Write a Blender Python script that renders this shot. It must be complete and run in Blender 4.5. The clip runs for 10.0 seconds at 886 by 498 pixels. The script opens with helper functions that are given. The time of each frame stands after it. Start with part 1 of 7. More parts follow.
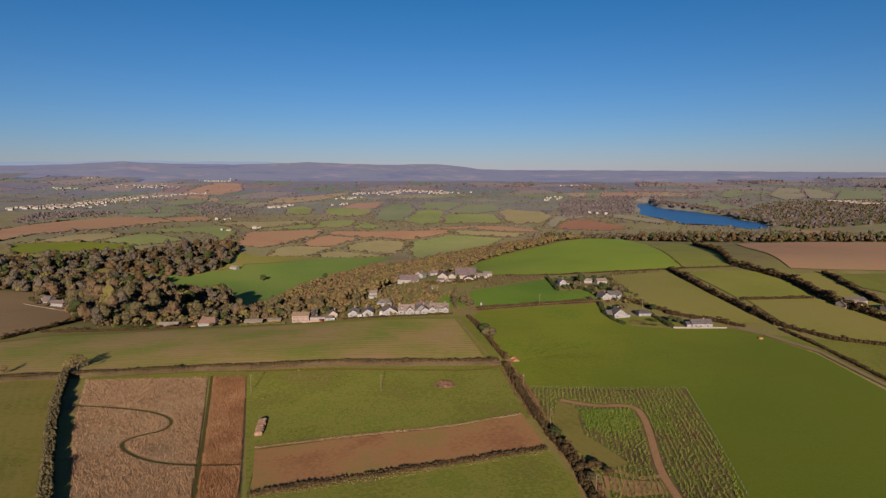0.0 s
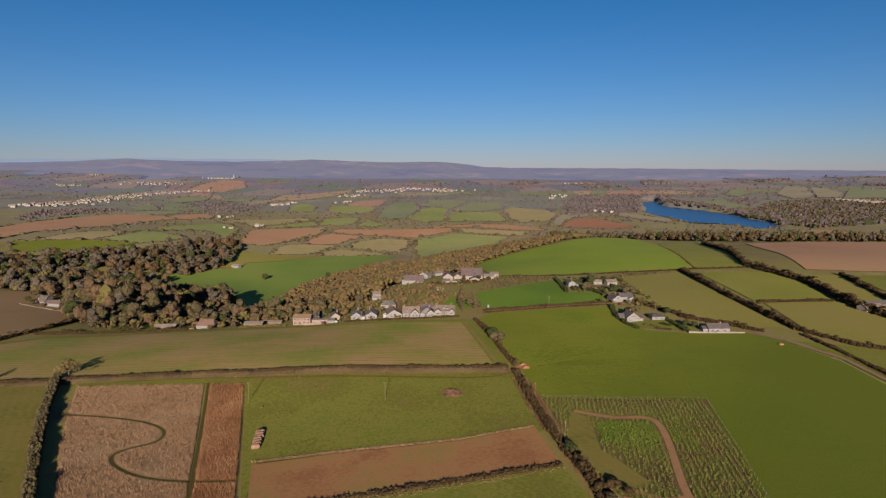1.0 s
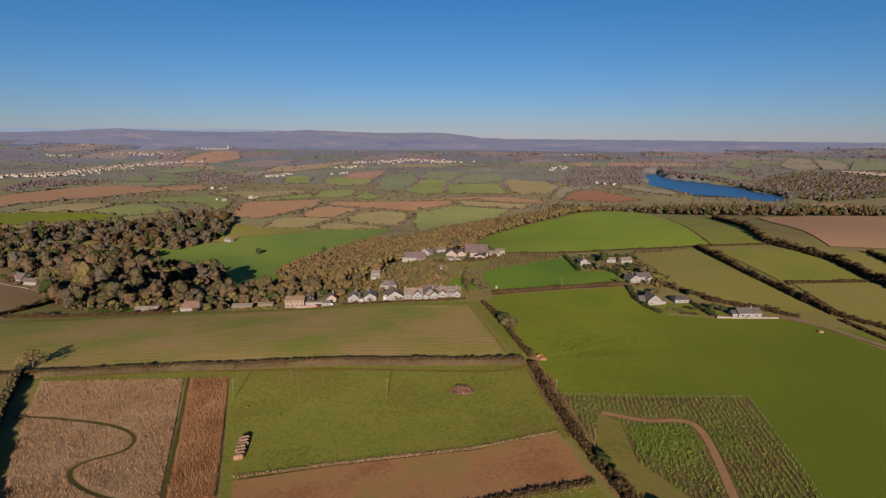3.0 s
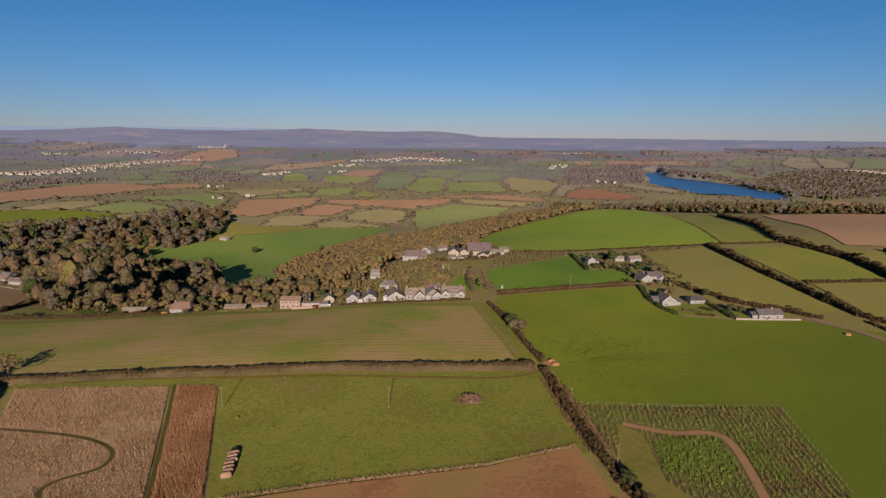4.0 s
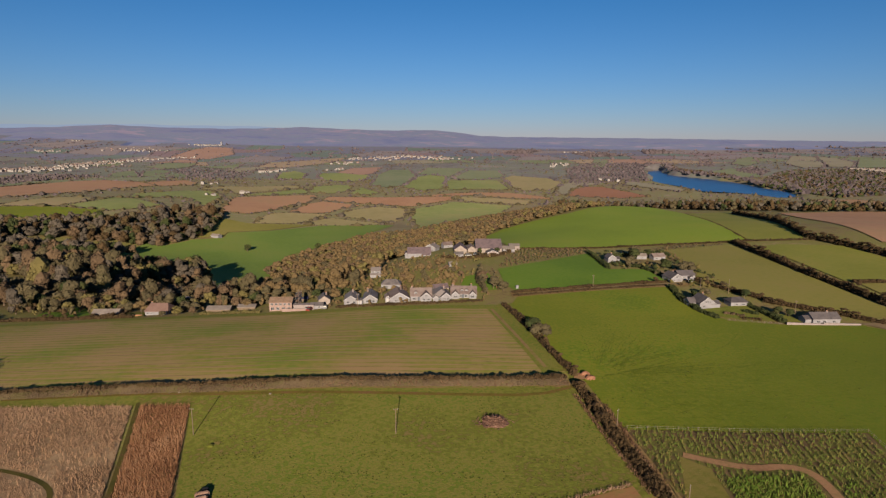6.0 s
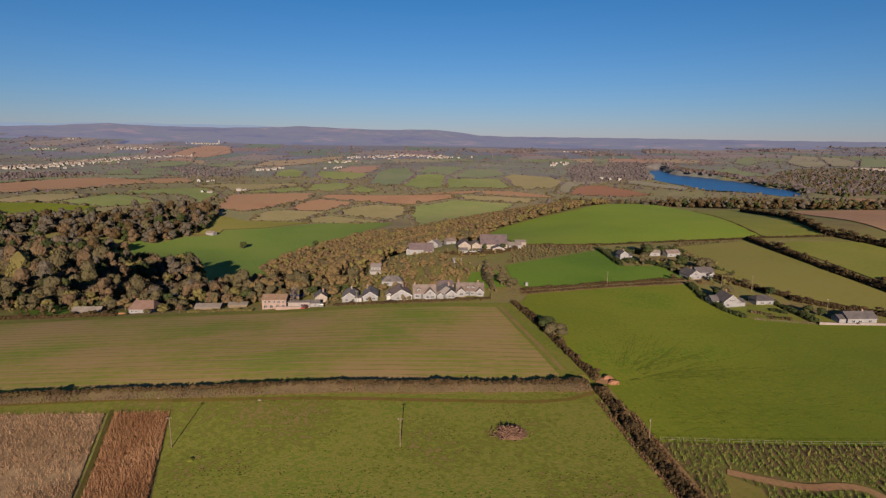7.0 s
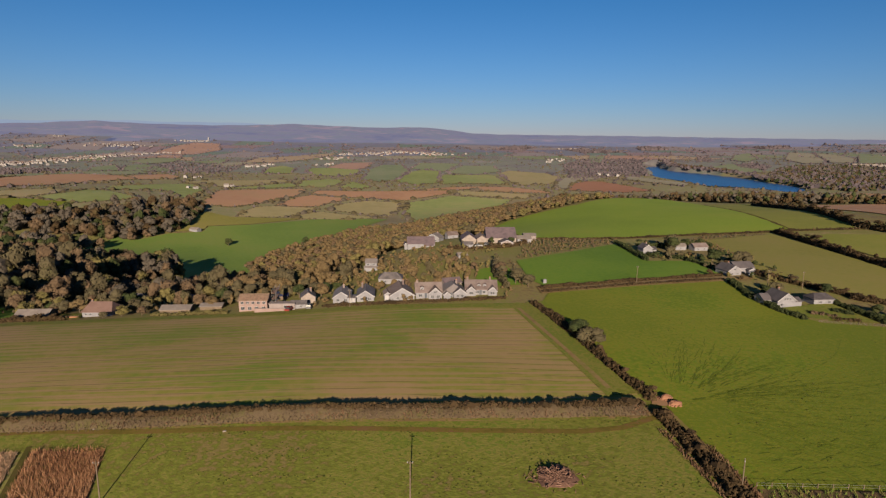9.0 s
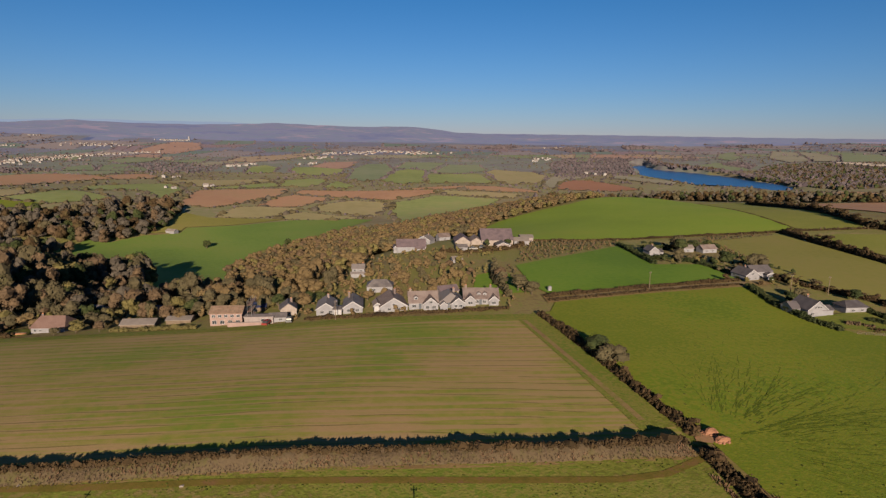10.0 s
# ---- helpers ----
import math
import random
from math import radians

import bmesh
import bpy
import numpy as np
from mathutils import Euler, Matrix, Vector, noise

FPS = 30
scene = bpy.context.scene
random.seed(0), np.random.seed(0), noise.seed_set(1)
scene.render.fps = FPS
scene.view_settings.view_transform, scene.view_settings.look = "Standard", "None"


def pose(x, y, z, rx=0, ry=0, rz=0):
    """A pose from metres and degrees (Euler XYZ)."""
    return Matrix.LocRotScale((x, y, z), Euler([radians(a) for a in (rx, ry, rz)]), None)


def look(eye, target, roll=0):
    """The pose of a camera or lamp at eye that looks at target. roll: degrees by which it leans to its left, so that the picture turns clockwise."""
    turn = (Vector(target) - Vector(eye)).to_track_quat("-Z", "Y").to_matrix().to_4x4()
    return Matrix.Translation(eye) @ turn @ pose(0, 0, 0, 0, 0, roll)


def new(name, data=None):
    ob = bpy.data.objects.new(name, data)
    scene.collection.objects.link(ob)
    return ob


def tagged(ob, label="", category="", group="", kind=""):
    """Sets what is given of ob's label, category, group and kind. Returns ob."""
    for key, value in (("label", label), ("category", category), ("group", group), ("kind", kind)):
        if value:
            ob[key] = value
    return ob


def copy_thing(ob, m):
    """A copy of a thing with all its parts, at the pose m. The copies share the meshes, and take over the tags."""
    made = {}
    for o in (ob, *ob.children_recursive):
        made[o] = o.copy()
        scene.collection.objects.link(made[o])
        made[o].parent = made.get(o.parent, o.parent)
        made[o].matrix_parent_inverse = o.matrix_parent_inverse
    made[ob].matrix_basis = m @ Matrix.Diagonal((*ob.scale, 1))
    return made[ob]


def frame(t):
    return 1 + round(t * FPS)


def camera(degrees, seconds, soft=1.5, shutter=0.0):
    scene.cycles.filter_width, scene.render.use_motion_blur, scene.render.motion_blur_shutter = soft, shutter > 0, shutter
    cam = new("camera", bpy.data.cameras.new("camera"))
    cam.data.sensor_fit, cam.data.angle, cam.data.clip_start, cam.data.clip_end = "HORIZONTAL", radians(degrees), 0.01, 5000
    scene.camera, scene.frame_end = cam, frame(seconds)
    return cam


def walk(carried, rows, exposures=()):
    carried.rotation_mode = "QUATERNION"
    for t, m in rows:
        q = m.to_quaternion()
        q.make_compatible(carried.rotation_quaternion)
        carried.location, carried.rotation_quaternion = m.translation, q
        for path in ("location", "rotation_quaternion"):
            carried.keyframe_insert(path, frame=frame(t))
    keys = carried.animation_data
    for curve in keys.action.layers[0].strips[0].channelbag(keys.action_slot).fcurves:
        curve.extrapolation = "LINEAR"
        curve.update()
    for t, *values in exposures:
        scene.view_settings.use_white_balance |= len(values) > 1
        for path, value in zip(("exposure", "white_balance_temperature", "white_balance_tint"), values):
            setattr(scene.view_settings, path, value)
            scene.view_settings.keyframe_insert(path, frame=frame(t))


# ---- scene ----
cam = camera(74.0, 10.0, soft=1.3)
PATH = [
    (0, (9.717, -21.341, 84.642), (9.744, -19.284, 84.36), -0.0),
    (0.5, (9.145, -15.925, 84.565), (9.157, -13.868, 84.28), 0.0),
    (1, (8.332, -10.082, 84.655), (8.347, -8.027, 84.365), 0.1),
    (1.5, (7.46, -3.607, 84.405), (7.479, -1.551, 84.112), 0.1),
    (2, (6.573, 3.148, 84.165), (6.593, 5.202, 83.869), 0.1),
    (2.1, (6.366, 4.488, 84.145), (6.387, 6.539, 83.829), 0.1),
    (2.2, (6.16, 5.829, 84.125), (6.183, 7.869, 83.738), 0.1),
    (2.5, (5.54, 9.85, 84.065), (5.563, 11.89, 83.678), 0.2),
    (4, (2.178, 30.767, 79.947), (2.21, 32.806, 79.556), 0.3),
    (4.5, (0.876, 38.006, 78.369), (0.912, 40.045, 77.978), 0.3),
    (5, (-0.389, 45.314, 76.303), (-0.35, 47.353, 75.912), 0.4),
    (5.5, (-1.438, 52.939, 74.382), (-1.398, 54.977, 73.991), 0.4),
    (7, (-4.906, 76.351, 66.592), (-4.859, 78.39, 66.202), 0.6),
    (7.5, (-5.977, 84.15, 63.745), (-5.927, 86.188, 63.355), 0.6),
    (8, (-7.051, 92.022, 60.985), (-7.001, 94.06, 60.596), 0.6),
    (8.5, (-8.088, 100.097, 58.981), (-8.028, 102.135, 58.589), 0.6),
    (9, (-9.246, 108.383, 57.862), (-9.172, 110.42, 57.469), 0.6),
    (9.5, (-10.821, 121.507, 56.609), (-10.702, 123.543, 56.214), 0.5),
    (10, (-12.036, 128.898, 55.708), (-11.908, 130.932, 55.314), 0.6),
]
walk(cam, [(t, look(eye, target, roll)) for t, eye, target, roll in PATH])

# ---------- world, sun ----------
SUN_AZIMUTH, SUN_HEIGHT = 180.0, 16.0   # degrees: sun due -y, behind the flight
world = bpy.data.worlds.new("sky")
scene.world = world
world.use_nodes = True
wn = world.node_tree
sky = wn.nodes.new("ShaderNodeTexSky")
sky.sky_type = "NISHITA"
sky.sun_disc = False
sky.sun_elevation = radians(SUN_HEIGHT)
sky.sun_rotation = radians(SUN_AZIMUTH)
sky.air_density, sky.dust_density, sky.ozone_density, sky.altitude = 1.0, 0.0, 6.0, 0.0
cool = wn.nodes.new("ShaderNodeMix")
cool.data_type, cool.blend_type = "RGBA", "MULTIPLY"
cool.inputs[0].default_value = 1.0
way = wn.nodes.new("ShaderNodeTexCoord")
split = wn.nodes.new("ShaderNodeSeparateXYZ")
wn.links.new(way.outputs["Generated"], split.inputs[0])
tint = wn.nodes.new("ShaderNodeValToRGB")
tint.color_ramp.elements[0].position, tint.color_ramp.elements[0].color = 0.0, (0.7, 0.67, 0.88, 1)
tint.color_ramp.elements[1].position, tint.color_ramp.elements[1].color = 0.32, (0.195, 0.64, 0.8, 1)
low = tint.color_ramp.elements.new(0.12)
low.color = (0.52, 0.675, 0.84, 1)
high = tint.color_ramp.elements.new(0.6)
high.color = (0.62, 0.55, 0.44, 1)
wn.links.new(split.outputs["Z"], tint.inputs["Fac"])
wn.links.new(tint.outputs["Color"], cool.inputs[7])
wn.links.new(sky.outputs[0], cool.inputs[6])
wn.links.new(cool.outputs[2], wn.nodes["Background"].inputs["Color"])
wn.nodes["Background"].inputs["Strength"].default_value = 0.05
scene.view_settings.exposure = 0.85
sun_data = bpy.data.lights.new("sun", "SUN")
sun_data.energy, sun_data.angle, sun_data.color = 5.0, radians(0.5), (1.0, 0.792, 0.565)
sun = new("sun", sun_data)
sun.matrix_world = look((0, -300, 300 * math.tan(radians(SUN_HEIGHT))), (0, 0, 0))


# ---------- materials ----------
def material(name, colours, scales=(0.05, 1.2), rough=0.9, bump=0.3, island=False, stripes=None, metal=0.0, spec=0.2, obrandom=0.0, lines=0.0, lush=None):
    """Noise at two scales runs over a ramp of colours; stripes=(metres, turn, strength, colour) lays bands over it."""
    m = bpy.data.materials.new(name)
    m.use_nodes = True
    nt = m.node_tree
    b = nt.nodes["Principled BSDF"]
    b.inputs["Roughness"].default_value, b.inputs["Metallic"].default_value = rough, metal
    b.inputs["Specular IOR Level"].default_value = spec
    geo = nt.nodes.new("ShaderNodeNewGeometry")

    def tex(scale, detail=4):
        t = nt.nodes.new("ShaderNodeTexNoise")
        t.inputs["Scale"].default_value, t.inputs["Detail"].default_value = scale, detail
        nt.links.new(geo.outputs["Position"], t.inputs["Vector"])
        return t.outputs["Fac"]

    def calc(op, a, c):
        n = nt.nodes.new("ShaderNodeMath")
        n.operation = op
        for k, v in enumerate((a, c)):
            if isinstance(v, (int, float)):
                n.inputs[k].default_value = v
            else:
                nt.links.new(v, n.inputs[k])
        return n.outputs[0]

    big, small = tex(scales[0]), tex(scales[1])
    fac = calc("ADD", calc("MULTIPLY", big, 0.6), calc("MULTIPLY", small, 0.4))
    if island:
        fac = calc("ADD", calc("MULTIPLY", fac, 0.8), calc("MULTIPLY", geo.outputs["Random Per Island"], 0.2))
    if obrandom:
        info = nt.nodes.new("ShaderNodeObjectInfo")
        fac = calc("ADD", fac, calc("MULTIPLY", calc("SUBTRACT", info.outputs["Random"], 0.5), obrandom))
    ramp = nt.nodes.new("ShaderNodeValToRGB")
    els = ramp.color_ramp.elements
    while len(els) < len(colours):
        els.new(0.5)
    lo, hi = (0.33, 0.67) if island else (0.38, 0.62)
    for k, (e, c) in enumerate(zip(els, colours)):
        e.position, e.color = lo + (hi - lo) * k / max(1, len(colours) - 1), (*c, 1)
    nt.links.new(fac, ramp.inputs["Fac"])
    out = ramp.outputs["Color"]
    if stripes:
        width, turn, strength, colour = stripes
        mp = nt.nodes.new("ShaderNodeMapping")
        mp.inputs["Rotation"].default_value = (0, 0, radians(turn))
        nt.links.new(geo.outputs["Position"], mp.inputs["Vector"])
        wv = nt.nodes.new("ShaderNodeTexWave")
        wv.bands_direction = "Y"
        wv.inputs["Scale"].default_value = 0.314 / width
        wv.inputs["Distortion"].default_value, wv.inputs["Detail"].default_value = 2.5, 3.0
        wv.inputs["Detail Scale"].default_value = 0.3
        nt.links.new(mp.outputs[0], wv.inputs["Vector"])
        mp2 = nt.nodes.new("ShaderNodeMapping")
        mp2.inputs["Rotation"].default_value = (0, 0, radians(turn))
        mp2.inputs["Scale"].default_value = (0.035, 1.3, 0.1)
        nt.links.new(geo.outputs["Position"], mp2.inputs["Vector"])
        streak = nt.nodes.new("ShaderNodeTexNoise")
        streak.inputs["Scale"].default_value, streak.inputs["Detail"].default_value = 1.0, 9.0
        nt.links.new(mp2.outputs[0], streak.inputs["Vector"])
        sf = calc("MULTIPLY", calc("ADD", calc("MULTIPLY", wv.outputs["Fac"], 0.12), calc("ADD", calc("MULTIPLY", streak.outputs["Fac"], 0.75), calc("MULTIPLY", big, 0.35))), strength)
        rr = nt.nodes.new("ShaderNodeMapRange")
        rr.inputs["From Min"].default_value, rr.inputs["From Max"].default_value = 0.54 * strength, 0.68 * strength
        rr.inputs["To Max"].default_value = strength
        nt.links.new(sf, rr.inputs["Value"])
        mix = nt.nodes.new("ShaderNodeMix")
        mix.data_type = "RGBA"
        mix.inputs[7].default_value = (*colour, 1)
        nt.links.new(rr.outputs[0], mix.inputs[0])
        nt.links.new(out, mix.inputs[6])
        out = mix.outputs[2]
        if lines:
            sep = nt.nodes.new("ShaderNodeSeparateXYZ")
            nt.links.new(mp.outputs[0], sep.inputs[0])
            wob = calc("MULTIPLY", calc("SUBTRACT", tex(0.012, 2), 0.5), 13.0)
            saw = calc("FRACT", calc("DIVIDE", calc("ADD", sep.outputs["Y"], wob), lines), 0.0)
            hitline = calc("MULTIPLY", calc("LESS_THAN", saw, 0.1), calc("GREATER_THAN", streak.outputs["Fac"], 0.49))
            mx = nt.nodes.new("ShaderNodeMix")
            mx.data_type = "RGBA"
            mx.inputs[7].default_value = (0.11, 0.10, 0.03, 1)
            nt.links.new(calc("MULTIPLY", hitline, 0.75), mx.inputs[0])
            nt.links.new(out, mx.inputs[6])
            out = mx.outputs[2]
    # mixes towards a darker colour as x - y grows
    if lush:
        sx = nt.nodes.new("ShaderNodeSeparateXYZ")
        nt.links.new(geo.outputs["Position"], sx.inputs[0])
        ramp_x = nt.nodes.new("ShaderNodeMapRange")
        ramp_x.inputs["From Min"].default_value, ramp_x.inputs["From Max"].default_value = lush[0], lush[1]
        nt.links.new(calc("ADD", calc("SUBTRACT", sx.outputs["X"], sx.outputs["Y"]), calc("MULTIPLY", calc("SUBTRACT", tex(0.02, 3), 0.5), 70.0)), ramp_x.inputs["Value"])
        ml = nt.nodes.new("ShaderNodeMix")
        ml.data_type = "RGBA"
        ml.inputs[7].default_value = (*lush[2], 1)
        nt.links.new(calc("MULTIPLY", ramp_x.outputs[0], 0.75), ml.inputs[0])
        nt.links.new(out, ml.inputs[6])
        out = ml.outputs[2]
    nt.links.new(out, b.inputs["Base Color"])
    if bump:
        bn = nt.nodes.new("ShaderNodeBump")
        bn.inputs["Strength"].default_value, bn.inputs["Distance"].default_value = bump, 0.12
        nt.links.new(tex(scales[1] * 2.5, 3), bn.inputs["Height"])
        nt.links.new(bn.outputs[0], b.inputs["Normal"])
    return m


M_GROUND = material("rough_grassland", [(0.151, 0.116, 0.0572), (0.218, 0.177, 0.077), (0.168, 0.177, 0.0462), (0.263, 0.213, 0.099)], (0.03, 0.6), bump=0.8)
M_PASTURE = material("pasture_grass", [(0.183, 0.145, 0.0522), (0.12, 0.126, 0.0209), (0.143, 0.166, 0.0251), (0.187, 0.172, 0.0418), (0.112, 0.153, 0.0188), (0.152, 0.166, 0.0272)], (0.022, 0.8), bump=0.9)
M_OLIVE = material("dry_pasture_grass", [(0.186, 0.178, 0.042), (0.219, 0.208, 0.052), (0.233, 0.205, 0.062)], (0.015, 0.4), bump=0.3)
# The lush mix is deeper grass plus lens darkening put into the colour.
M_GREEN = material("sown_grass", [(0.108, 0.156, 0.0105), (0.137, 0.19, 0.0125), (0.185, 0.192, 0.02), (0.119, 0.166, 0.0105), (0.167, 0.189, 0.0165)], (0.02, 0.9), bump=0.7,
                   stripes=(2.2, 62, 0.3, (0.12, 0.152, 0.0115)), lush=(-190, -70, (0.085, 0.118, 0.009)))
M_VIVID = material("fresh_ley_grass", [(0.095, 0.177, 0.016), (0.12, 0.209, 0.02), (0.145, 0.214, 0.026)], (0.02, 0.5), bump=0.3)
M_STUBBLE = material("stubble_grass", [(0.149, 0.195, 0.0268), (0.21, 0.204, 0.0424), (0.263, 0.216, 0.0716)], (0.03, 0.5), bump=0.4,
                     stripes=(3.2, 1.0, 0.62, (0.33, 0.205, 0.13)), lines=3.1)
M_VERGE = material("dry_verge_grass", [(0.18, 0.12, 0.055), (0.24, 0.165, 0.075), (0.17, 0.15, 0.042)], (0.08, 0.8), bump=0.6)
M_SOIL = material("ploughed_soil", [(0.22, 0.105, 0.052), (0.29, 0.148, 0.074), (0.21, 0.16, 0.055)], (0.05, 0.8), bump=0.6,
                  stripes=(1.5, 8, 0.4, (0.25, 0.17, 0.075)))
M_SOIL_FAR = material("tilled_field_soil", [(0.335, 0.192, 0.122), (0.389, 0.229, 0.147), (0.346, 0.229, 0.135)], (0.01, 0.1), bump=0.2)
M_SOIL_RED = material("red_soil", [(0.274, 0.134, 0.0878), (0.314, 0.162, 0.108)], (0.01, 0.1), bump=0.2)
M_DEAD = material("dead_grass_crop", [(0.11, 0.068, 0.042), (0.22, 0.138, 0.088), (0.32, 0.21, 0.138), (0.2, 0.125, 0.085), (0.31, 0.21, 0.14)], (0.05, 0.45), island=True, bump=0)
M_RUST = material("withered_russet_crop", [(0.105, 0.05, 0.027), (0.2, 0.1, 0.054), (0.27, 0.15, 0.088), (0.35, 0.22, 0.14)], (0.08, 0.9), island=True, bump=0)
M_MAIZE = material("fodder_crop_leaf", [(0.151, 0.0972, 0.0437), (0.175, 0.13, 0.0503), (0.105, 0.13, 0.0284), (0.0873, 0.149, 0.0218), (0.14, 0.123, 0.0393), (0.192, 0.13, 0.0601)], (0.035, 0.5), island=True, bump=0)
M_HEDGE = material("hedge_leaf", [(0.031, 0.0212, 0.0108), (0.045, 0.0302, 0.0147), (0.0646, 0.0414, 0.0214), (0.0489, 0.0408, 0.0147)], (0.08, 0.9), island=True, bump=0)
M_WOOD_OLIVE = material("autumn_leaf_olive", [(0.0458, 0.0396, 0.0225), (0.063, 0.0536, 0.0305), (0.0775, 0.0648, 0.0371), (0.0682, 0.0627, 0.0313)], (0.075, 0.5), island=True, bump=0)
M_WOOD_GOLD = material("autumn_leaf_gold", [(0.089, 0.063, 0.0321), (0.108, 0.0763, 0.0387), (0.12, 0.0851, 0.0429), (0.109, 0.0812, 0.0379)], (0.06, 0.4), island=True, bump=0)
# Leaf of distant woods, greyed to lilac: painted-in haze.
M_WOOD_FAR = material("hazed_woodland_leaf", [(0.0483, 0.0407, 0.0488), (0.0748, 0.0617, 0.0715), (0.101, 0.0815, 0.0927)], (0.012, 0.1), island=True, bump=0)
M_EVERGREEN = material("dark_evergreen_leaf", [(0.018, 0.027, 0.01), (0.032, 0.042, 0.014), (0.05, 0.055, 0.02)], (0.2, 1.0), island=True, bump=0)
M_BARK = material("tree_bark", [(0.08, 0.06, 0.045), (0.14, 0.11, 0.085)], (1.0, 6.0), bump=0.6)
M_WATER = material("lake_water", [(0.015, 0.075, 0.22), (0.018, 0.085, 0.25)], (0.004, 0.05), rough=0.3, bump=0.03, spec=0.25)
M_TRACK = material("stony_track", [(0.18, 0.135, 0.08), (0.22, 0.165, 0.1), (0.16, 0.135, 0.055)], (0.15, 1.0), bump=0.5)
M_EARTH = material("bare_reddish_earth", [(0.24, 0.135, 0.078), (0.3, 0.175, 0.1), (0.22, 0.15, 0.07)], (0.15, 1.0), bump=0.5)
M_WHITE = material("white_render", [(0.163, 0.163, 0.185), (0.219, 0.219, 0.246)], (0.6, 3.0), rough=0.85, bump=0.15)
M_CREAM = material("cream_render", [(0.187, 0.16, 0.162), (0.237, 0.204, 0.209)], (0.6, 3.0), rough=0.85, bump=0.15)
M_BRICK = material("pale_pink_blockwork", [(0.205, 0.146, 0.136), (0.254, 0.186, 0.174)], (0.6, 4.0), rough=0.9, bump=0.3)
M_STONE = material("grey_stone_wall", [(0.192, 0.166, 0.155), (0.272, 0.237, 0.224)], (0.8, 4.0), rough=0.9, bump=0.5)
M_SLATE = material("grey_slate_roof", [(0.085, 0.077, 0.084), (0.125, 0.113, 0.119), (0.16, 0.143, 0.147)], (0.5, 3.0), rough=0.6, bump=0.4, obrandom=0.3)
M_DARKSLATE = material("dark_slate_roof", [(0.055, 0.05, 0.058), (0.08, 0.073, 0.082), (0.1, 0.09, 0.1)], (0.5, 3.0), rough=0.7, bump=0.4, obrandom=0.25)
M_TILE = material("brown_concrete_tile_roof", [(0.115, 0.088, 0.0858), (0.156, 0.122, 0.119), (0.184, 0.15, 0.145)], (0.5, 3.0), rough=0.75, bump=0.4, obrandom=0.25)
M_REDTILE = material("red_clay_tile_roof", [(0.128, 0.0806, 0.0725), (0.17, 0.112, 0.1)], (0.5, 3.0), rough=0.8, bump=0.4)
M_SHEET = material("weathered_roof_sheet", [(0.15, 0.13, 0.125), (0.21, 0.185, 0.175)], (0.4, 2.5), rough=0.55, bump=0.2)
M_TIMBER = material("weathered_timber", [(0.1, 0.075, 0.055), (0.16, 0.125, 0.095)], (1.0, 6.0), bump=0.4)
M_PALE_TIMBER = material("new_pale_timber", [(0.16, 0.098, 0.078), (0.22, 0.142, 0.115)], (1.0, 6.0), bump=0.3)
M_FRAME = material("white_window_frame", [(0.294, 0.29, 0.314), (0.353, 0.35, 0.374)], (1.0, 5.0), rough=0.4, bump=0)
M_GLASS = material("dark_window_glass", [(0.02, 0.024, 0.03), (0.035, 0.04, 0.048)], (0.5, 2.0), rough=0.35, bump=0, spec=0.3)
M_DOOR = material("dark_painted_door", [(0.05, 0.06, 0.08), (0.08, 0.09, 0.11)], (1.0, 5.0), rough=0.5, bump=0)
M_METAL = material("galvanised_steel", [(0.35, 0.35, 0.35), (0.48, 0.48, 0.47)], (1.0, 8.0), rough=0.45, metal=0.8, bump=0)
M_BALE = material("weathered_straw", [(0.19, 0.116, 0.0907), (0.269, 0.177, 0.142)], (0.8, 6.0), bump=0.7)
M_BALE_DARK = material("black_bale_wrap", [(0.015, 0.015, 0.017), (0.03, 0.03, 0.032)], (0.8, 4.0), rough=0.35, bump=0.2)
M_BRUSH = material("heaped_brushwood", [(0.075, 0.0408, 0.0315), (0.143, 0.0816, 0.063), (0.21, 0.129, 0.098)], (0.3, 2.0), island=True, bump=0)
M_BLUE = material("blue_tarpaulin", [(0.025, 0.03, 0.07), (0.035, 0.042, 0.1)], (0.8, 4.0), rough=0.45, bump=0.2)
M_ORANGE = material("orange_brown_paint", [(0.24, 0.115, 0.06), (0.3, 0.155, 0.085)], (0.8, 4.0), rough=0.5, bump=0.1)
M_PANEL = material("solar_glass", [(0.015, 0.02, 0.05), (0.02, 0.03, 0.07)], (0.8, 4.0), rough=0.12, bump=0, spec=0.6)
M_CLAY = material("terracotta_pot", [(0.35, 0.16, 0.09), (0.42, 0.21, 0.13)], (2.0, 8.0), bump=0.1)
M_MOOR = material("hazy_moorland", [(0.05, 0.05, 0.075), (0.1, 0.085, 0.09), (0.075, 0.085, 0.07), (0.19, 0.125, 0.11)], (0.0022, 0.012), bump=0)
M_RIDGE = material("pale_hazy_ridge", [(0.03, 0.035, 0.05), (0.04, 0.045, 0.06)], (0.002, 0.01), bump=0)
# Bluish emission stands in for air haze over the moor and ridge.
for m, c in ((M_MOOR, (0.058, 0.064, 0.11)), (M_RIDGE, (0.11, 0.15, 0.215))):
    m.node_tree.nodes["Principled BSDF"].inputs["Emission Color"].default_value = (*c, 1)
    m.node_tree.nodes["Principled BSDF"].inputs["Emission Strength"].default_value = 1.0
M_WOOD_RUST = material("autumn_leaf_russet", [(0.0703, 0.048, 0.0304), (0.0921, 0.063, 0.0392), (0.107, 0.0732, 0.045)], (0.06, 0.5), island=True, bump=0)
M_WOOD_BARE = material("bare_twigs", [(0.0556, 0.0484, 0.0406), (0.0707, 0.0606, 0.0502), (0.0844, 0.0715, 0.0594)], (0.06, 0.5), island=True, bump=0)
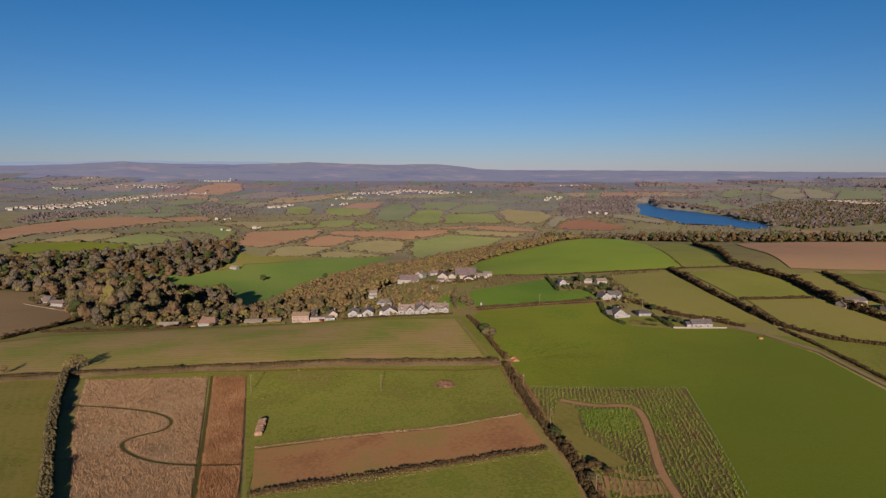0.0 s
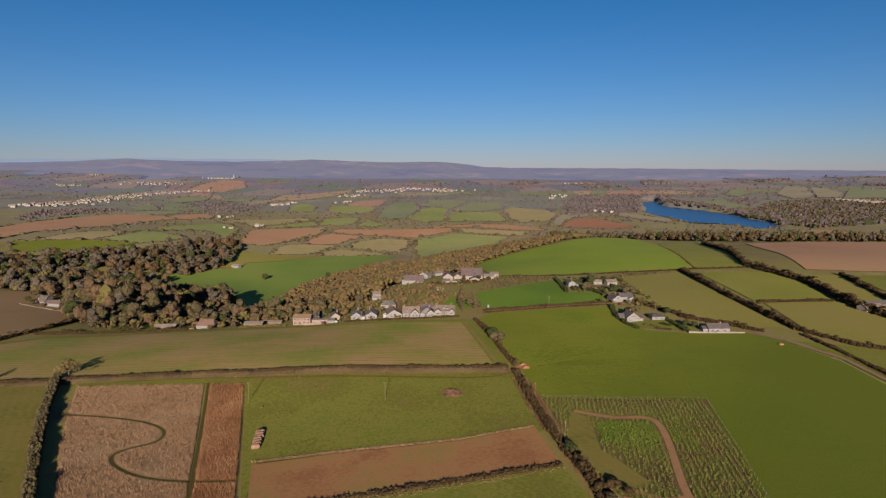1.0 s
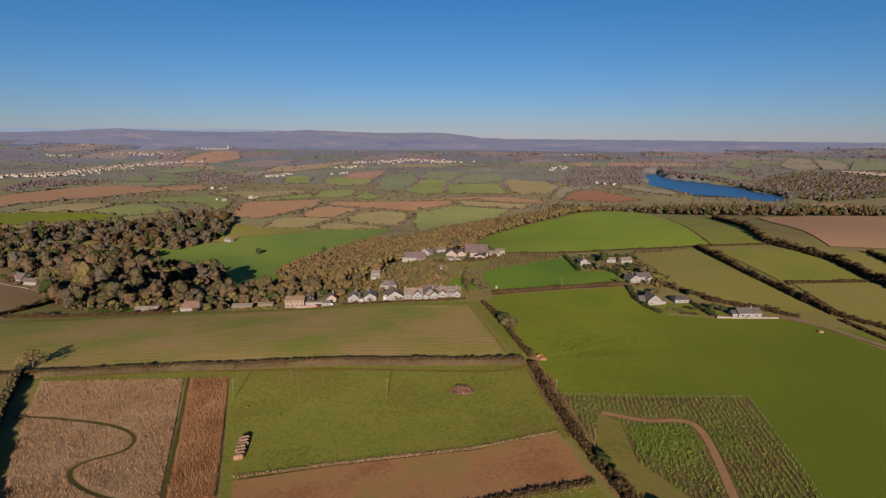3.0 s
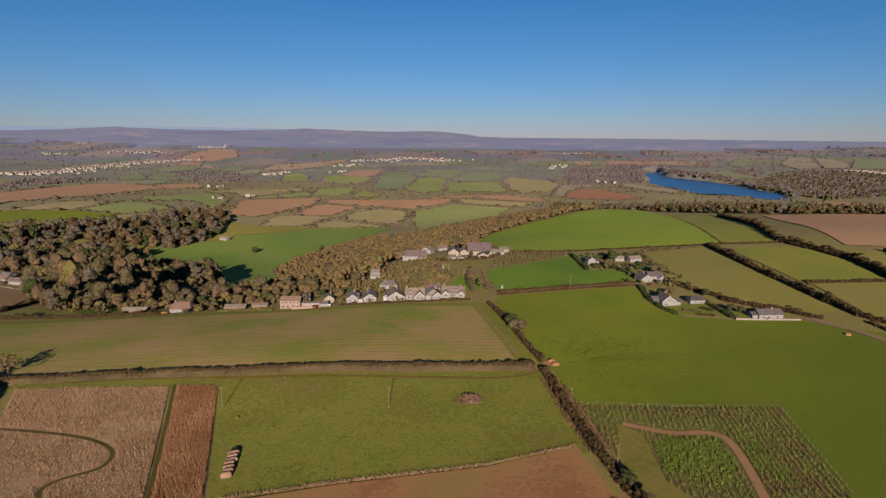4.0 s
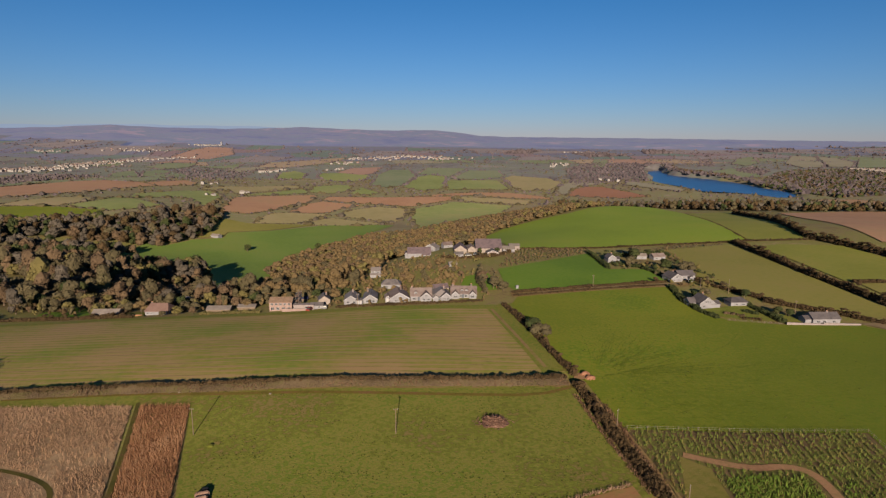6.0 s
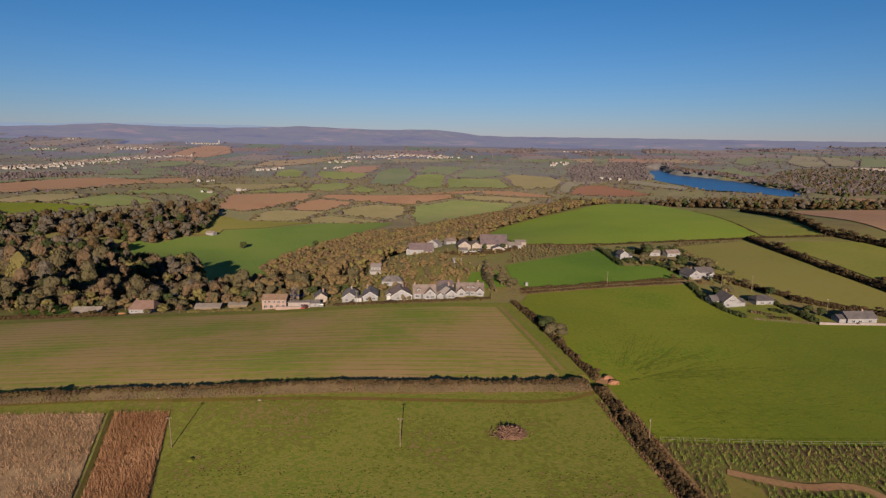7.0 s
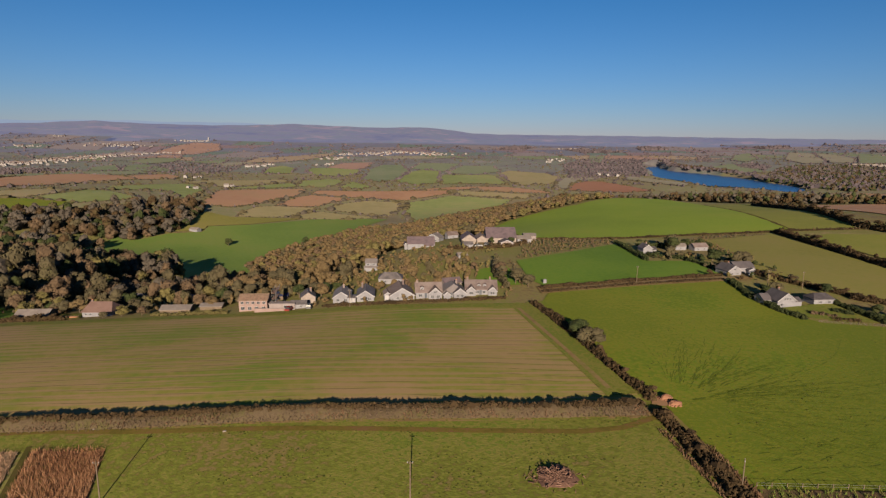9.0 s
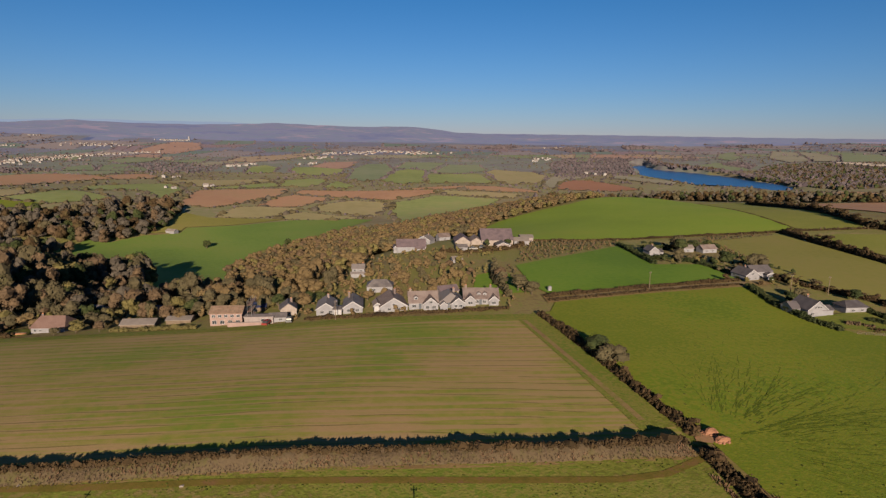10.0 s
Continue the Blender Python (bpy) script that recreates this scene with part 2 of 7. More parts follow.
M_WOOD_LIME = material("autumn_leaf_yellow_green", [(0.0827, 0.0715, 0.0285), (0.105, 0.0904, 0.0345), (0.122, 0.103, 0.0391)], (0.06, 0.5), island=True, bump=0)
M_STRAW = material("dry_straw_grass", [(0.133, 0.0854, 0.0545), (0.199, 0.133, 0.0887), (0.251, 0.175, 0.12)], (0.1, 1.0), island=True, bump=0)
# Brighter green in place of the sun a facing slope would catch.
M_SUNLIT_HILL = material("sunlit_hill_grass", [(0.177, 0.254, 0.022), (0.203, 0.286, 0.026), (0.23, 0.286, 0.034)], (0.012, 0.5), bump=0.4)
M_TUSSOCK = material("tussock_grass", [(0.045, 0.055, 0.008), (0.07, 0.082, 0.012), (0.1, 0.105, 0.018)], (0.1, 1.0), island=True, bump=0)
M_BRACKEN = material("dead_bracken", [(0.0825, 0.048, 0.0288), (0.12, 0.0735, 0.0448), (0.158, 0.101, 0.064)], (0.1, 1.0), island=True, bump=0)
M_TRODDEN = material("trodden_grass", [(0.0998, 0.0853, 0.0156), (0.135, 0.104, 0.0208), (0.156, 0.0915, 0.039)], (0.2, 1.0), bump=0.4)
# Middle-distance grass, its colour lifted to stand in for haze.
M_MID_GREEN = material("hazed_hillside_grass", [(0.196, 0.228, 0.0797), (0.231, 0.271, 0.0996), (0.274, 0.278, 0.12)], (0.008, 0.08), bump=0)
M_MID_OLIVE = material("hazed_dry_hillside_grass", [(0.269, 0.237, 0.117), (0.312, 0.27, 0.141), (0.341, 0.263, 0.162)], (0.008, 0.08), bump=0)
# Far fields, scrub and heath: distance haze put into paler, bluer colours.
M_FAR_GREEN = material("hazed_meadow_grass", [(0.168, 0.205, 0.12), (0.202, 0.232, 0.142), (0.221, 0.235, 0.156)], (0.006, 0.05), bump=0)
M_FAR_OLIVE = material("hazed_olive_meadow_grass", [(0.24, 0.228, 0.168), (0.278, 0.255, 0.192), (0.288, 0.26, 0.204)], (0.006, 0.05), bump=0)
M_FAR_TAN = material("hazed_stubble", [(0.326, 0.25, 0.18), (0.365, 0.28, 0.204)], (0.006, 0.05), bump=0)
M_FAR_SOIL = material("hazed_tilled_soil", [(0.326, 0.205, 0.168), (0.374, 0.24, 0.198)], (0.006, 0.05), bump=0)
M_FAR_SCRUB = material("hazed_brown_scrub", [(0.133, 0.125, 0.133), (0.201, 0.19, 0.2), (0.172, 0.197, 0.155), (0.248, 0.23, 0.235)], (0.006, 0.035), bump=0)
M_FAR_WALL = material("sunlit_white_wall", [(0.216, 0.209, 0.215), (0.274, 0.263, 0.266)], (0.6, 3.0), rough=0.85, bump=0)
M_FAR_HEATH = material("hazed_brown_heath", [(0.142, 0.144, 0.233), (0.181, 0.178, 0.27), (0.152, 0.173, 0.211), (0.204, 0.188, 0.278)], (0.005, 0.03), bump=0)
# Hillside bracken and scrub, lightened in colour for haze.
M_HILL_SCRUB = material("hazed_bracken_hillside", [(0.186, 0.156, 0.0966), (0.233, 0.198, 0.127), (0.198, 0.204, 0.0966), (0.274, 0.222, 0.164)], (0.012, 0.1), bump=0.3)
# Farthest fields: more blue haze mixed into the colours.
M_HAZE_GREEN = material("hazed_green_field", [(0.138, 0.183, 0.166), (0.161, 0.198, 0.192)], (0.006, 0.05), bump=0)
M_HAZE_TAN = material("hazed_tan_field", [(0.23, 0.203, 0.224), (0.258, 0.223, 0.243)], (0.006, 0.05), bump=0)
M_HAZE_SOIL = material("hazed_brown_field", [(0.221, 0.163, 0.192), (0.248, 0.188, 0.218)], (0.006, 0.05), bump=0)
M_BARN = material("brown_grey_barn_roof", [(0.0877, 0.0681, 0.0813), (0.119, 0.092, 0.106), (0.144, 0.109, 0.123)], (0.5, 3.0), rough=0.75, bump=0.4)
M_WORN = material("worn_pasture_grass", [(0.115, 0.115, 0.022), (0.145, 0.14, 0.03), (0.175, 0.15, 0.042), (0.13, 0.135, 0.026)], (0.03, 0.7), bump=0.6,
                  stripes=(3.0, 62, 0.5, (0.19, 0.155, 0.05)))
M_TILLED = material("pinkish_tilled_soil", [(0.235, 0.16, 0.085), (0.275, 0.185, 0.1), (0.2, 0.165, 0.065)], (0.02, 0.4), bump=0.4, stripes=(3.0, -20, 0.4, (0.28, 0.19, 0.11)))
M_BANK = material("brown_bank_grass", [(0.075, 0.055, 0.034), (0.1, 0.074, 0.045), (0.085, 0.074, 0.03)], (0.15, 1.0), bump=0.6)
M_BANK_GRASS = material("dull_brown_grass", [(0.062, 0.044, 0.03), (0.092, 0.066, 0.046), (0.118, 0.086, 0.062)], (0.1, 1.0), island=True, bump=0)
M_CLAY_EARTH = material("orange_dug_earth", [(0.184, 0.0891, 0.0561), (0.238, 0.122, 0.0792), (0.204, 0.099, 0.0627)], (0.4, 2.5), bump=0.6)
M_RUT = material("rutted_grass", [(0.084, 0.118, 0.0088), (0.103, 0.134, 0.011)], (0.1, 1.0), bump=0)
M_GREEN_OLIVE = material("olive_green_pasture_grass", [(0.185, 0.2, 0.034), (0.21, 0.222, 0.042), (0.235, 0.225, 0.052)], (0.02, 0.4), bump=0.3)
M_STRAWLITTER = material("dead_grass_litter", [(0.2, 0.135, 0.085), (0.27, 0.19, 0.12), (0.33, 0.24, 0.155)], (0.12, 0.8), bump=0.5)
M_PATH = material("dark_trodden_grass", [(0.053, 0.052, 0.011), (0.072, 0.064, 0.014), (0.083, 0.056, 0.024)], (0.2, 1.0), bump=0.4)
# Fresh meadow green with valley haze mixed into the colour.
M_VALLEY = material("hazed_valley_grass", [(0.118, 0.19, 0.036), (0.14, 0.215, 0.042), (0.165, 0.215, 0.05)], (0.015, 0.3), bump=0.3)
M_CROPSOIL = material("dark_weedy_soil", [(0.0825, 0.0576, 0.032), (0.124, 0.0832, 0.0448), (0.102, 0.112, 0.0256), (0.148, 0.096, 0.0544)], (0.06, 0.6), bump=0.5)
M_CAR_RED = material("red_car_paint", [(0.16, 0.025, 0.02), (0.2, 0.03, 0.025)], (0.5, 2.0), rough=0.55, bump=0, spec=0.3)
M_CAR_WHITE = material("white_car_paint", [(0.24, 0.24, 0.245), (0.27, 0.27, 0.275)], (0.5, 2.0), rough=0.55, bump=0, spec=0.3)
M_CAR_GREY = material("grey_car_paint", [(0.10, 0.105, 0.115), (0.13, 0.135, 0.145)], (0.5, 2.0), rough=0.55, bump=0, spec=0.3)
M_LEAFY = material("lush_crop_leaf", [(0.06, 0.105, 0.014), (0.085, 0.15, 0.018), (0.11, 0.165, 0.026), (0.1, 0.1, 0.03)], (0.1, 1.0), island=True, bump=0)

# ---------- the lie of the land ----------
# spot heights of the land: x, y, z
SPOTS = [
    (-110, 216, 0), (-80, 216, 0.8), (-47, 215, 1.8), (0, 217, 2.2), (36, 219, 2.2),
    (0, 60, 0), (-150, 120, 0), (150, 100, 2), (0, 200, 1), (-63, 200, -1), (100, 190, 1),
    (200, 260, 5), (120, 290, 3), (20, 295, 3), (-20, 302, 2), (-10, 400, 1), (0, 434, 0.8), (-64, 300, -1), (-120, 305, -4), (-250, 330, -8),
    (105, 322, 4), (195, 431, 4), (330, 300, 6), (40, 415, 2), (270, 550, 3), (310, 480, 8), (180, 686, -6),
    (280, 715, -10), (217, 785, -11), (250, 920, -36), (120, 695, -10), (330, 760, -14), (-90, 400, -17), (-120, 470, -42), (-170, 560, -53), (-220, 691, -53), (-424, 850, -22), (-320, 480, -20), (-220, 440, -24), (-320, 600, -42), (-235, 545, -36), (-180, 515, -39), (-300, 545, -33), (-232, 652, -53), (-175, 610, -54),
]
FAR = [
    (-150, 860, -50), (0, 640, -30), (100, 900, -44), (-190, 1010, -43), (60, 1150, -37), (-500, 1200, -30), (-900, 1500, -30),
    (0, 1400, -36), (0, 1700, -28), (0, 2300, -8), (-1500, 2300, -16), (-500, 3200, 18), (600, 3200, 14),
    (500, 1150, -34), (700, 1150, -26), (1100, 1150, -10), (1000, 2300, -2), (1700, 1900, 12), (2200, 3400, 40),
    (-3000, 3800, 110), (-1500, 4400, 120), (-300, 4800, 116), (800, 4800, 62), (3000, 3800, 66), (0, -3000, 20), (3000, 0, 40), (-3000, 0, 20),
]
CENTRE = (0.0, -60.0)
def log_polar(x, y):
    dx, dy = np.asarray(x, float) - CENTRE[0], np.asarray(y, float) - CENTRE[1]
    r = np.hypot(dx, dy) + 60.0
    v = np.log(r)
    return v * 1.0, np.arctan2(dx, dy) * 1.0
def kernel(d):
    return np.sqrt(d * d + 0.01)
SPOT_XYZ = np.array(SPOTS + FAR, float)
SPOT_UV = np.stack(log_polar(SPOT_XYZ[:, 0], SPOT_XYZ[:, 1]), 1)
SPOT_K = kernel(np.hypot(*(SPOT_UV[:, None] - SPOT_UV[None]).transpose(2, 0, 1))) + np.eye(len(SPOT_XYZ)) * -0.004
SPOT_W = np.linalg.solve(SPOT_K, SPOT_XYZ[:, 2])
def land(x, y):
    """Height of the land at (x, y), also for arrays."""
    u, v = log_polar(x, y)
    out = np.zeros(np.shape(u))
    for (a, b), w in zip(SPOT_UV, SPOT_W):
        out = out + w * kernel(np.hypot(u - a, v - b))
    reach = np.hypot(np.asarray(x, float) - CENTRE[0], np.asarray(y, float) - CENTRE[1])
    level = np.maximum(np.clip((np.abs(v) - 1.75) / 0.7, 0, 1), np.clip((105 - reach) / 60, 0, 1))
    level = level * level * (3 - 2 * level)
    return out * (1 - level)

# ---------- mesh helpers ----------
rng = np.random.default_rng(7)


def raw_mesh(name, verts, faces, mats, index=None, smooth=False):
    """A mesh from arrays; faces all have the same number of corners."""
    verts, faces = np.asarray(verts, np.float32), np.asarray(faces, np.int32)
    me = bpy.data.meshes.new(name)
    n, k = faces.shape
    me.vertices.add(len(verts))
    me.vertices.foreach_set("co", verts.ravel())
    me.loops.add(n * k)
    me.loops.foreach_set("vertex_index", faces.ravel())
    me.polygons.add(n)
    me.polygons.foreach_set("loop_start", np.arange(0, n * k, k, dtype=np.int32))
    for m in mats:
        me.materials.append(m)
    if index is not None:
        me.polygons.foreach_set("material_index", np.asarray(index, np.int32))
    me.polygons.foreach_set("use_smooth", np.full(n, smooth))
    me.update(calc_edges=True)
    me.validate()
    return me


def part(name, bm, mat, parent, label=""):
    """Links a bmesh as one mesh object under parent."""
    me = bpy.data.meshes.new(name)
    bm.to_mesh(me)
    bm.free()
    me.materials.append(mat)
    ob = new(name, me)
    ob.parent = parent
    return tagged(ob, label)


def box(bm, x0, x1, y0, y1, z0, z1):
    r = bmesh.ops.create_cube(bm, size=1.0)
    for v in r["verts"]:
        v.co = Vector(((x0 + x1) / 2 + v.co.x * (x1 - x0), (y0 + y1) / 2 + v.co.y * (y1 - y0), (z0 + z1) / 2 + v.co.z * (z1 - z0)))
    return r["verts"]


def bar(bm, a, b, ra, rb, sides=6):
    a, b = Vector(a), Vector(b)
    r = bmesh.ops.create_cone(bm, cap_ends=True, segments=sides, radius1=ra, radius2=rb, depth=(b - a).length)
    bmesh.ops.transform(bm, matrix=Matrix.Translation((a + b) / 2) @ (b - a).to_track_quat("Z", "Y").to_matrix().to_4x4(), verts=r["verts"])


def inside(px, py, poly):
    """Which of the points lie in the polygon."""
    px, py = np.asarray(px, float), np.asarray(py, float)
    res = np.zeros(px.shape, bool)
    for (x0, y0), (x1, y1) in zip(poly, poly[1:] + poly[:1]):
        cross = ((y0 > py) != (y1 > py)) & (px < (x1 - x0) * (py - y0) / ((y1 - y0) or 1e-9) + x0)
        res ^= cross
    return res


def off_line(px, py, line):
    """Distance of points to a polyline."""
    best = np.full(np.shape(px), 1e9)
    for (x0, y0), (x1, y1) in zip(line, line[1:]):
        dx, dy = x1 - x0, y1 - y0
        s = np.clip(((px - x0) * dx + (py - y0) * dy) / (dx * dx + dy * dy + 1e-9), 0, 1)
        best = np.minimum(best, np.hypot(px - x0 - s * dx, py - y0 - s * dy))
    return best


def along(line, step):
    """Points every step metres along a polyline, with the direction of the line."""
    out = []
    for (x0, y0), (x1, y1) in zip(line, line[1:]):
        n = max(1, int(math.hypot(x1 - x0, y1 - y0) / step))
        a = math.atan2(y1 - y0, x1 - x0)
        out += [(x0 + (x1 - x0) * k / n, y0 + (y1 - y0) * k / n, a) for k in range(n)]
    return np.array(out)


# ---------- ground ----------
LAKE = [(659, 1894), (747, 1997), (677, 1757), (673, 1660), (702, 1555), (719, 1445), (696, 1303), (707, 1238), (666, 1111), (613, 1079), (601, 1150), (574, 1182), (529, 1203), (533, 1322), (524, 1448), (593, 1676)]
LAKE_Z = -30.0


def ground_z(x, y):
    z = land(x, y)
    d = off_line(x, y, LAKE + LAKE[:1])
    wet = inside(x, y, LAKE)
    rim = np.clip(1 - d / 120, 0, 1)
    shore = np.maximum(z, LAKE_Z + 0.5) * rim + z * (1 - rim)
    return np.where(wet, LAKE_Z - 3, shore)


rings = np.concatenate([np.linspace(0, 120, 13)[1:], np.geomspace(128, 4880, 170)])
turns = np.radians(np.concatenate([np.arange(-60, 60, 0.5), np.arange(60, 300, 4.0)]))
gx = np.outer(rings, np.sin(turns))
gy = np.outer(rings, np.cos(turns)) + 40
gz = ground_z(gx, gy)
nr, na = gx.shape
gv = np.concatenate([[[0, 40, float(land(0, 40))]], np.stack([gx, gy, gz], -1).reshape(-1, 3)])
ii, jj = np.meshgrid(np.arange(nr - 1), np.arange(na), indexing="ij")
jn = (jj + 1) % na
gf = np.stack([1 + ii * na + jj, 1 + ii * na + jn, 1 + (ii + 1) * na + jn, 1 + (ii + 1) * na + jj], -1).reshape(-1, 4)[:, ::-1]
near_land = np.hypot(gx[:-1], gy[:-1]).reshape(-1) < 3150
# Ground by distance band; the outer bands have haze in their colour.
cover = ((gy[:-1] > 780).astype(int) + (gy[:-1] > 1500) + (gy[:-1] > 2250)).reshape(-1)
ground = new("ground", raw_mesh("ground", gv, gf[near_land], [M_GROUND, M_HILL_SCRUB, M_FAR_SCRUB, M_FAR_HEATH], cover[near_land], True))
tagged(ground, "rolling rough grassland and scrub between fields", "ground", kind="structure")
# the skyline of the moor: bearing in degrees, height in metres
CREST_AT = [-35.0, -31.4, -29.1, -27.5, -25.4, -23.2, -18.7, -14.8, -11.8, -8.7, -4.5, -0.3, 1.9, 4.5, 7.2, 17.5, 22.2, 28.9, 37.2]
CREST_Z = [103, 114, 128, 134, 125, 119, 115, 123, 134, 123, 113, 120, 108, 78, 71, 69, 67, 62, 60]
hill_a = np.radians(np.concatenate([np.arange(-52, 52, 0.4), np.arange(52, 308, 4.0)]))
hill_r = np.linspace(3040, 4800, 16)
turn_deg = (np.degrees(hill_a) + 180) % 360 - 180
crest = np.interp(turn_deg, CREST_AT, CREST_Z) * np.clip((75 - np.abs(turn_deg)) / 20, 0.4, 1)
hx, hy = np.outer(hill_r, np.sin(hill_a)), np.outer(hill_r, np.cos(hill_a))
foot = ground_z(hx[0], hy[0])
climb = np.linspace(0, 1, 16)[:, None]
hz = foot + (crest - foot) * climb ** 1.25 + np.sin(climb * math.pi) * (5 * np.sin(hill_a * 31 + climb * 9) + 4 * np.sin(hill_a * 57 - climb * 14)) + climb * 1.2 * np.sin(hill_a * 140) - 2 * (1 - climb)
hn, hm = hx.shape
hi, hj = np.meshgrid(np.arange(hn - 1), np.arange(hm), indexing="ij")
hk = (hj + 1) % hm
hf = np.stack([hi * hm + hj, (hi + 1) * hm + hj, (hi + 1) * hm + hk, hi * hm + hk], -1).reshape(-1, 4)[:, ::-1]
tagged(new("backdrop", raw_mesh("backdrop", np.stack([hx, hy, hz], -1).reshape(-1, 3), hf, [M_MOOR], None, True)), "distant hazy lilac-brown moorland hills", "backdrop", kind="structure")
ridge_a = np.radians(np.linspace(-40, -8, 60))
ridge_h = 118 + 22 * np.sin(np.linspace(0, math.pi, 60)) + 3 * np.sin(ridge_a * 37) + 2 * np.sin(ridge_a * 83)
ridge_v = np.concatenate([np.column_stack([np.sin(ridge_a) * r, np.cos(ridge_a) * r, h]) for r, h in ((4830, ridge_h * 0), (4860, ridge_h * 0.75), (4900, ridge_h))])
ridge_f = [(k + n * 60, k + 1 + n * 60, k + 61 + n * 60, k + 60 + n * 60) for n in range(2) for k in range(59)]
tagged(new("backdrop", raw_mesh("backdrop", ridge_v, ridge_f, [M_RIDGE], None, True)), "far ridge beyond the moorland, glowing pale as haze", "backdrop", kind="structure")
bmc = bmesh.new()
hub = [bmc.verts.new(gv[0])] + [bmc.verts.new(v) for v in gv[1:na + 1]]
for k in range(na):
    bmc.faces.new((hub[0], hub[1 + (k + 1) % na], hub[1 + k]))
bmesh.ops.recalc_face_normals(bmc, faces=bmc.faces)
part("ground_middle", bmc, M_GROUND, ground)


FIELD_EDGES, FIELD_RINGS = [], []


def sheet(name, poly, mat, label, lift=0.15, cell=None, category="field"):
    """A piece of ground cover draped over the land."""
    bm = bmesh.new()
    bm.faces.new([bm.verts.new((x, y, 0)) for x, y in poly])
    xs, ys = [p[0] for p in poly], [p[1] for p in poly]
    far = math.hypot(sum(xs) / len(xs), sum(ys) / len(ys))
    cell = cell or max(5.0, far / 45)
    if far > 880 and category == "field":
        FIELD_EDGES.extend(zip(poly, poly[1:] + poly[:1]))
        FIELD_RINGS.append(poly)
    bmesh.ops.triangulate(bm, faces=bm.faces[:])
    for lo, hi, no in ((min(xs), max(xs), (1, 0, 0)), (min(ys), max(ys), (0, 1, 0))):
        for k in range(1, int((hi - lo) / cell) + 1):
            c = Vector(no) * (lo + k * cell)
            bmesh.ops.bisect_plane(bm, geom=bm.verts[:] + bm.edges[:] + bm.faces[:], plane_co=c, plane_no=no)
    co = np.array([v.co[:2] for v in bm.verts])
    zs = ground_z(co[:, 0], co[:, 1]) + lift + 0.0006 * np.hypot(co[:, 0], co[:, 1])
    for v, z in zip(bm.verts, zs):
        v.co.z = z
    bmesh.ops.recalc_face_normals(bm, faces=bm.faces)
    if sum(f.normal.z for f in bm.faces) < 0:
        bmesh.ops.reverse_faces(bm, faces=bm.faces)
    me = bpy.data.meshes.new(name)
    bm.to_mesh(me)
    bm.free()
    me.materials.append(mat)
    me.polygons.foreach_set("use_smooth", np.ones(len(me.polygons), bool))
    return tagged(new(name, me), label, category, kind="structure")


def strip(name, line, width, mat, label, lift=0.2, category="path"):
    """A narrow band of ground along a polyline."""
    left, right = [], []
    for k, (x, y) in enumerate(line):
        (ax, ay), (bx, by) = line[max(0, k - 1)], line[min(len(line) - 1, k + 1)]
        d = math.hypot(bx - ax, by - ay)
        nx, ny = -(by - ay) / d * width / 2, (bx - ax) / d * width / 2
        left.append((x + nx, y + ny))
        right.append((x - nx, y - ny))
    return sheet(name, left + right[::-1], mat, label, lift, 3.0, category)


CREST = [(-330, 194), (-170, 211.5), (-130, 215.5), (-107, 217.5), (-83, 218.7), (-60, 219.4), (-34, 219.8), (5, 220), (20, 220), (37.5, 221)]
STUBBLE = [(x, y + 0.8) for x, y in CREST] + [(38.5, 224), (33.5, 257.1), (27, 295), (-12.4, 296.5), (-69.1, 297.5), (-139.4, 298), (-196.3, 291), (-215, 274.1), (-330, 254)]
TAN = [(-132, 209.5), (-108, 209.6), (-82.9, 209.6), (-54.1, 121.5), (-40, 80), (-62, 80), (-84.9, 121.7), (-109.9, 164.1)]
RUST = [(-80.6, 209.8), (-67.6, 210), (-41.6, 121.3), (-29, 80), (-39.5, 80), (-52.4, 121.5)]
CROP = [(45.6, 193.8), (76.0, 192.2), (104.8, 191.9), (97.1, 152.6), (89.4, 117.9), (79, 88), (52.0, 88), (56.5, 128.7), (50.2, 144.9), (48.5, 166.4)]
CROP_PATH = [(55, 182.5), (60, 180), (68, 176.8), (76, 178), (80.5, 175.5), (80.5, 168), (78, 155), (75, 143), (72.5, 131), (72, 118)]
TAN_PATH = [(-122.9, 183.7), (-105.7, 181.9), (-90.3, 179.0), (-80.8, 173.3), (-79.9, 165.1), (-87.1, 160.9), (-89.9, 156.0), (-86.0, 150.2), (-75.3, 144.0), (-61.1, 141.8), (-48.1, 142.2)]


def smooth(line, times=2):
    """Rounds the corners of a polyline."""
    for _ in range(times):
        cut = [line[0]]
        for (ax, ay), (bx, by) in zip(line, line[1:]):
            cut += [(ax * 0.75 + bx * 0.25, ay * 0.75 + by * 0.25), (ax * 0.25 + bx * 0.75, ay * 0.25 + by * 0.75)]
        line = cut + [line[-1]]
    return line


TAN_PATH, CROP_PATH = smooth(TAN_PATH), smooth(CROP_PATH)
sheet("stubble_field", STUBBLE, M_STUBBLE, "striped stubble field regrowing with thin green grass", 0.12)
sheet("lane_verge", [(-330, 187), (-224.5, 201), (-166.8, 207), (-134.6, 213), (-107, 214.4), (-83, 215.6), (-60, 216), (-34, 216.2), (0, 216.2), (38, 217)] + CREST[::-1], M_VERGE, "dry grassy verge along a field bank", 0.1)
sheet("pasture", [(-69.4, 216.4), (-46, 216.6), (38.9, 217.6), (40.8, 193.8), (44.0, 167.8), (15.3, 163.6), (-20.9, 157.7), (-45.3, 152.1), (-39.9, 122.1)], M_PASTURE, "cropped green pasture with two power poles", 0.1)
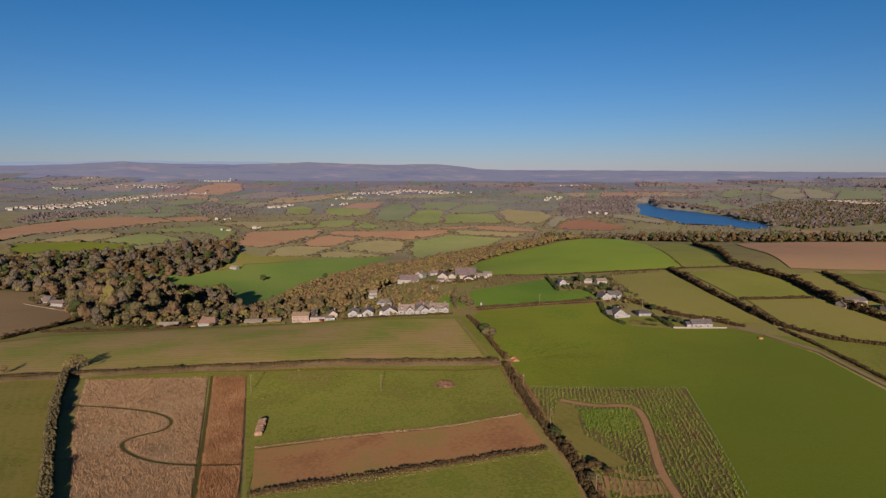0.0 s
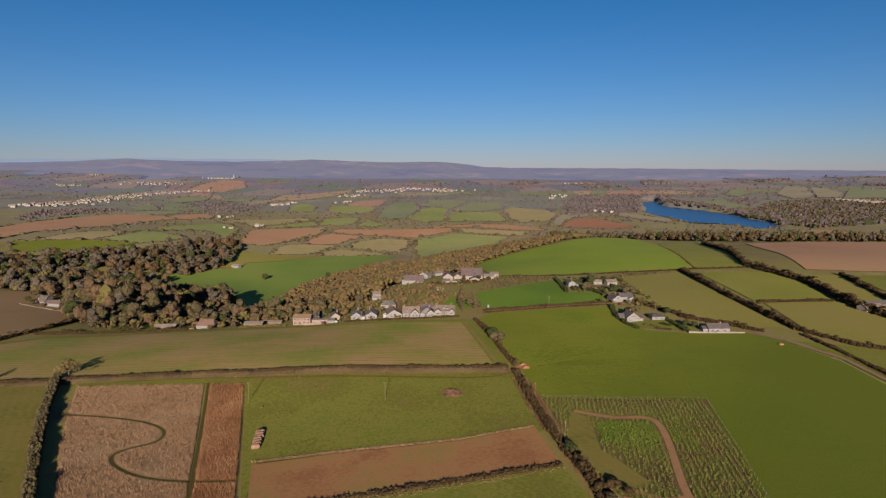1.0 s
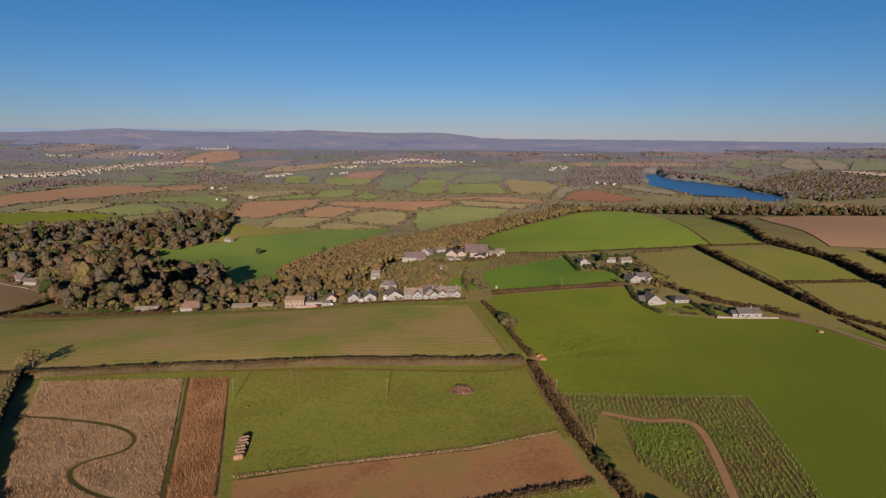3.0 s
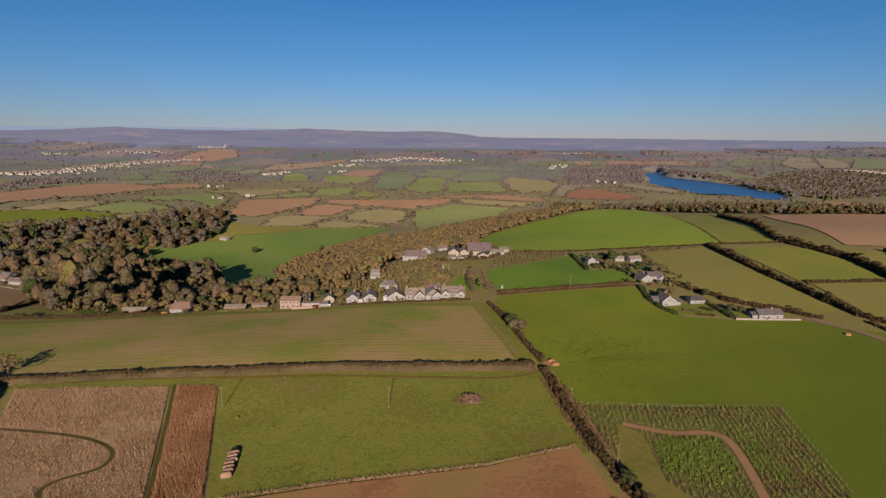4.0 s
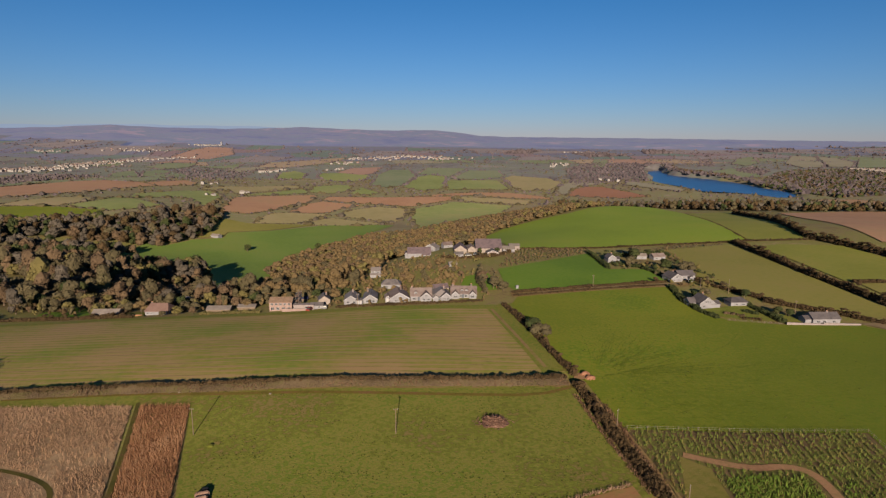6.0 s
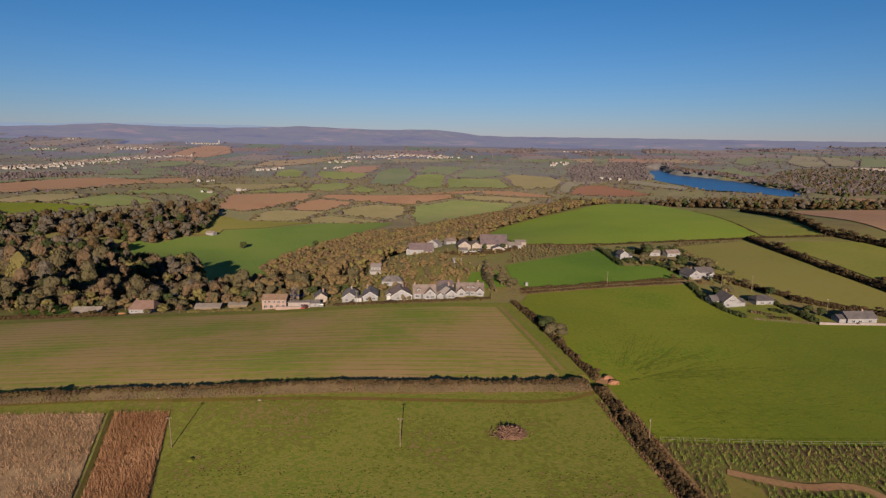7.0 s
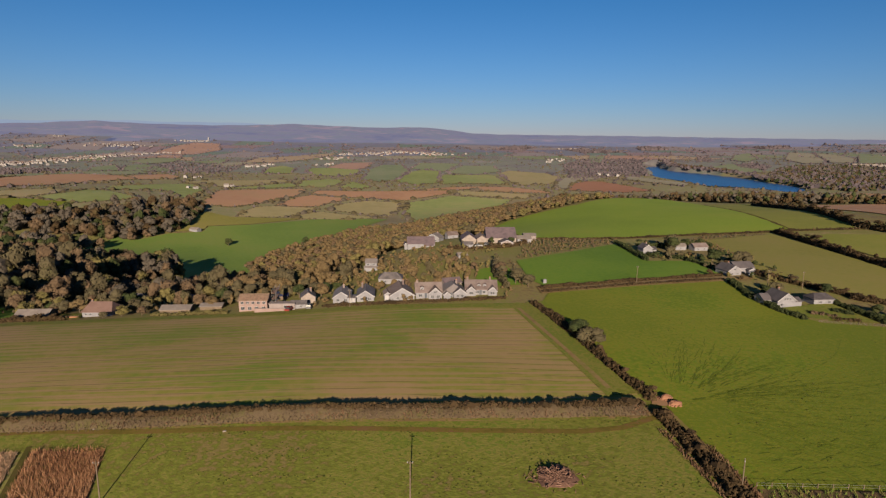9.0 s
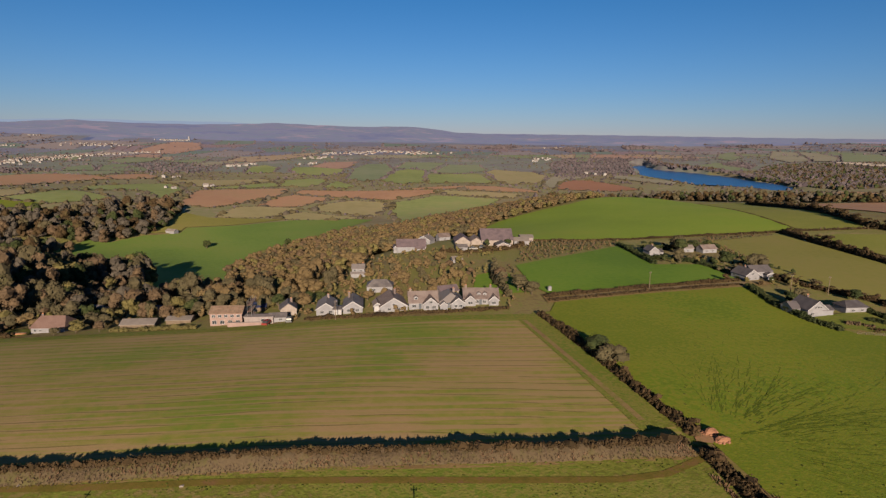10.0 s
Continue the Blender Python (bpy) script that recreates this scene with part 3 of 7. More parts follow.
sheet("ploughed_strip", [(-46.3, 151.4), (-20.8, 156.9), (15.3, 162.8), (39.7, 171.0), (43.4, 149.3), (14.7, 140.4), (-16.8, 132.8), (-39.8, 126.5)], M_SOIL, "strip of bare reddish-brown ploughed soil", 0.16)
sheet("low_pasture", [(-39.3, 124.8), (-16.5, 131.0), (14.6, 138.8), (43.5, 146.7), (48.1, 128.9), (46.4, 115.6), (37, 60), (-31.4, 60)], M_PASTURE, "bright green pasture beyond a low hedge", 0.1)
sheet("dead_grass_plot", TAN, M_STRAWLITTER, "plot of tall dead tan grass with a winding path", 0.1)
sheet("russet_crop_strip", RUST, M_SOIL, "strip of withered russet crop", 0.1)
sheet("side_pasture", [(-330, 185), (-215.5, 200.1), (-164.9, 208.0), (-147, 216.5), (-123, 172.9), (-93, 121.7), (-70, 80), (-180, 80), (-330, 100)], M_WORN, "worn olive-green pasture with faint tracks", 0.1)
sheet("sown_grass_field", [(30.7, 296.3), (36.4, 310.5), (69.5, 319.2), (108.5, 326.6), (106.2, 290.1), (112.4, 276.3), (131.0, 271.0), (158.4, 267.7), (168.1, 256.5), (176.8, 225.1), (176.1, 185.7), (175.1, 153.4), (175, 60), (60, 60), (79, 88), (97.1, 152.6), (104.8, 191.9), (45.1, 193.8), (42.2, 222.0), (38.1, 240.5)], M_GREEN, "large smooth green field of sown grass", 0.12)
sheet("fodder_crop_plot", CROP, M_CROPSOIL, "plot of fodder crop with bare earth paths", 0.1)
strip("grass_path", TAN_PATH, 1.1, M_PATH, "winding mown green path through dead grass", 0.16)
strip("grass_path", [(-81.8, 211), (-53.2, 121.5), (-40, 82)], 1.0, M_PATH, "narrow dark path between two crops", 0.16)
sheet("headland", [(-135, 209), (-134.6, 213), (-107, 214.4), (-83, 215.6), (-69.4, 216.4), (-67.2, 209.6), (-108, 209)], M_PASTURE, "green grass headland above two crops", 0.12)
CROP_GREEN = [(60, 173), (67, 174.6), (78, 173.5), (77, 159), (68, 153), (58.5, 158)]
strip("cart_track", [(-120, 213.6), (-81, 216), (-57, 215), (-33, 214), (-13, 213.3), (2, 212.7), (22, 212), (30, 213.2), (38.5, 217.4)], 1.6, M_TRODDEN, "worn brown cart track across pasture", 0.15)
FALLOW = [(54, 182), (59, 177), (57, 156), (61, 148), (66, 136), (58, 134), (54, 140), (50.5, 151), (49, 166)]
sheet("fallow", FALLOW, M_WORN, "dull weedy fallow corner beside a crop", 0.16, 3.0)
strip("bare_path", [(72.3, 130), (66, 129), (58, 134.5)], 1.8, M_EARTH, "bare reddish earth path beside a thicket", 0.23)
strip("bare_path", CROP_PATH, 2.2, M_EARTH, "bare reddish earth path through the crop", 0.22)
sheet("bare_earth", [(56, 131), (63, 128), (71, 127), (70, 121), (60, 120), (55, 124)], M_EARTH, "patch of bare reddish earth beside a hedge", 0.24, 3.0, "ground")
sheet("fresh_ley", [(32.5, 361.9), (93, 410), (90.9, 361.9), (110.3, 360.6), (111.2, 334.5), (70.4, 325.5), (36.7, 316), (32.5, 328)], M_VIVID, "small vivid green field of fresh grass", 0.15)
HILL = [(42, 560), (62, 600), (84, 622), (108, 640), (140, 668), (180, 730), (225, 775), (262, 765), (263, 669), (211, 450), (182, 446), (154, 443), (102, 433), (49, 433)]
sheet("hill_pasture", HILL, M_SUNLIT_HILL, "broad green pasture over a rounded hill", 0.2)
sheet("hill_side_pasture", [(264, 669), (350, 738), (335, 668), (271, 495), (258, 444), (230, 443), (212, 450)], M_GREEN_OLIVE, "olive pasture beside the hill", 0.2)
sheet("olive_pasture", [(142, 419), (192, 434), (185.7, 349.3), (182, 275), (157.7, 279.4), (138, 319.4), (130, 346.6)], M_OLIVE, "olive-green grazed pasture", 0.15)
sheet("pasture", [(204, 424), (221, 428), (252, 415), (253, 373), (242, 331), (222, 329), (196, 331), (200, 372)], M_GREEN_OLIVE, "green pasture between dark hedges", 0.15)
sheet("pasture", [(199.0, 325.1), (237.3, 324.8), (330, 300), (300, 200), (216.7, 239.2), (200, 247), (190, 271)], M_OLIVE, "olive pasture between dark hedges", 0.15)
sheet("tilled_field", [(402, 735), (520, 780), (700, 720), (480, 440), (348, 412), (312, 414), (284, 423)], M_SOIL_FAR, "bare brown tilled field", 0.2)
sheet("tilled_field", [(620, 1010), (615, 975), (611, 831), (621, 777), (690, 800), (680, 990)], M_SOIL_FAR, "brown tilled strip before a wood", 0.3)
sheet("pasture", [(267.3, 400.0), (299, 401), (275.0, 323.5), (258.9, 324.3), (253.3, 354.7)], M_OLIVE, "dry pasture strip between hedges", 0.15)
sheet("pasture", [(300.2, 396.5), (360, 400), (420, 340), (296.4, 330), (288.7, 352.1)], M_PASTURE, "green pasture between hedges", 0.15)
sheet("pasture", [(172, 255), (196.5, 242), (213.1, 233), (290, 195), (250, 60), (180, 60), (182, 193.1), (182, 232.3)], M_PASTURE, "rough pasture beside a stony track", 0.12)
sheet("tilled_field", [(-520, 380), (-414, 428), (-359, 471), (-324, 460), (-231.3, 366.5), (-215, 319.1), (-219, 279.3), (-330, 258), (-520, 260)], M_TILLED, "pale brown tilled field on a slope by a wood", 0.15)
VALLEY = [(-291, 692), (-276, 729), (-248, 751), (-251, 778), (-209, 807), (-160, 858), (-101, 877), (-61, 856), (-90, 789), (-113, 749), (-138, 709), (-162, 677), (-165, 637), (-157, 596), (-158, 545), (-173, 530), (-212, 611), (-239, 649), (-276, 661)]
sheet("valley_meadow", [(x + (8 if x > -175 and 540 < y < 860 else 0), y) for x, y in VALLEY], M_VALLEY, "green valley meadow partly in tree shade", 0.2)
sheet("valley_meadow", [(-312, 702), (-291, 692), (-276, 661), (-239, 649), (-212, 611), (-173, 530), (-158, 545), (-140, 470), (-106, 420), (-150, 420), (-200, 525), (-250, 555), (-312, 600)], M_VALLEY, "lower end of a valley meadow in deep shade", 0.15)
sheet("meadow", [(-290, 761), (-286, 817), (-279, 853), (-248, 840), (-191, 858), (-163, 862), (-210, 810), (-253, 779), (-251, 758), (-279, 738)], M_OLIVE, "pale olive slope above a field barn", 0.2)
sheet("meadow", [(-574, 783), (-550, 806), (-478, 816), (-418, 811), (-424, 771), (-519, 710)], M_GREEN, "cool green meadow above a wood", 0.2)
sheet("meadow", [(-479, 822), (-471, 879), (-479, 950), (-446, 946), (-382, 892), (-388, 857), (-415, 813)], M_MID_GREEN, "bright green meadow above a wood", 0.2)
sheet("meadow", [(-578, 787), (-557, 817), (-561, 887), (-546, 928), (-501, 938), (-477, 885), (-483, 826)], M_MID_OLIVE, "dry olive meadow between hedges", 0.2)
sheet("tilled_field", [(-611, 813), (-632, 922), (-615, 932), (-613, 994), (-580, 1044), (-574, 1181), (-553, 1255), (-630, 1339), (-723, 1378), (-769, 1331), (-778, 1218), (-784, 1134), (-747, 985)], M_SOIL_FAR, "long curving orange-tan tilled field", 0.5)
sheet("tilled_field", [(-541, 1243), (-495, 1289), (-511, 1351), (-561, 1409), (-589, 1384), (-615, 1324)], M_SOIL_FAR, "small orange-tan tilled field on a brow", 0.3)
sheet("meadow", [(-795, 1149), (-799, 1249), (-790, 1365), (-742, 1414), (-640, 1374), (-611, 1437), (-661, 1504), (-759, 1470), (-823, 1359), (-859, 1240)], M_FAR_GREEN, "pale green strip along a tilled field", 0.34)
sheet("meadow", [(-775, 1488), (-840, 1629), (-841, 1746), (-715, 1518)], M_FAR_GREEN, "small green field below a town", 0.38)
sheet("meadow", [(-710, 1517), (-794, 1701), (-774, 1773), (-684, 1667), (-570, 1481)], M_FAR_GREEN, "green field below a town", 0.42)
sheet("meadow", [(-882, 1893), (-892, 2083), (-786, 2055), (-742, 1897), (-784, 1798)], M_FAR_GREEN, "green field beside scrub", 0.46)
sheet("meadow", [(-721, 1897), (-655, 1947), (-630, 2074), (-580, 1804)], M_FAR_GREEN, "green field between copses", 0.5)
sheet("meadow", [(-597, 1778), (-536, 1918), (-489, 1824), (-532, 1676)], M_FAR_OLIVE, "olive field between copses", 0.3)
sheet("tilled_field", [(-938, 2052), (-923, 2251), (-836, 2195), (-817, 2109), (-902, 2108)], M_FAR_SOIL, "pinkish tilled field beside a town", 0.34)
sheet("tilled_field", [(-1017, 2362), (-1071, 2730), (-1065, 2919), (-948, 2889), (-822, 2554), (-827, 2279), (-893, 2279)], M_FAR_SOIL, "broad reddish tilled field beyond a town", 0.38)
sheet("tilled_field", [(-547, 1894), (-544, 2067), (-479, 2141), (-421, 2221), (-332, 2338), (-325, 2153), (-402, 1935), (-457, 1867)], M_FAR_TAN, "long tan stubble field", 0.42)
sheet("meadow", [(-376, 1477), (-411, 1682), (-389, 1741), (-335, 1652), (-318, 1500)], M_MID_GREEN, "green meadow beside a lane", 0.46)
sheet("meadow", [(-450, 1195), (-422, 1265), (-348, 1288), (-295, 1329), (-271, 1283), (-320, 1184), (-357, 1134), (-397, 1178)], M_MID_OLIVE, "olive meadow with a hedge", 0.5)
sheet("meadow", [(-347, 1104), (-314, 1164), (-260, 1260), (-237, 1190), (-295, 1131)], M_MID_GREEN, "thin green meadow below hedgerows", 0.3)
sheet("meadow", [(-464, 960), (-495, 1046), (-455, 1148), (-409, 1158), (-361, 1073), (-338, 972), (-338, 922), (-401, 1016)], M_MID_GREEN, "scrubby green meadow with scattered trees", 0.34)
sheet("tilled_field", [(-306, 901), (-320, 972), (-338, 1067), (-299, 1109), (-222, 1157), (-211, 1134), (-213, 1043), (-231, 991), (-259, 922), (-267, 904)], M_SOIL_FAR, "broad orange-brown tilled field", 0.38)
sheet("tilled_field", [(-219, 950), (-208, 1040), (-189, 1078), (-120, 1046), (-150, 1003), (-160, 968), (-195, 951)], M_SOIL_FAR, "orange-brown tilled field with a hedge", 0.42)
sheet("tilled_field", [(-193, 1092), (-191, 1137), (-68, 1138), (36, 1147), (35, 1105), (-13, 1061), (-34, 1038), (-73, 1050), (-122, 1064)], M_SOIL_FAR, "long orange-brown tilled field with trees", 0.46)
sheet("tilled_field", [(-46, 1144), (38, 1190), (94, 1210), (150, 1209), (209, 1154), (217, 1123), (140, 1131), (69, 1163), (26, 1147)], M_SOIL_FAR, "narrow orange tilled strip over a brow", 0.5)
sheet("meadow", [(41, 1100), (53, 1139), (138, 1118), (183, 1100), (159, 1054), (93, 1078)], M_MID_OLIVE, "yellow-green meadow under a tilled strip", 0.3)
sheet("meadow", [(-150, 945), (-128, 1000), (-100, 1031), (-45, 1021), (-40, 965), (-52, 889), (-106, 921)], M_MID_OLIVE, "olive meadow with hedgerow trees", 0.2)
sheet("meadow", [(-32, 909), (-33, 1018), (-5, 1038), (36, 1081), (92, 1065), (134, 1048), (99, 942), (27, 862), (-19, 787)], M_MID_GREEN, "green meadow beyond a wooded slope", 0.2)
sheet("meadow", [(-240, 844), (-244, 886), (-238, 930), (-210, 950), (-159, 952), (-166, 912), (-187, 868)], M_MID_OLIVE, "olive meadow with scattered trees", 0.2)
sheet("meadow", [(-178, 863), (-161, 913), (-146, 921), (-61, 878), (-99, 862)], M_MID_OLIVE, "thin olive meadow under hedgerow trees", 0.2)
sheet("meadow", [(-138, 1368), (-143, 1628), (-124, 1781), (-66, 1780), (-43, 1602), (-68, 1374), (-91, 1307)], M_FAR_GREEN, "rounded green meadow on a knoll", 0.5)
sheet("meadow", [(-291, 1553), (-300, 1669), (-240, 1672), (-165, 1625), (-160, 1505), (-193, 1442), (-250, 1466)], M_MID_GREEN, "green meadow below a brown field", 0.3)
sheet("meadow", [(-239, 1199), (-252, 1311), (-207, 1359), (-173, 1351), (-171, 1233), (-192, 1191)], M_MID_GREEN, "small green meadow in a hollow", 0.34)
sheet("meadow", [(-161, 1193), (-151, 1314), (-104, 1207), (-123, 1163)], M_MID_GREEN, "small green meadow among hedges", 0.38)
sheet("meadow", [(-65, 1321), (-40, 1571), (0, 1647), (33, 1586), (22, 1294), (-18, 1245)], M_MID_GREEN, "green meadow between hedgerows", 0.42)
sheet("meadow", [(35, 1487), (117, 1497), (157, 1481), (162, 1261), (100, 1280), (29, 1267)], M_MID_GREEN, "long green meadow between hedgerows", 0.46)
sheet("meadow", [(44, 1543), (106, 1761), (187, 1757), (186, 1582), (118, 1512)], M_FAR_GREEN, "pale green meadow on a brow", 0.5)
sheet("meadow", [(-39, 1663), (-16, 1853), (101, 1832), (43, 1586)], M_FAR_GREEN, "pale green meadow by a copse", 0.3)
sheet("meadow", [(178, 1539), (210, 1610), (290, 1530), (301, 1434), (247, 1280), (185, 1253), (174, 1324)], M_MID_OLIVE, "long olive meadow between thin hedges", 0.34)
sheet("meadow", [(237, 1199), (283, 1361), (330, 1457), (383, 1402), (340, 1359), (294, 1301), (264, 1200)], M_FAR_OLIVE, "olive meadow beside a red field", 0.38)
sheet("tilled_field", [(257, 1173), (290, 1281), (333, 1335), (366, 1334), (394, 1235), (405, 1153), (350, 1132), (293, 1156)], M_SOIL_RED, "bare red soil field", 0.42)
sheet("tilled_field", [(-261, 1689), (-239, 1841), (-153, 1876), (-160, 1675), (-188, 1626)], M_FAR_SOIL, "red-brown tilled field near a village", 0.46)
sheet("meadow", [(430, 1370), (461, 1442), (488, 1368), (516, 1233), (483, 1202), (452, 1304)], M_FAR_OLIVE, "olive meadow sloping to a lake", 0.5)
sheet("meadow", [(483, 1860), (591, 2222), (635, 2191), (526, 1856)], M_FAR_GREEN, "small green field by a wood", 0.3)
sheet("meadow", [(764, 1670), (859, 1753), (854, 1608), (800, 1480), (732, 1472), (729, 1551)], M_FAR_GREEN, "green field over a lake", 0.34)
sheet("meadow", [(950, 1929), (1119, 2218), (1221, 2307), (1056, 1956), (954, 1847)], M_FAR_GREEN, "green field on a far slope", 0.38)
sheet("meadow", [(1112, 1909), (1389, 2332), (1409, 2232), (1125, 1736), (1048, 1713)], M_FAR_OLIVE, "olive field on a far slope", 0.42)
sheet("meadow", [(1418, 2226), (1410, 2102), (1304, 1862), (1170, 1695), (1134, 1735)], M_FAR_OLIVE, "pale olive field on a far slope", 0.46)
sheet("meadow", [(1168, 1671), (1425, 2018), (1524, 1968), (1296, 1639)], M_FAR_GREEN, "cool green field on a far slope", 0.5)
sheet("stony_track", [(158, 269.5), (166, 270.5), (172, 257), (181.5, 229), (181.5, 193), (181.5, 60), (178.6, 60), (178.6, 193), (178.6, 227), (169.3, 254), (161, 267)], M_TRACK, "pale stony farm track", 0.2, category="track")
sheet("lane_verge", [(33, 307.5), (70, 316.5), (109, 324), (120, 327), (120, 336), (109, 335.5), (70, 326.5), (33, 317.5)], M_VERGE, "dry brown grassy banks along a lane", 0.17)
sheet("lane", [(35, 313), (70, 322.5), (109, 330.5), (118, 332), (118, 329.5), (109, 328), (70, 320), (36, 310.5)], M_TRACK, "narrow country lane between banks", 0.2, category="lane")
sheet("lawn", [(-176, 312), (-150, 304), (-150, 318), (-166, 336), (-180, 332)], M_VIVID, "green lawn of a large garden", 0.2, category="lawn")
lake_bm = bmesh.new()
lake_bm.faces.new([lake_bm.verts.new((x, y, LAKE_Z)) for x, y in LAKE])
if next(iter(lake_bm.faces)).normal.z < 0:
    bmesh.ops.reverse_faces(lake_bm, faces=lake_bm.faces)
lake_me = bpy.data.meshes.new("lake")
lake_bm.normal_update()
lake_bm.to_mesh(lake_me)
lake_bm.free()
lake_me.materials.append(M_WATER)
tagged(new("lake", lake_me), "long blue lake with wooded banks", "lake", kind="structure")

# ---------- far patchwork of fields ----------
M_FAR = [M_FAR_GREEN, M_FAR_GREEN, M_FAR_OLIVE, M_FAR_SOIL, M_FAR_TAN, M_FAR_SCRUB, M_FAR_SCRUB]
# Field colours with stronger painted haze, for cells beyond 2250 m.
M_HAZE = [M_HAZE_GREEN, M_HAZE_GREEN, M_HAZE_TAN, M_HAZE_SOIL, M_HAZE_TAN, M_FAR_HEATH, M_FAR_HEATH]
cell_x, cell_y = 150.0, 220.0
far_nodes = {}


def far_node(i, j):
    if (i, j) not in far_nodes:
        r = random.Random(i * 7919 + j * 104729)
        far_nodes[i, j] = (i * cell_x + (j % 2) * 60 + r.uniform(-45, 45), j * cell_y + r.uniform(-70, 70))
    return far_nodes[i, j]


farmland = new("far_farmland")
tagged(farmland, "patchwork of small green, tan and brown fields", "farmland", kind="structure")
far_edges, far_woods = [], []
FAR_N = 6
grid = np.linspace(0, 1, FAR_N + 1)
gu, gw = np.meshgrid(grid, grid, indexing="ij")
FAR_F = [(a * (FAR_N + 1) + c, (a + 1) * (FAR_N + 1) + c, (a + 1) * (FAR_N + 1) + c + 1, a * (FAR_N + 1) + c + 1) for a in range(FAR_N) for c in range(FAR_N)]
for j in range(8, 15):
    for i in range(-22, 23):
        quad = [far_node(i, j), far_node(i + 1, j), far_node(i + 1, j + 1), far_node(i, j + 1)]
        cx, cy = np.mean(quad, 0)
        if cy < 1950 or abs(cx) > 0.95 * cy + 150 or inside(cx, cy, LAKE) or cy > 3000 or (cy > 2800 and random.Random(i * 13 + j).random() < 0.3):
            continue
        r = random.Random(i * 31 + j * 977)
        kind = r.choices(range(7), (26, 22, 20, 8, 8, 10, 0) if cy < 1900 else (12, 8, 20, 8, 10, 24, 18) if cy < 2900 else (2, 2, 8, 2, 4, 30, 30))[0]
        if r.random() < (0.0 if cx < 250 else 0.16) and not (350 < cx < 660 and 950 < cy < 1750) or (off_line(cx, cy, LAKE + LAKE[:1]) < 110 and cx > 660):
            far_woods.append(quad)
            continue
        q = np.array(quad)
        pt = (q[0] * (1 - gu[..., None]) + q[1] * gu[..., None]) * (1 - gw[..., None]) + (q[3] * (1 - gu[..., None]) + q[2] * gu[..., None]) * gw[..., None]
        pt = pt.reshape(-1, 2)
        z = ground_z(pt[:, 0], pt[:, 1]) + 0.05 + 0.0004 * np.hypot(pt[:, 0], pt[:, 1])
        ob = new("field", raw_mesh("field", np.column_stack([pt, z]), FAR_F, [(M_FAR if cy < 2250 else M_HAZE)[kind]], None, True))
        ob.parent = farmland
        far_edges += [(quad[0], quad[1]), (quad[0], quad[3])]
        if r.random() < 0.6:
            mid = [tuple((q[0] + q[1]) / 2), tuple((q[2] + q[3]) / 2)]
            far_edges.append(tuple(mid))


# ---------- foliage ----------
def ico(sub):
    bm = bmesh.new()
    bmesh.ops.create_icosphere(bm, subdivisions=sub, radius=1.0)
    v = np.array([w.co[:] for w in bm.verts])
    f = np.array([[w.index for w in t.verts] for t in bm.faces])
    bm.free()
    return v, f


ICO1, ICO2 = ico(1), ico(2)
ICO0 = (np.array([(0, 0, 1), (0.94, 0, 0.33), (-0.47, 0.82, 0.33), (-0.47, -0.82, 0.33), (0.47, 0.82, -0.4), (-0.94, 0, -0.4), (0.47, -0.82, -0.4)]), np.array([(0, 1, 4), (0, 4, 2), (0, 2, 5), (0, 5, 3), (0, 3, 6), (0, 6, 1), (1, 6, 4), (2, 4, 5), (3, 5, 6), (4, 6, 5)]))


def clump(base, r, seed, rough=0.35):
    """A lumpy ball of leaves."""
    v, f = base
    g = np.random.default_rng(seed)
    k = 1 + g.uniform(-rough, rough, len(v))
    return v * k[:, None] * np.asarray(r), f


def leaves(centres, normals, size, g):
    """Small leaf sprays that lie loosely over a surface."""
    n = len(centres)
    nn = normals + g.normal(scale=0.24, size=(n, 3))
    a = np.cross(nn, g.normal(size=(n, 3)))
    a /= np.linalg.norm(a, axis=1)[:, None] + 1e-6
    b = np.cross(nn, a)
    b /= np.linalg.norm(b, axis=1)[:, None] + 1e-6
    s = size * g.uniform(0.6, 1.4, (n, 1))
    v = np.stack([centres + a * s, centres - a * s * 0.6 + b * s * 0.9, centres - a * s * 0.6 - b * s * 0.9], 1).reshape(-1, 3)
    return v, np.arange(3 * n).reshape(-1, 3)


def join(pieces):
    vs, fs, n = [], [], 0
    for v, f in pieces:
        vs.append(v)
        fs.append(f + n)
        n += len(v)
    return np.concatenate(vs), np.concatenate(fs)


def crown(seed, lobes, base, leaf_n, leaf_size, tall=1.0, wide=1.0):
    """A crown about 1 m in radius, its foot at z = 0: lobes of foliage with ragged leaves."""
    g = np.random.default_rng(seed)
    out = []
    for k in range(lobes):
        a, e = g.uniform(0, 6.283), g.uniform(0, 1) ** 0.8
        ring = 0.62 * wide * math.sqrt(max(0, 1 - (2 * e - 0.9) ** 2 * 0.9)) * g.uniform(0.5, 1.1)
        c = np.array([math.cos(a) * ring, math.sin(a) * ring, (0.35 + 1.15 * e) * tall])
        r = g.uniform(0.36, 0.55) * np.array([1, 1, 0.85])
        v, f = clump(base, r, seed * 97 + k, 0.26)
        out.append((v + c, f))
        if leaf_n:
            d = g.normal(size=(leaf_n, 3))
            d /= np.linalg.norm(d, axis=1)[:, None]
            out.append(leaves(c + d * r * g.uniform(0.85, 1.25, (leaf_n, 1)), d, leaf_size, g))
    return join(out)


CROWN_NEAR = [crown(s, 10, ICO1, 60, 0.1, t, w) for s, t, w in ((1, 1.0, 1.0), (2, 1.15, 0.9), (3, 0.85, 1.1), (4, 1.05, 1.0), (5, 1.3, 0.8))]
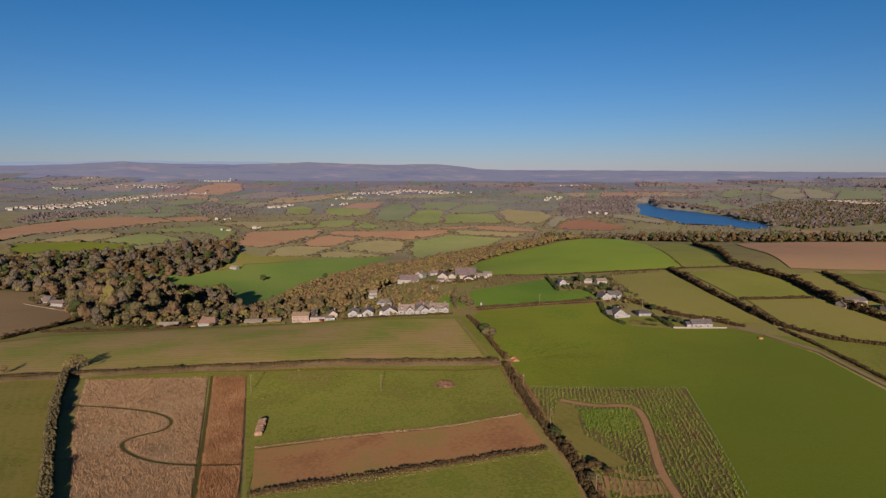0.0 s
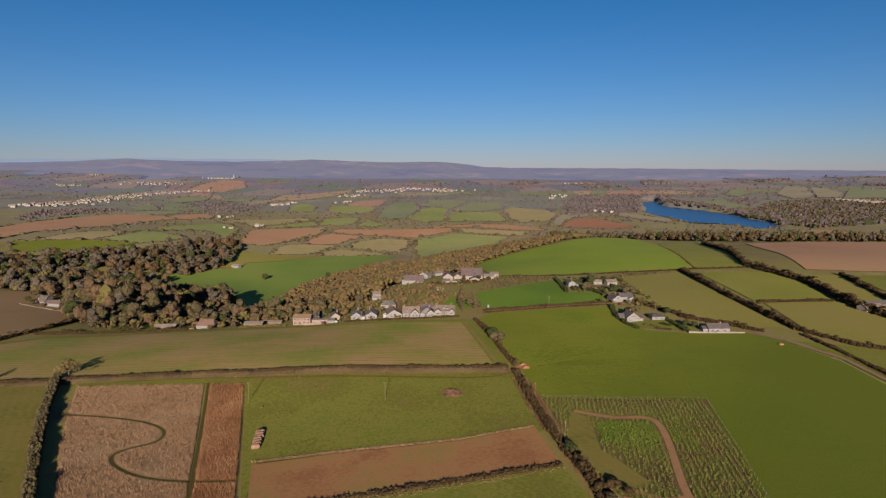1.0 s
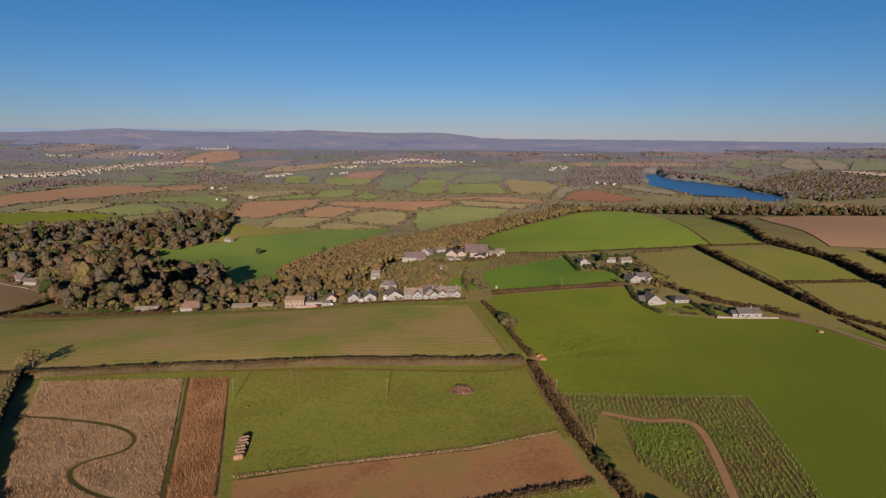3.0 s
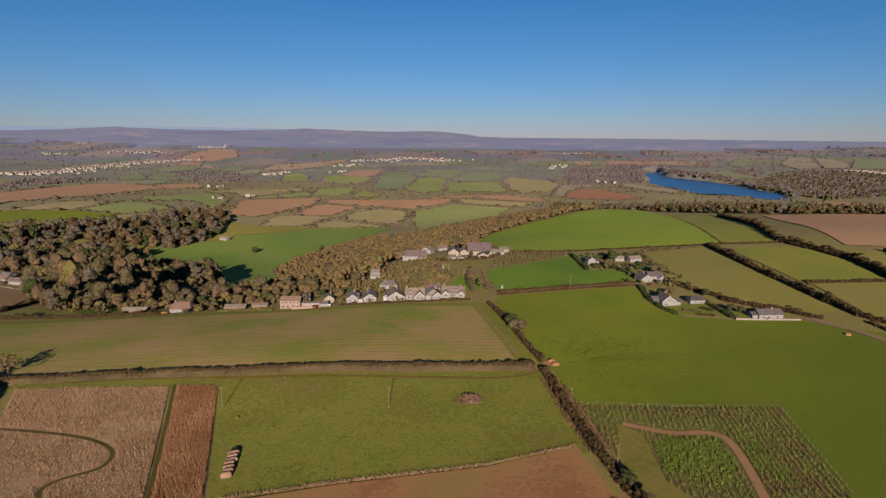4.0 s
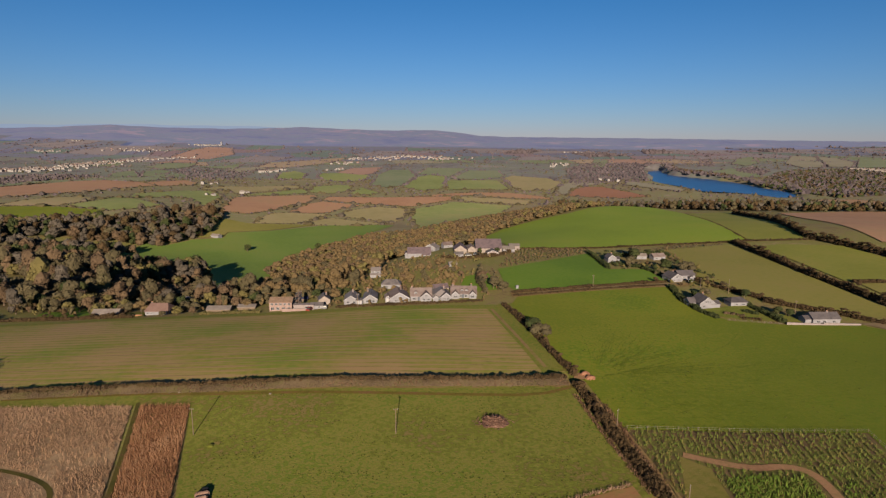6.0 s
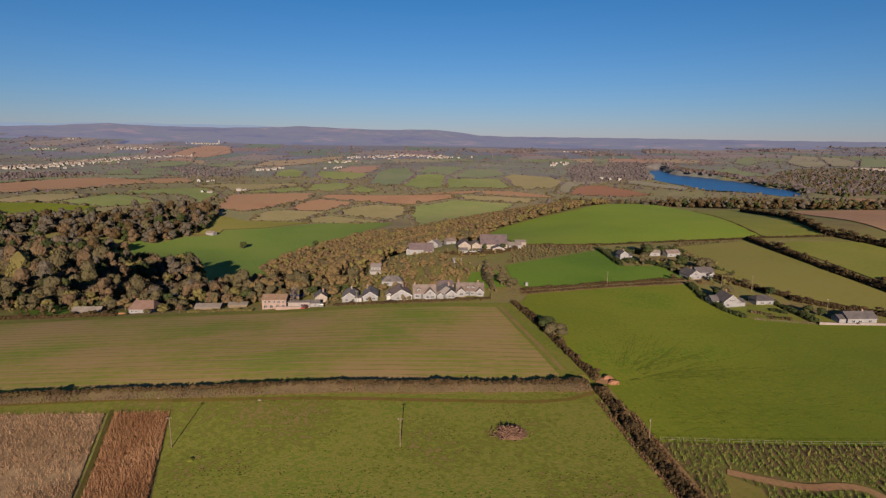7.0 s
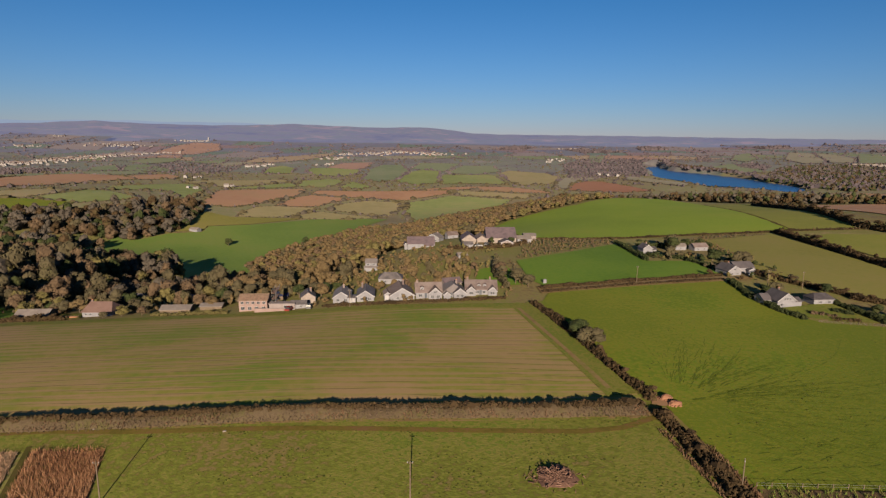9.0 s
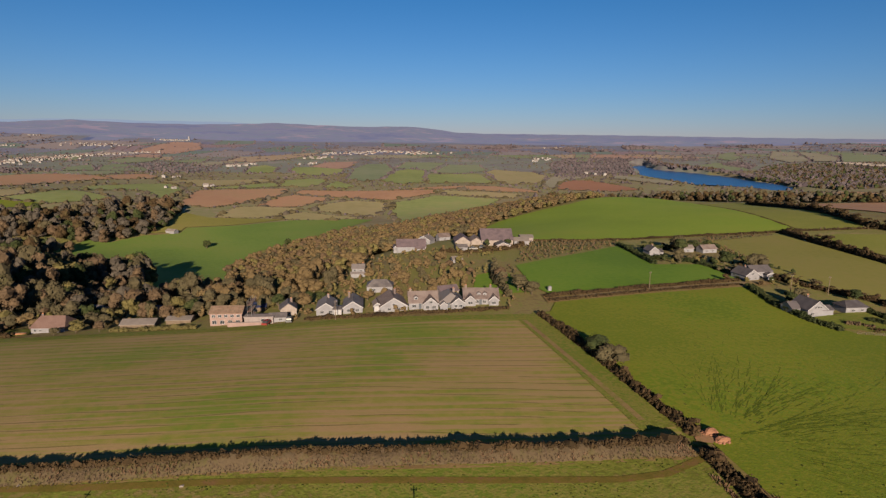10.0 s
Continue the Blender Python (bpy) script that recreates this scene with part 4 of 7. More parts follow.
CROWN_MID = [crown(s, 8, ICO1, 26, 0.13, t, w) for s, t, w in ((11, 1.0, 1.0), (12, 1.1, 0.9), (13, 0.85, 1.1), (14, 1.0, 1.05))]
CROWN_SOFT = [crown(s, 5, ICO1, 16, 0.16, t, w) for s, t, w in ((41, 1.3, 0.8), (42, 1.4, 0.75), (43, 1.2, 0.9), (44, 1.5, 0.7))]
LUMP = [clump(ICO0, (1, 1, 0.9), s, 0.25) for s in range(6)]
CROWN_FAR = [crown(s, 4, ICO1, 6, 0.22, t, w) for s, t, w in ((21, 1.0, 1.0), (22, 0.9, 1.1), (23, 1.1, 0.95))]


def scatter(name, places, templates, mat, label, category, sink=0.35, tall=(0.72, 1.4)):
    """Many crowns in one mesh. places: x, y, radius."""
    pieces, index = [], []
    mats = mat if isinstance(mat, list) else [mat]
    places = np.asarray(places, float)
    floor_z = ground_z(places[:, 0], places[:, 1])
    for (x, y, r), gz0 in zip(places, floor_z):
        v, f = templates[rng.integers(len(templates))]
        a = rng.uniform(0, 6.283)
        c, s = math.cos(a), math.sin(a)
        w = v * (r, r, r * rng.uniform(*tall))
        z = gz0 - sink * r * 0.4 + r * 0.2
        pieces.append((np.column_stack([w[:, 0] * c - w[:, 1] * s + x, w[:, 0] * s + w[:, 1] * c + y, w[:, 2] + z]), f))
        index.append(np.full(len(f), rng.integers(len(mats))))
    v, f = join(pieces)
    return tagged(new(name, raw_mesh(name, v, f, mats, np.concatenate(index))), label, category, kind="stuff")


def fill(poly, step, jitter=0.4, seed=0, holes=()):
    """Places spread over a polygon."""
    g = np.random.default_rng(seed)
    xs, ys = [p[0] for p in poly], [p[1] for p in poly]
    px, py = np.meshgrid(np.arange(min(xs), max(xs), step), np.arange(min(ys), max(ys), step))
    px = (px + g.uniform(-jitter, jitter, px.shape) * step).ravel()
    py = (py + g.uniform(-jitter, jitter, py.shape) * step).ravel()
    keep = inside(px, py, poly)
    for h in holes:
        keep &= ~inside(px, py, h)
    return np.column_stack([px[keep], py[keep]])


def wood(name, poly, step, radius, templates, mat, label, seed, holes=()):
    p = fill(poly, step, 0.45, seed, holes)
    r = np.random.default_rng(seed).uniform(0.75, 1.3, len(p)) * radius
    return scatter(name, np.column_stack([p, r]), templates, mat, label, "wood")


EDGE_MESH = {}


def edge_trees(places, mats, label, group):
    """Trees at a wood's edge, each with its trunk and crown; alike ones share their meshes."""
    g = np.random.default_rng(len(places))
    if "trunk" not in EDGE_MESH:
        bm = bmesh.new()
        bar(bm, (0, 0, -0.3), (0, 0, 0.8), 0.09, 0.05, 7)
        for k in range(5):
            a = k * 1.256 + 0.4
            bar(bm, (0, 0, 0.35 + 0.08 * k), (math.cos(a) * 0.5, math.sin(a) * 0.5, 0.8 + 0.1 * k), 0.04, 0.015, 5)
        me = bpy.data.meshes.new("trunk")
        bm.to_mesh(me)
        bm.free()
        me.materials.append(M_BARK)
        EDGE_MESH["trunk"] = me
    for (x, y, r), z in zip(places, land(places[:, 0], places[:, 1])):
        k, m = int(g.integers(len(CROWN_NEAR))), mats[int(g.integers(len(mats)))]
        if (k, m.name) not in EDGE_MESH:
            EDGE_MESH[k, m.name] = raw_mesh("crown", *CROWN_NEAR[k], [m])
        root = new("tree")
        root.matrix_world = pose(x, y, z + 0.06 * r, 0, 0, g.uniform(0, 360)) @ Matrix.Diagonal((r, r, r * g.uniform(0.75, 1.35), 1))
        tagged(root, label, "tree", group)
        for nm, me in (("trunk", EDGE_MESH["trunk"]), ("crown", EDGE_MESH[k, m.name])):
            ob = new(nm, me)
            ob.parent = root


MIX_BROWN = [M_WOOD_OLIVE, M_WOOD_OLIVE, M_WOOD_OLIVE, M_WOOD_BARE, M_WOOD_RUST, M_WOOD_RUST, M_WOOD_LIME, M_EVERGREEN]
MIX_GREY = [M_WOOD_OLIVE, M_WOOD_BARE, M_WOOD_BARE, M_WOOD_BARE, M_HEDGE, M_HEDGE, M_WOOD_RUST, M_EVERGREEN]
MIX_GOLD = [M_WOOD_GOLD, M_WOOD_GOLD, M_WOOD_GOLD, M_WOOD_GOLD, M_WOOD_LIME, M_WOOD_RUST, M_WOOD_OLIVE]
GAP = [(-184, 539), (-158, 600), (-138, 560), (-114, 492), (-152, 482)]
WOOD_LEFT = [(-560, 520), (-552, 580), (-494, 657), (-414, 735), (-371, 800), (-330, 880), (-287, 870), (-270, 760), (-290, 690), (-300, 600), (-293, 566), (-237, 568), (-184, 536), (-150, 420), (-106, 400), (-90, 350), (-110, 325), (-150, 322), (-190, 318), (-225, 350), (-240, 375), (-322, 462), (-365, 480), (-420, 432), (-520, 400)]
near_p = fill(WOOD_LEFT, 8.0, 0.45, 3, [VALLEY, GAP, [(-150, 316), (-54, 316), (-54, 346), (-150, 346)]])
GROUNDS = [(-312, 436), (-268, 428), (-240, 408), (-212, 388), (-212, 368), (-240, 376), (-295, 396), (-316, 414)]
near_p = near_p[~inside(near_p[:, 0], near_p[:, 1], GROUNDS)]
near_p = near_p[off_line(near_p[:, 0], near_p[:, 1], [(-290, 668), (-340, 655), (-400, 645)]) > 22]
front = near_p[:, 1] < 440
edge = near_p[:, 1] < 352
rads = np.random.default_rng(4).uniform(3.6, 7.4, len(near_p)) * np.where((near_p[:, 1] > 480) & (near_p[:, 1] < 580), np.where(near_p[:, 0] < -205, 0.65, 1.05), 1.0) * np.where((near_p[:, 0] > -190) & (near_p[:, 1] > 352) & (near_p[:, 1] <= 480), 0.6, 1.0)
edge_trees(np.column_stack([near_p[edge], rads[edge] * np.where(near_p[edge][:, 1] < 338, 0.55, 0.75)]), MIX_BROWN, "brown autumn broadleaf tree at a wood's edge", "trees at the wood's edge")
front &= ~edge
back = (near_p[:, 1] >= 440) & (near_p[:, 1] < 590)
up = near_p[:, 1] >= 590
scatter("broadleaf_wood", np.column_stack([near_p[front], rads[front]]), CROWN_NEAR, MIX_BROWN, "dense mixed broadleaf wood turning brown in autumn", "wood")
scatter("broadleaf_wood", np.column_stack([near_p[back], rads[back]]), CROWN_MID, MIX_BROWN, "dense mixed broadleaf wood filling a valley side", "wood")
scatter("broadleaf_wood", np.column_stack([near_p[up], rads[up]]), CROWN_MID, MIX_GREY, "grey-brown half-bare broadleaf wood on an upper slope", "wood")
HOMES = [[(-44, 300), (22, 300), (22, 318), (-44, 318)], [(-29, 326), (-14, 326), (-14, 338), (-29, 338)], [(-38, 350), (-25, 350), (-25, 368), (-38, 368)], [(-25, 388), (12, 388), (14, 456), (-10, 448), (-25, 434)], [(8, 392), (56, 392), (56, 436), (8, 436)], [(10, 316), (30, 316), (26, 356), (13, 346)]]
p = fill([(-42, 319), (24, 316), (20, 345), (8, 372), (-25, 380), (-45, 345)], 6.5, 0.5, 61, HOMES)
scatter("garden_scrub", np.column_stack([p, np.random.default_rng(62).uniform(0.9, 1.9, len(p))]), CROWN_NEAR, MIX_GOLD, "golden-brown garden trees and scrub between houses", "scrub")
p = fill([(-150, 312), (-44, 316), (-60, 330), (-150, 332)], 6.0, 0.5, 63, [[(-130, 300), (-108, 300), (-108, 318), (-130, 318)], [(-102, 300), (-76, 300), (-76, 316), (-102, 316)], [(-74, 298), (-46, 298), (-46, 316), (-74, 316)]])
scatter("garden_scrub", np.column_stack([p, np.random.default_rng(64).uniform(1.6, 3.2, len(p))]), CROWN_NEAR, MIX_BROWN, "brown garden trees and scrub behind bungalows", "scrub")
for k, poly in enumerate(([(34, 366), (90, 410), (100, 428), (52, 427), (42, 408)], [(24, 320), (32, 319), (30, 362), (25, 358)], [(136, 330), (134, 345), (146, 418), (190, 436), (150, 436), (130, 410)], [(212, 446), (250, 436), (256, 443), (215, 449)])):
    p = fill(poly, 2.6, 0.5, 65 + k)
    scatter("bracken_scrub", np.column_stack([p, np.random.default_rng(k).uniform(0.35, 0.8, len(p))]), CROWN_FAR, [M_WOOD_OLIVE, M_WOOD_RUST, M_WOOD_GOLD], "low brown bracken and bramble scrub", "scrub")
p = fill([(-46, 301), (24, 301), (26, 340), (14, 372), (36, 396), (20, 404), (-28, 400), (-46, 372)], 4.4, 0.5, 69, [[(-42, 302), (-25, 302), (-25, 317), (-42, 317)], [(-22.5, 303), (18, 303), (18, 317), (-22.5, 317)], [(-27, 329), (-16, 329), (-16, 337), (-27, 337)], [(10, 319), (29, 319), (25, 354), (14, 345)], [(19, 396), (28, 396), (28, 430), (19, 430)]])
scatter("garden_scrub", np.column_stack([p, np.random.default_rng(70).uniform(0.5, 1.3, len(p))]), CROWN_FAR, [M_WOOD_GOLD, M_WOOD_GOLD, M_WOOD_LIME], "low brown shrubs and brambles between houses", "scrub")
p = fill([(-190, 317), (-150, 306), (-60, 308), (-60, 330), (-190, 330)], 4.2, 0.5, 71, [[(-152, 303), (-134, 303), (-134, 313), (-152, 313)], [(-130, 303), (-112, 303), (-112, 315), (-130, 315)], [(-101, 303), (-77, 303), (-77, 315), (-101, 315)], [(-74, 300), (-56, 300), (-56, 312), (-74, 312)]])
scatter("garden_scrub", np.column_stack([p, np.random.default_rng(72).uniform(0.6, 1.8, len(p))]), CROWN_SOFT, [M_WOOD_GOLD, M_WOOD_OLIVE, M_WOOD_LIME, M_HEDGE], "brown and yellow shrubs in large gardens", "scrub")
p = fill([(96, 330), (136, 318), (140, 345), (134, 400), (96, 400)], 4.5, 0.5, 73, [[(108, 330), (129, 330), (129, 348), (108, 348)], [(93, 378), (136, 378), (136, 398), (93, 398)], [(90, 334), (110, 334), (110, 362), (90, 362)]])
scatter("garden_scrub", np.column_stack([p, np.random.default_rng(74).uniform(0.5, 1.5, len(p))]), CROWN_MID, [M_WOOD_OLIVE, M_EVERGREEN, M_WOOD_LIME, M_HEDGE], "dark shrubs round cottages", "scrub")
WOOD_MID = [(-90, 350), (-125, 420), (-148, 508), (-148, 558), (-156, 598), (-154, 638), (-133, 672), (-109, 712), (-88, 750), (-52, 752), (-17, 740), (31, 780), (110, 900), (177, 990), (262, 1000), (215, 800), (170, 735), (135, 672), (100, 640), (60, 602), (42, 570), (35, 470), (5, 460), (-20, 420), (-30, 376), (-42, 340), (-60, 325), (-80, 322)]
near_p = fill(WOOD_MID, 5.9, 0.45, 5, [VALLEY, HILL, GAP] + HOMES + [[(-46, 352), (-22, 352), (-22, 380), (-46, 380)], [(-32, 375), (0, 375), (0, 440), (-30, 440)]])
front = near_p[:, 1] < 440
edge = near_p[:, 1] < 372
rads = np.random.default_rng(6).uniform(3.2, 4.3, len(near_p))
edge_trees(np.column_stack([near_p[edge], rads[edge] * 0.8]), MIX_GOLD, "golden-brown autumn tree on a wooded slope", "golden trees on the slope")
front &= ~edge
back = near_p[:, 1] >= 440
scatter("golden_wood", np.column_stack([near_p[front], rads[front]]), CROWN_SOFT, MIX_GOLD, "thin golden-brown autumn wood on a slope", "wood", 0.35, (0.66, 0.92))
scatter("golden_wood", np.column_stack([near_p[back], rads[back]]), CROWN_SOFT, MIX_GOLD, "golden-brown autumn wood along a ridge", "wood", 0.35, (0.66, 0.92))
wood("lakeside_wood", [(190, 1000), (219, 1060), (340, 990), (470, 925), (540, 860), (640, 815), (740, 780), (800, 740), (760, 700), (600, 760), (420, 780), (340, 790), (260, 860)], 9, 4.6, CROWN_FAR, [M_WOOD_OLIVE, M_WOOD_BARE, M_HEDGE, M_HEDGE, M_HEDGE, M_EVERGREEN], "band of brown woodland before a lake", 8)
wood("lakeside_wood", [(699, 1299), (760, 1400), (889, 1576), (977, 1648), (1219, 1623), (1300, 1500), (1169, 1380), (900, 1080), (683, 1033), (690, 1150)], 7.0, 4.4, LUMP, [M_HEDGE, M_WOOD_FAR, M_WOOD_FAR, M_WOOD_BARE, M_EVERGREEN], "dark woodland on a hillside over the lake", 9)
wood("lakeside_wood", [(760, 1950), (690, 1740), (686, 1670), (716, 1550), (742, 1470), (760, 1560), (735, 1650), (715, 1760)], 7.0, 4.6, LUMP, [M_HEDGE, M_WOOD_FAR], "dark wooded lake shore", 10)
far_trees = []
for poly, gap in (([(305, 1348), (398, 1823), (534, 2048), (692, 2034), (655, 1900), (590, 1690), (512, 1451), (453, 1457), (387, 1416)], 11), ([(872, 1747), (947, 1796), (905, 1630), (824, 1525), (816, 1637)], 9), ([(820, 1881), (961, 2182), (1019, 2208), (871, 1871)], 11), ([(-875, 1202), (-1024, 1529), (-951, 1590), (-805, 1505), (-843, 1317), (-816, 1178)], 12), ([(-715, 1577), (-742, 1897), (-499, 1719), (-447, 1498), (-537, 1412), (-641, 1506)], 17)):
    p = fill(poly, gap, 0.5, 91)
    far_trees.append(np.column_stack([p, np.random.default_rng(92).uniform(2.4, 5.0, len(p))]))
for x, y, a in along(LAKE + LAKE[:1], 9):
    for k in range(2 if x > 670 and y > 1100 else 0):
        out = rng.uniform(6, 30)
        q = (x - math.sin(a) * out, y + math.cos(a) * out) if not inside(x - math.sin(a) * out, y + math.cos(a) * out, LAKE) else (x + math.sin(a) * out, y - math.cos(a) * out)
        far_trees.append(np.array([[*q, rng.uniform(3.5, 6.5)]]))
for k, quad in enumerate(far_woods):
    cy = np.mean(quad, 0)[1]
    if cy > 2900:
        continue
    p = fill(list(quad), 10 + cy / 350, 0.45, 100 + k)
    p = p[~inside(p[:, 0], p[:, 1], LAKE)]
    far_trees.append(np.column_stack([p, np.random.default_rng(k).uniform(0.8, 1.3, len(p)) * (4.8 + cy / 600)]))
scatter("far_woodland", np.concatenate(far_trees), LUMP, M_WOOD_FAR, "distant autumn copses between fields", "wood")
# loose trees and scrub over the broken ground between the fields
p = np.concatenate([fill([(-560, 860), (560, 860), (1000, 1500), (-1000, 1500)], 15, 0.5, 95), fill([(-1000, 1500), (1000, 1500), (1500, 2300), (-1500, 2300)], 24, 0.5, 96)])
keep = ~inside(p[:, 0], p[:, 1], LAKE)
for ring in FIELD_RINGS:
    keep &= ~inside(p[:, 0], p[:, 1], ring)
keep &= np.random.default_rng(97).random(len(p)) < np.clip(0.5 + 0.6 * np.sin(p[:, 0] * 0.021 + 3 * np.sin(p[:, 1] * 0.006)) * np.sin(p[:, 1] * 0.017), 0.12, 0.95)
p = p[keep]
scatter("far_woodland", np.column_stack([p, np.random.default_rng(98).uniform(1.5, 4.2, len(p))]), LUMP, [M_WOOD_OLIVE, M_WOOD_FAR, M_WOOD_BARE], "loose brown trees and scrub between meadows", "wood")
far_line = []
for k, ((x0, y0), (x1, y1)) in enumerate(far_edges + FIELD_EDGES):
    g = np.random.default_rng(k)
    for x, y, _ in along([(x0, y0), (x1, y1)], max(4.5, y0 / 260)):
        if g.random() < 0.9:
            far_line.append((x + g.uniform(-2, 2), y + g.uniform(-2, 2), g.uniform(1.4, 2.7) * (2.3 if g.random() < 0.16 else 1) * max(1, y / 1900)))
BLOB = [clump(ICO1, (1, 1, 0.8), s, 0.3) for s in range(5)]
far_line = np.array(far_line)
far_line = far_line[~inside(far_line[:, 0], far_line[:, 1], LAKE)]
close = far_line[:, 1] < 1350
scatter("far_hedgerow", far_line[close], BLOB, [M_WOOD_OLIVE, M_WOOD_BARE], "brown hedgerows with trees dividing meadows", "hedgerow")
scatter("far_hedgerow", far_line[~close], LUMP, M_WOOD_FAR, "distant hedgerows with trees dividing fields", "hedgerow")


def hedge(line, height, width, label, mat=None, step=0.65, trees=0.0, seed=1, name="hedge", lift=0.0):
    """A field hedge: lumpy clumps in rows with loose leaves, on a low bank."""
    g = np.random.default_rng(seed)
    p = along(line, step)
    root = new(name)
    root.location = (line[0][0], line[0][1], float(land(*line[0])))
    tagged(root, label, "hedge")
    foot = np.array(root.location)
    pieces = []
    grow = max(1.0, step / 0.65) ** 0.6
    rows = max(2, int(round(width / (0.75 * grow))))
    bank = land(p[:, 0], p[:, 1]) + lift
    length = max(1, int(9 / step))
    ups = 1 + 0.2 * np.sin(np.arange(len(p)) * step * 0.23 + seed) + 0.13 * np.sin(np.arange(len(p)) * step * 0.71 + 2 * seed)
    for n, ((x, y, a), base_z) in enumerate(zip(p, bank)):
        for k in range(rows):
            o = (k - (rows - 1) / 2) * width / rows + g.uniform(-0.3, 0.3)
            big = ups[n] * (1.0 + (g.uniform(0.4, 1.0) if g.random() < trees else 0))
            for level in ((0.3, 0.7) if height > 1.2 else (0.42,)):
                r = np.array([0.6, 0.6, height * (0.32 if height > 1.2 else 0.5)]) * g.uniform(0.75, 1.3, 3) * (big, big, 1) * (1.05 - 0.25 * level) * (grow, grow, 1)
                v, f = clump(ICO0, r, int(g.integers(1e6)), 0.25)
                c = np.array([x - math.sin(a) * o + g.uniform(-0.3, 0.3), y + math.cos(a) * o + g.uniform(-0.3, 0.3), base_z + height * level * big * g.uniform(0.85, 1.1)]) - foot
                pieces.append((v + c, f))
                d = g.normal(size=(26, 3))
                d /= np.linalg.norm(d, axis=1)[:, None]
                pieces.append(leaves(c + d * r * g.uniform(0.85, 1.25, (26, 1)), d, 0.17 * grow, g))
        if (n + 1) % length == 0 or n == len(p) - 1:
            v, f = join(pieces)
            bush = new("bush", raw_mesh("bush", v, f, [mat or M_HEDGE]))
            bush.parent = root
            pieces = []
    return root


strip("hedge_bank", [(41.4, 221.5), (38.6, 236), (36.4, 254), (32.3, 280), (28.6, 298)], 6.5, M_PASTURE, "grassy bank under a field hedge", 0.1)
strip("hedge_bank", [(39.8, 220), (42.2, 193.8), (45.6, 167.8), (47.6, 154.1), (50.4, 141.4), (51.2, 128.9), (51.5, 112), (50.5, 80)], 7.0, M_VERGE, "dry bramble bank under a wide hedge", 0.08)
def field_bank(line, height, front, back, mat, label, seed=21):
    """An earth bank of uneven height along a polyline, steep to the left of its way and gentle to the right."""
    p = np.array(along(line, 1.0))
    g = np.random.default_rng(seed)
    h = height * (1 + 0.16 * np.sin(p[:, 0] * 0.13) + 0.12 * np.sin(p[:, 0] * 0.41) + g.uniform(-0.12, 0.12, len(p)))
    rings = []
    for off, up in ((-front, -0.3), (-front * 0.75, 0.22), (-front * 0.4, 0.66), (-0.4, 0.98), (0.3, 1.0), (back * 0.6, 0.55), (back, -0.3)):
        w = off * g.uniform(0.9, 1.12, len(p))
        x, y = p[:, 0] - np.sin(p[:, 2]) * w, p[:, 1] + np.cos(p[:, 2]) * w
        rings.append(np.column_stack([x, y, land(x, y) + h * up * g.uniform(0.92, 1.06, len(p))]))
    n = len(p)
    f = [(a * n + k, a * n + k + 1, (a + 1) * n + k + 1, (a + 1) * n + k) for a in range(len(rings) - 1) for k in range(n - 1)]
    return tagged(new("field_bank", raw_mesh("field_bank", np.concatenate(rings), f, [mat], None, True)), label, "bank", kind="structure")


field_bank(CREST, 1.45, 3.4, 1.6, M_BANK, "earth bank under dry grass along a stubble field")
hedge(CREST, 1.0, 1.2, "low ragged hedge on a bank along a stubble field", M_HEDGE, seed=1, trees=0.05, lift=1.2)
hedge([(40.2, 224.5), (37.4, 239), (35.0, 256), (31.0, 280), (27.4, 296)], 2.0, 1.8, "overgrown brown field hedge running to the lane", seed=2, trees=0.05)
hedge([(39.5, 218.5), (41.6, 193.8), (44.6, 167.8), (46.8, 154.1), (49.9, 141.4), (50.2, 128.9), (51, 112), (50, 80)], 1.7, 2.6, "wide brown hedge with brambles between pasture and crop", seed=3, trees=0.03)
hedge([(-146.0, 219.7), (-127.3, 182.7), (-109.7, 152.0), (-91.8, 122.5), (-75, 94)], 2.9, 2.8, "tall thick brown hedge beside dead grass", M_WOOD_OLIVE, seed=4)
hedge([(-39.9, 126.4), (-16.8, 132.4), (14.7, 140.0), (43.7, 147.4)], 1.0, 1.6, "low dark hedge below a ploughed strip", seed=5)
hedge([(34.0, 314.4), (70.0, 323.4), (110.3, 332.2)], 1.4, 1.6, "brown roadside hedge by a lane", seed=6)
hedge([(34.5, 310.0), (70.0, 319), (108, 326.8)], 1.0, 1.6, "low brown bank hedge by a lane", seed=7)
hedge([(108.4, 322.5), (104.9, 300), (106.2, 287), (109.5, 278.5)], 1.8, 2.0, "clipped dark garden hedge", M_EVERGREEN, seed=8)
hedge([(129.6, 299.5), (132.2, 273.0)], 1.8, 2.0, "clipped dark garden hedge", M_EVERGREEN, seed=9)
hedge([(49, 431), (102, 431.5), (153, 440.5), (210, 444.5), (258, 439)], 1.0, 1.6, "brown hedge below a hill pasture", step=1.1, trees=0.1, seed=10)
hedge([(197, 440), (187.7, 349.3), (185.8, 270.3)], 2.8, 3.0, "thick dark hedge between pastures", step=1.0, trees=0.1, seed=11)
hedge([(331, 700), (290, 560), (251, 447), (257.6, 380.5), (243.1, 309.1), (247, 240)], 3.2, 3.2, "tall overgrown hedge with trees", step=1.3, trees=0.3, seed=12)
hedge([(198.5, 328.0), (241, 327.2)], 1.6, 1.6, "brown hedge between pastures", step=1.0, seed=13)
hedge([(185.8, 270.3), (197.0, 244.1), (213.1, 234.5), (290, 196)], 1.8, 2.2, "brown hedge along a pasture", step=1.0, trees=0.1, seed=14)
hedge([(295, 401), (283.7, 360.9), (269.0, 307.8)], 2.4, 2.4, "dark hedge between pastures", step=1.1, trees=0.2, seed=15)
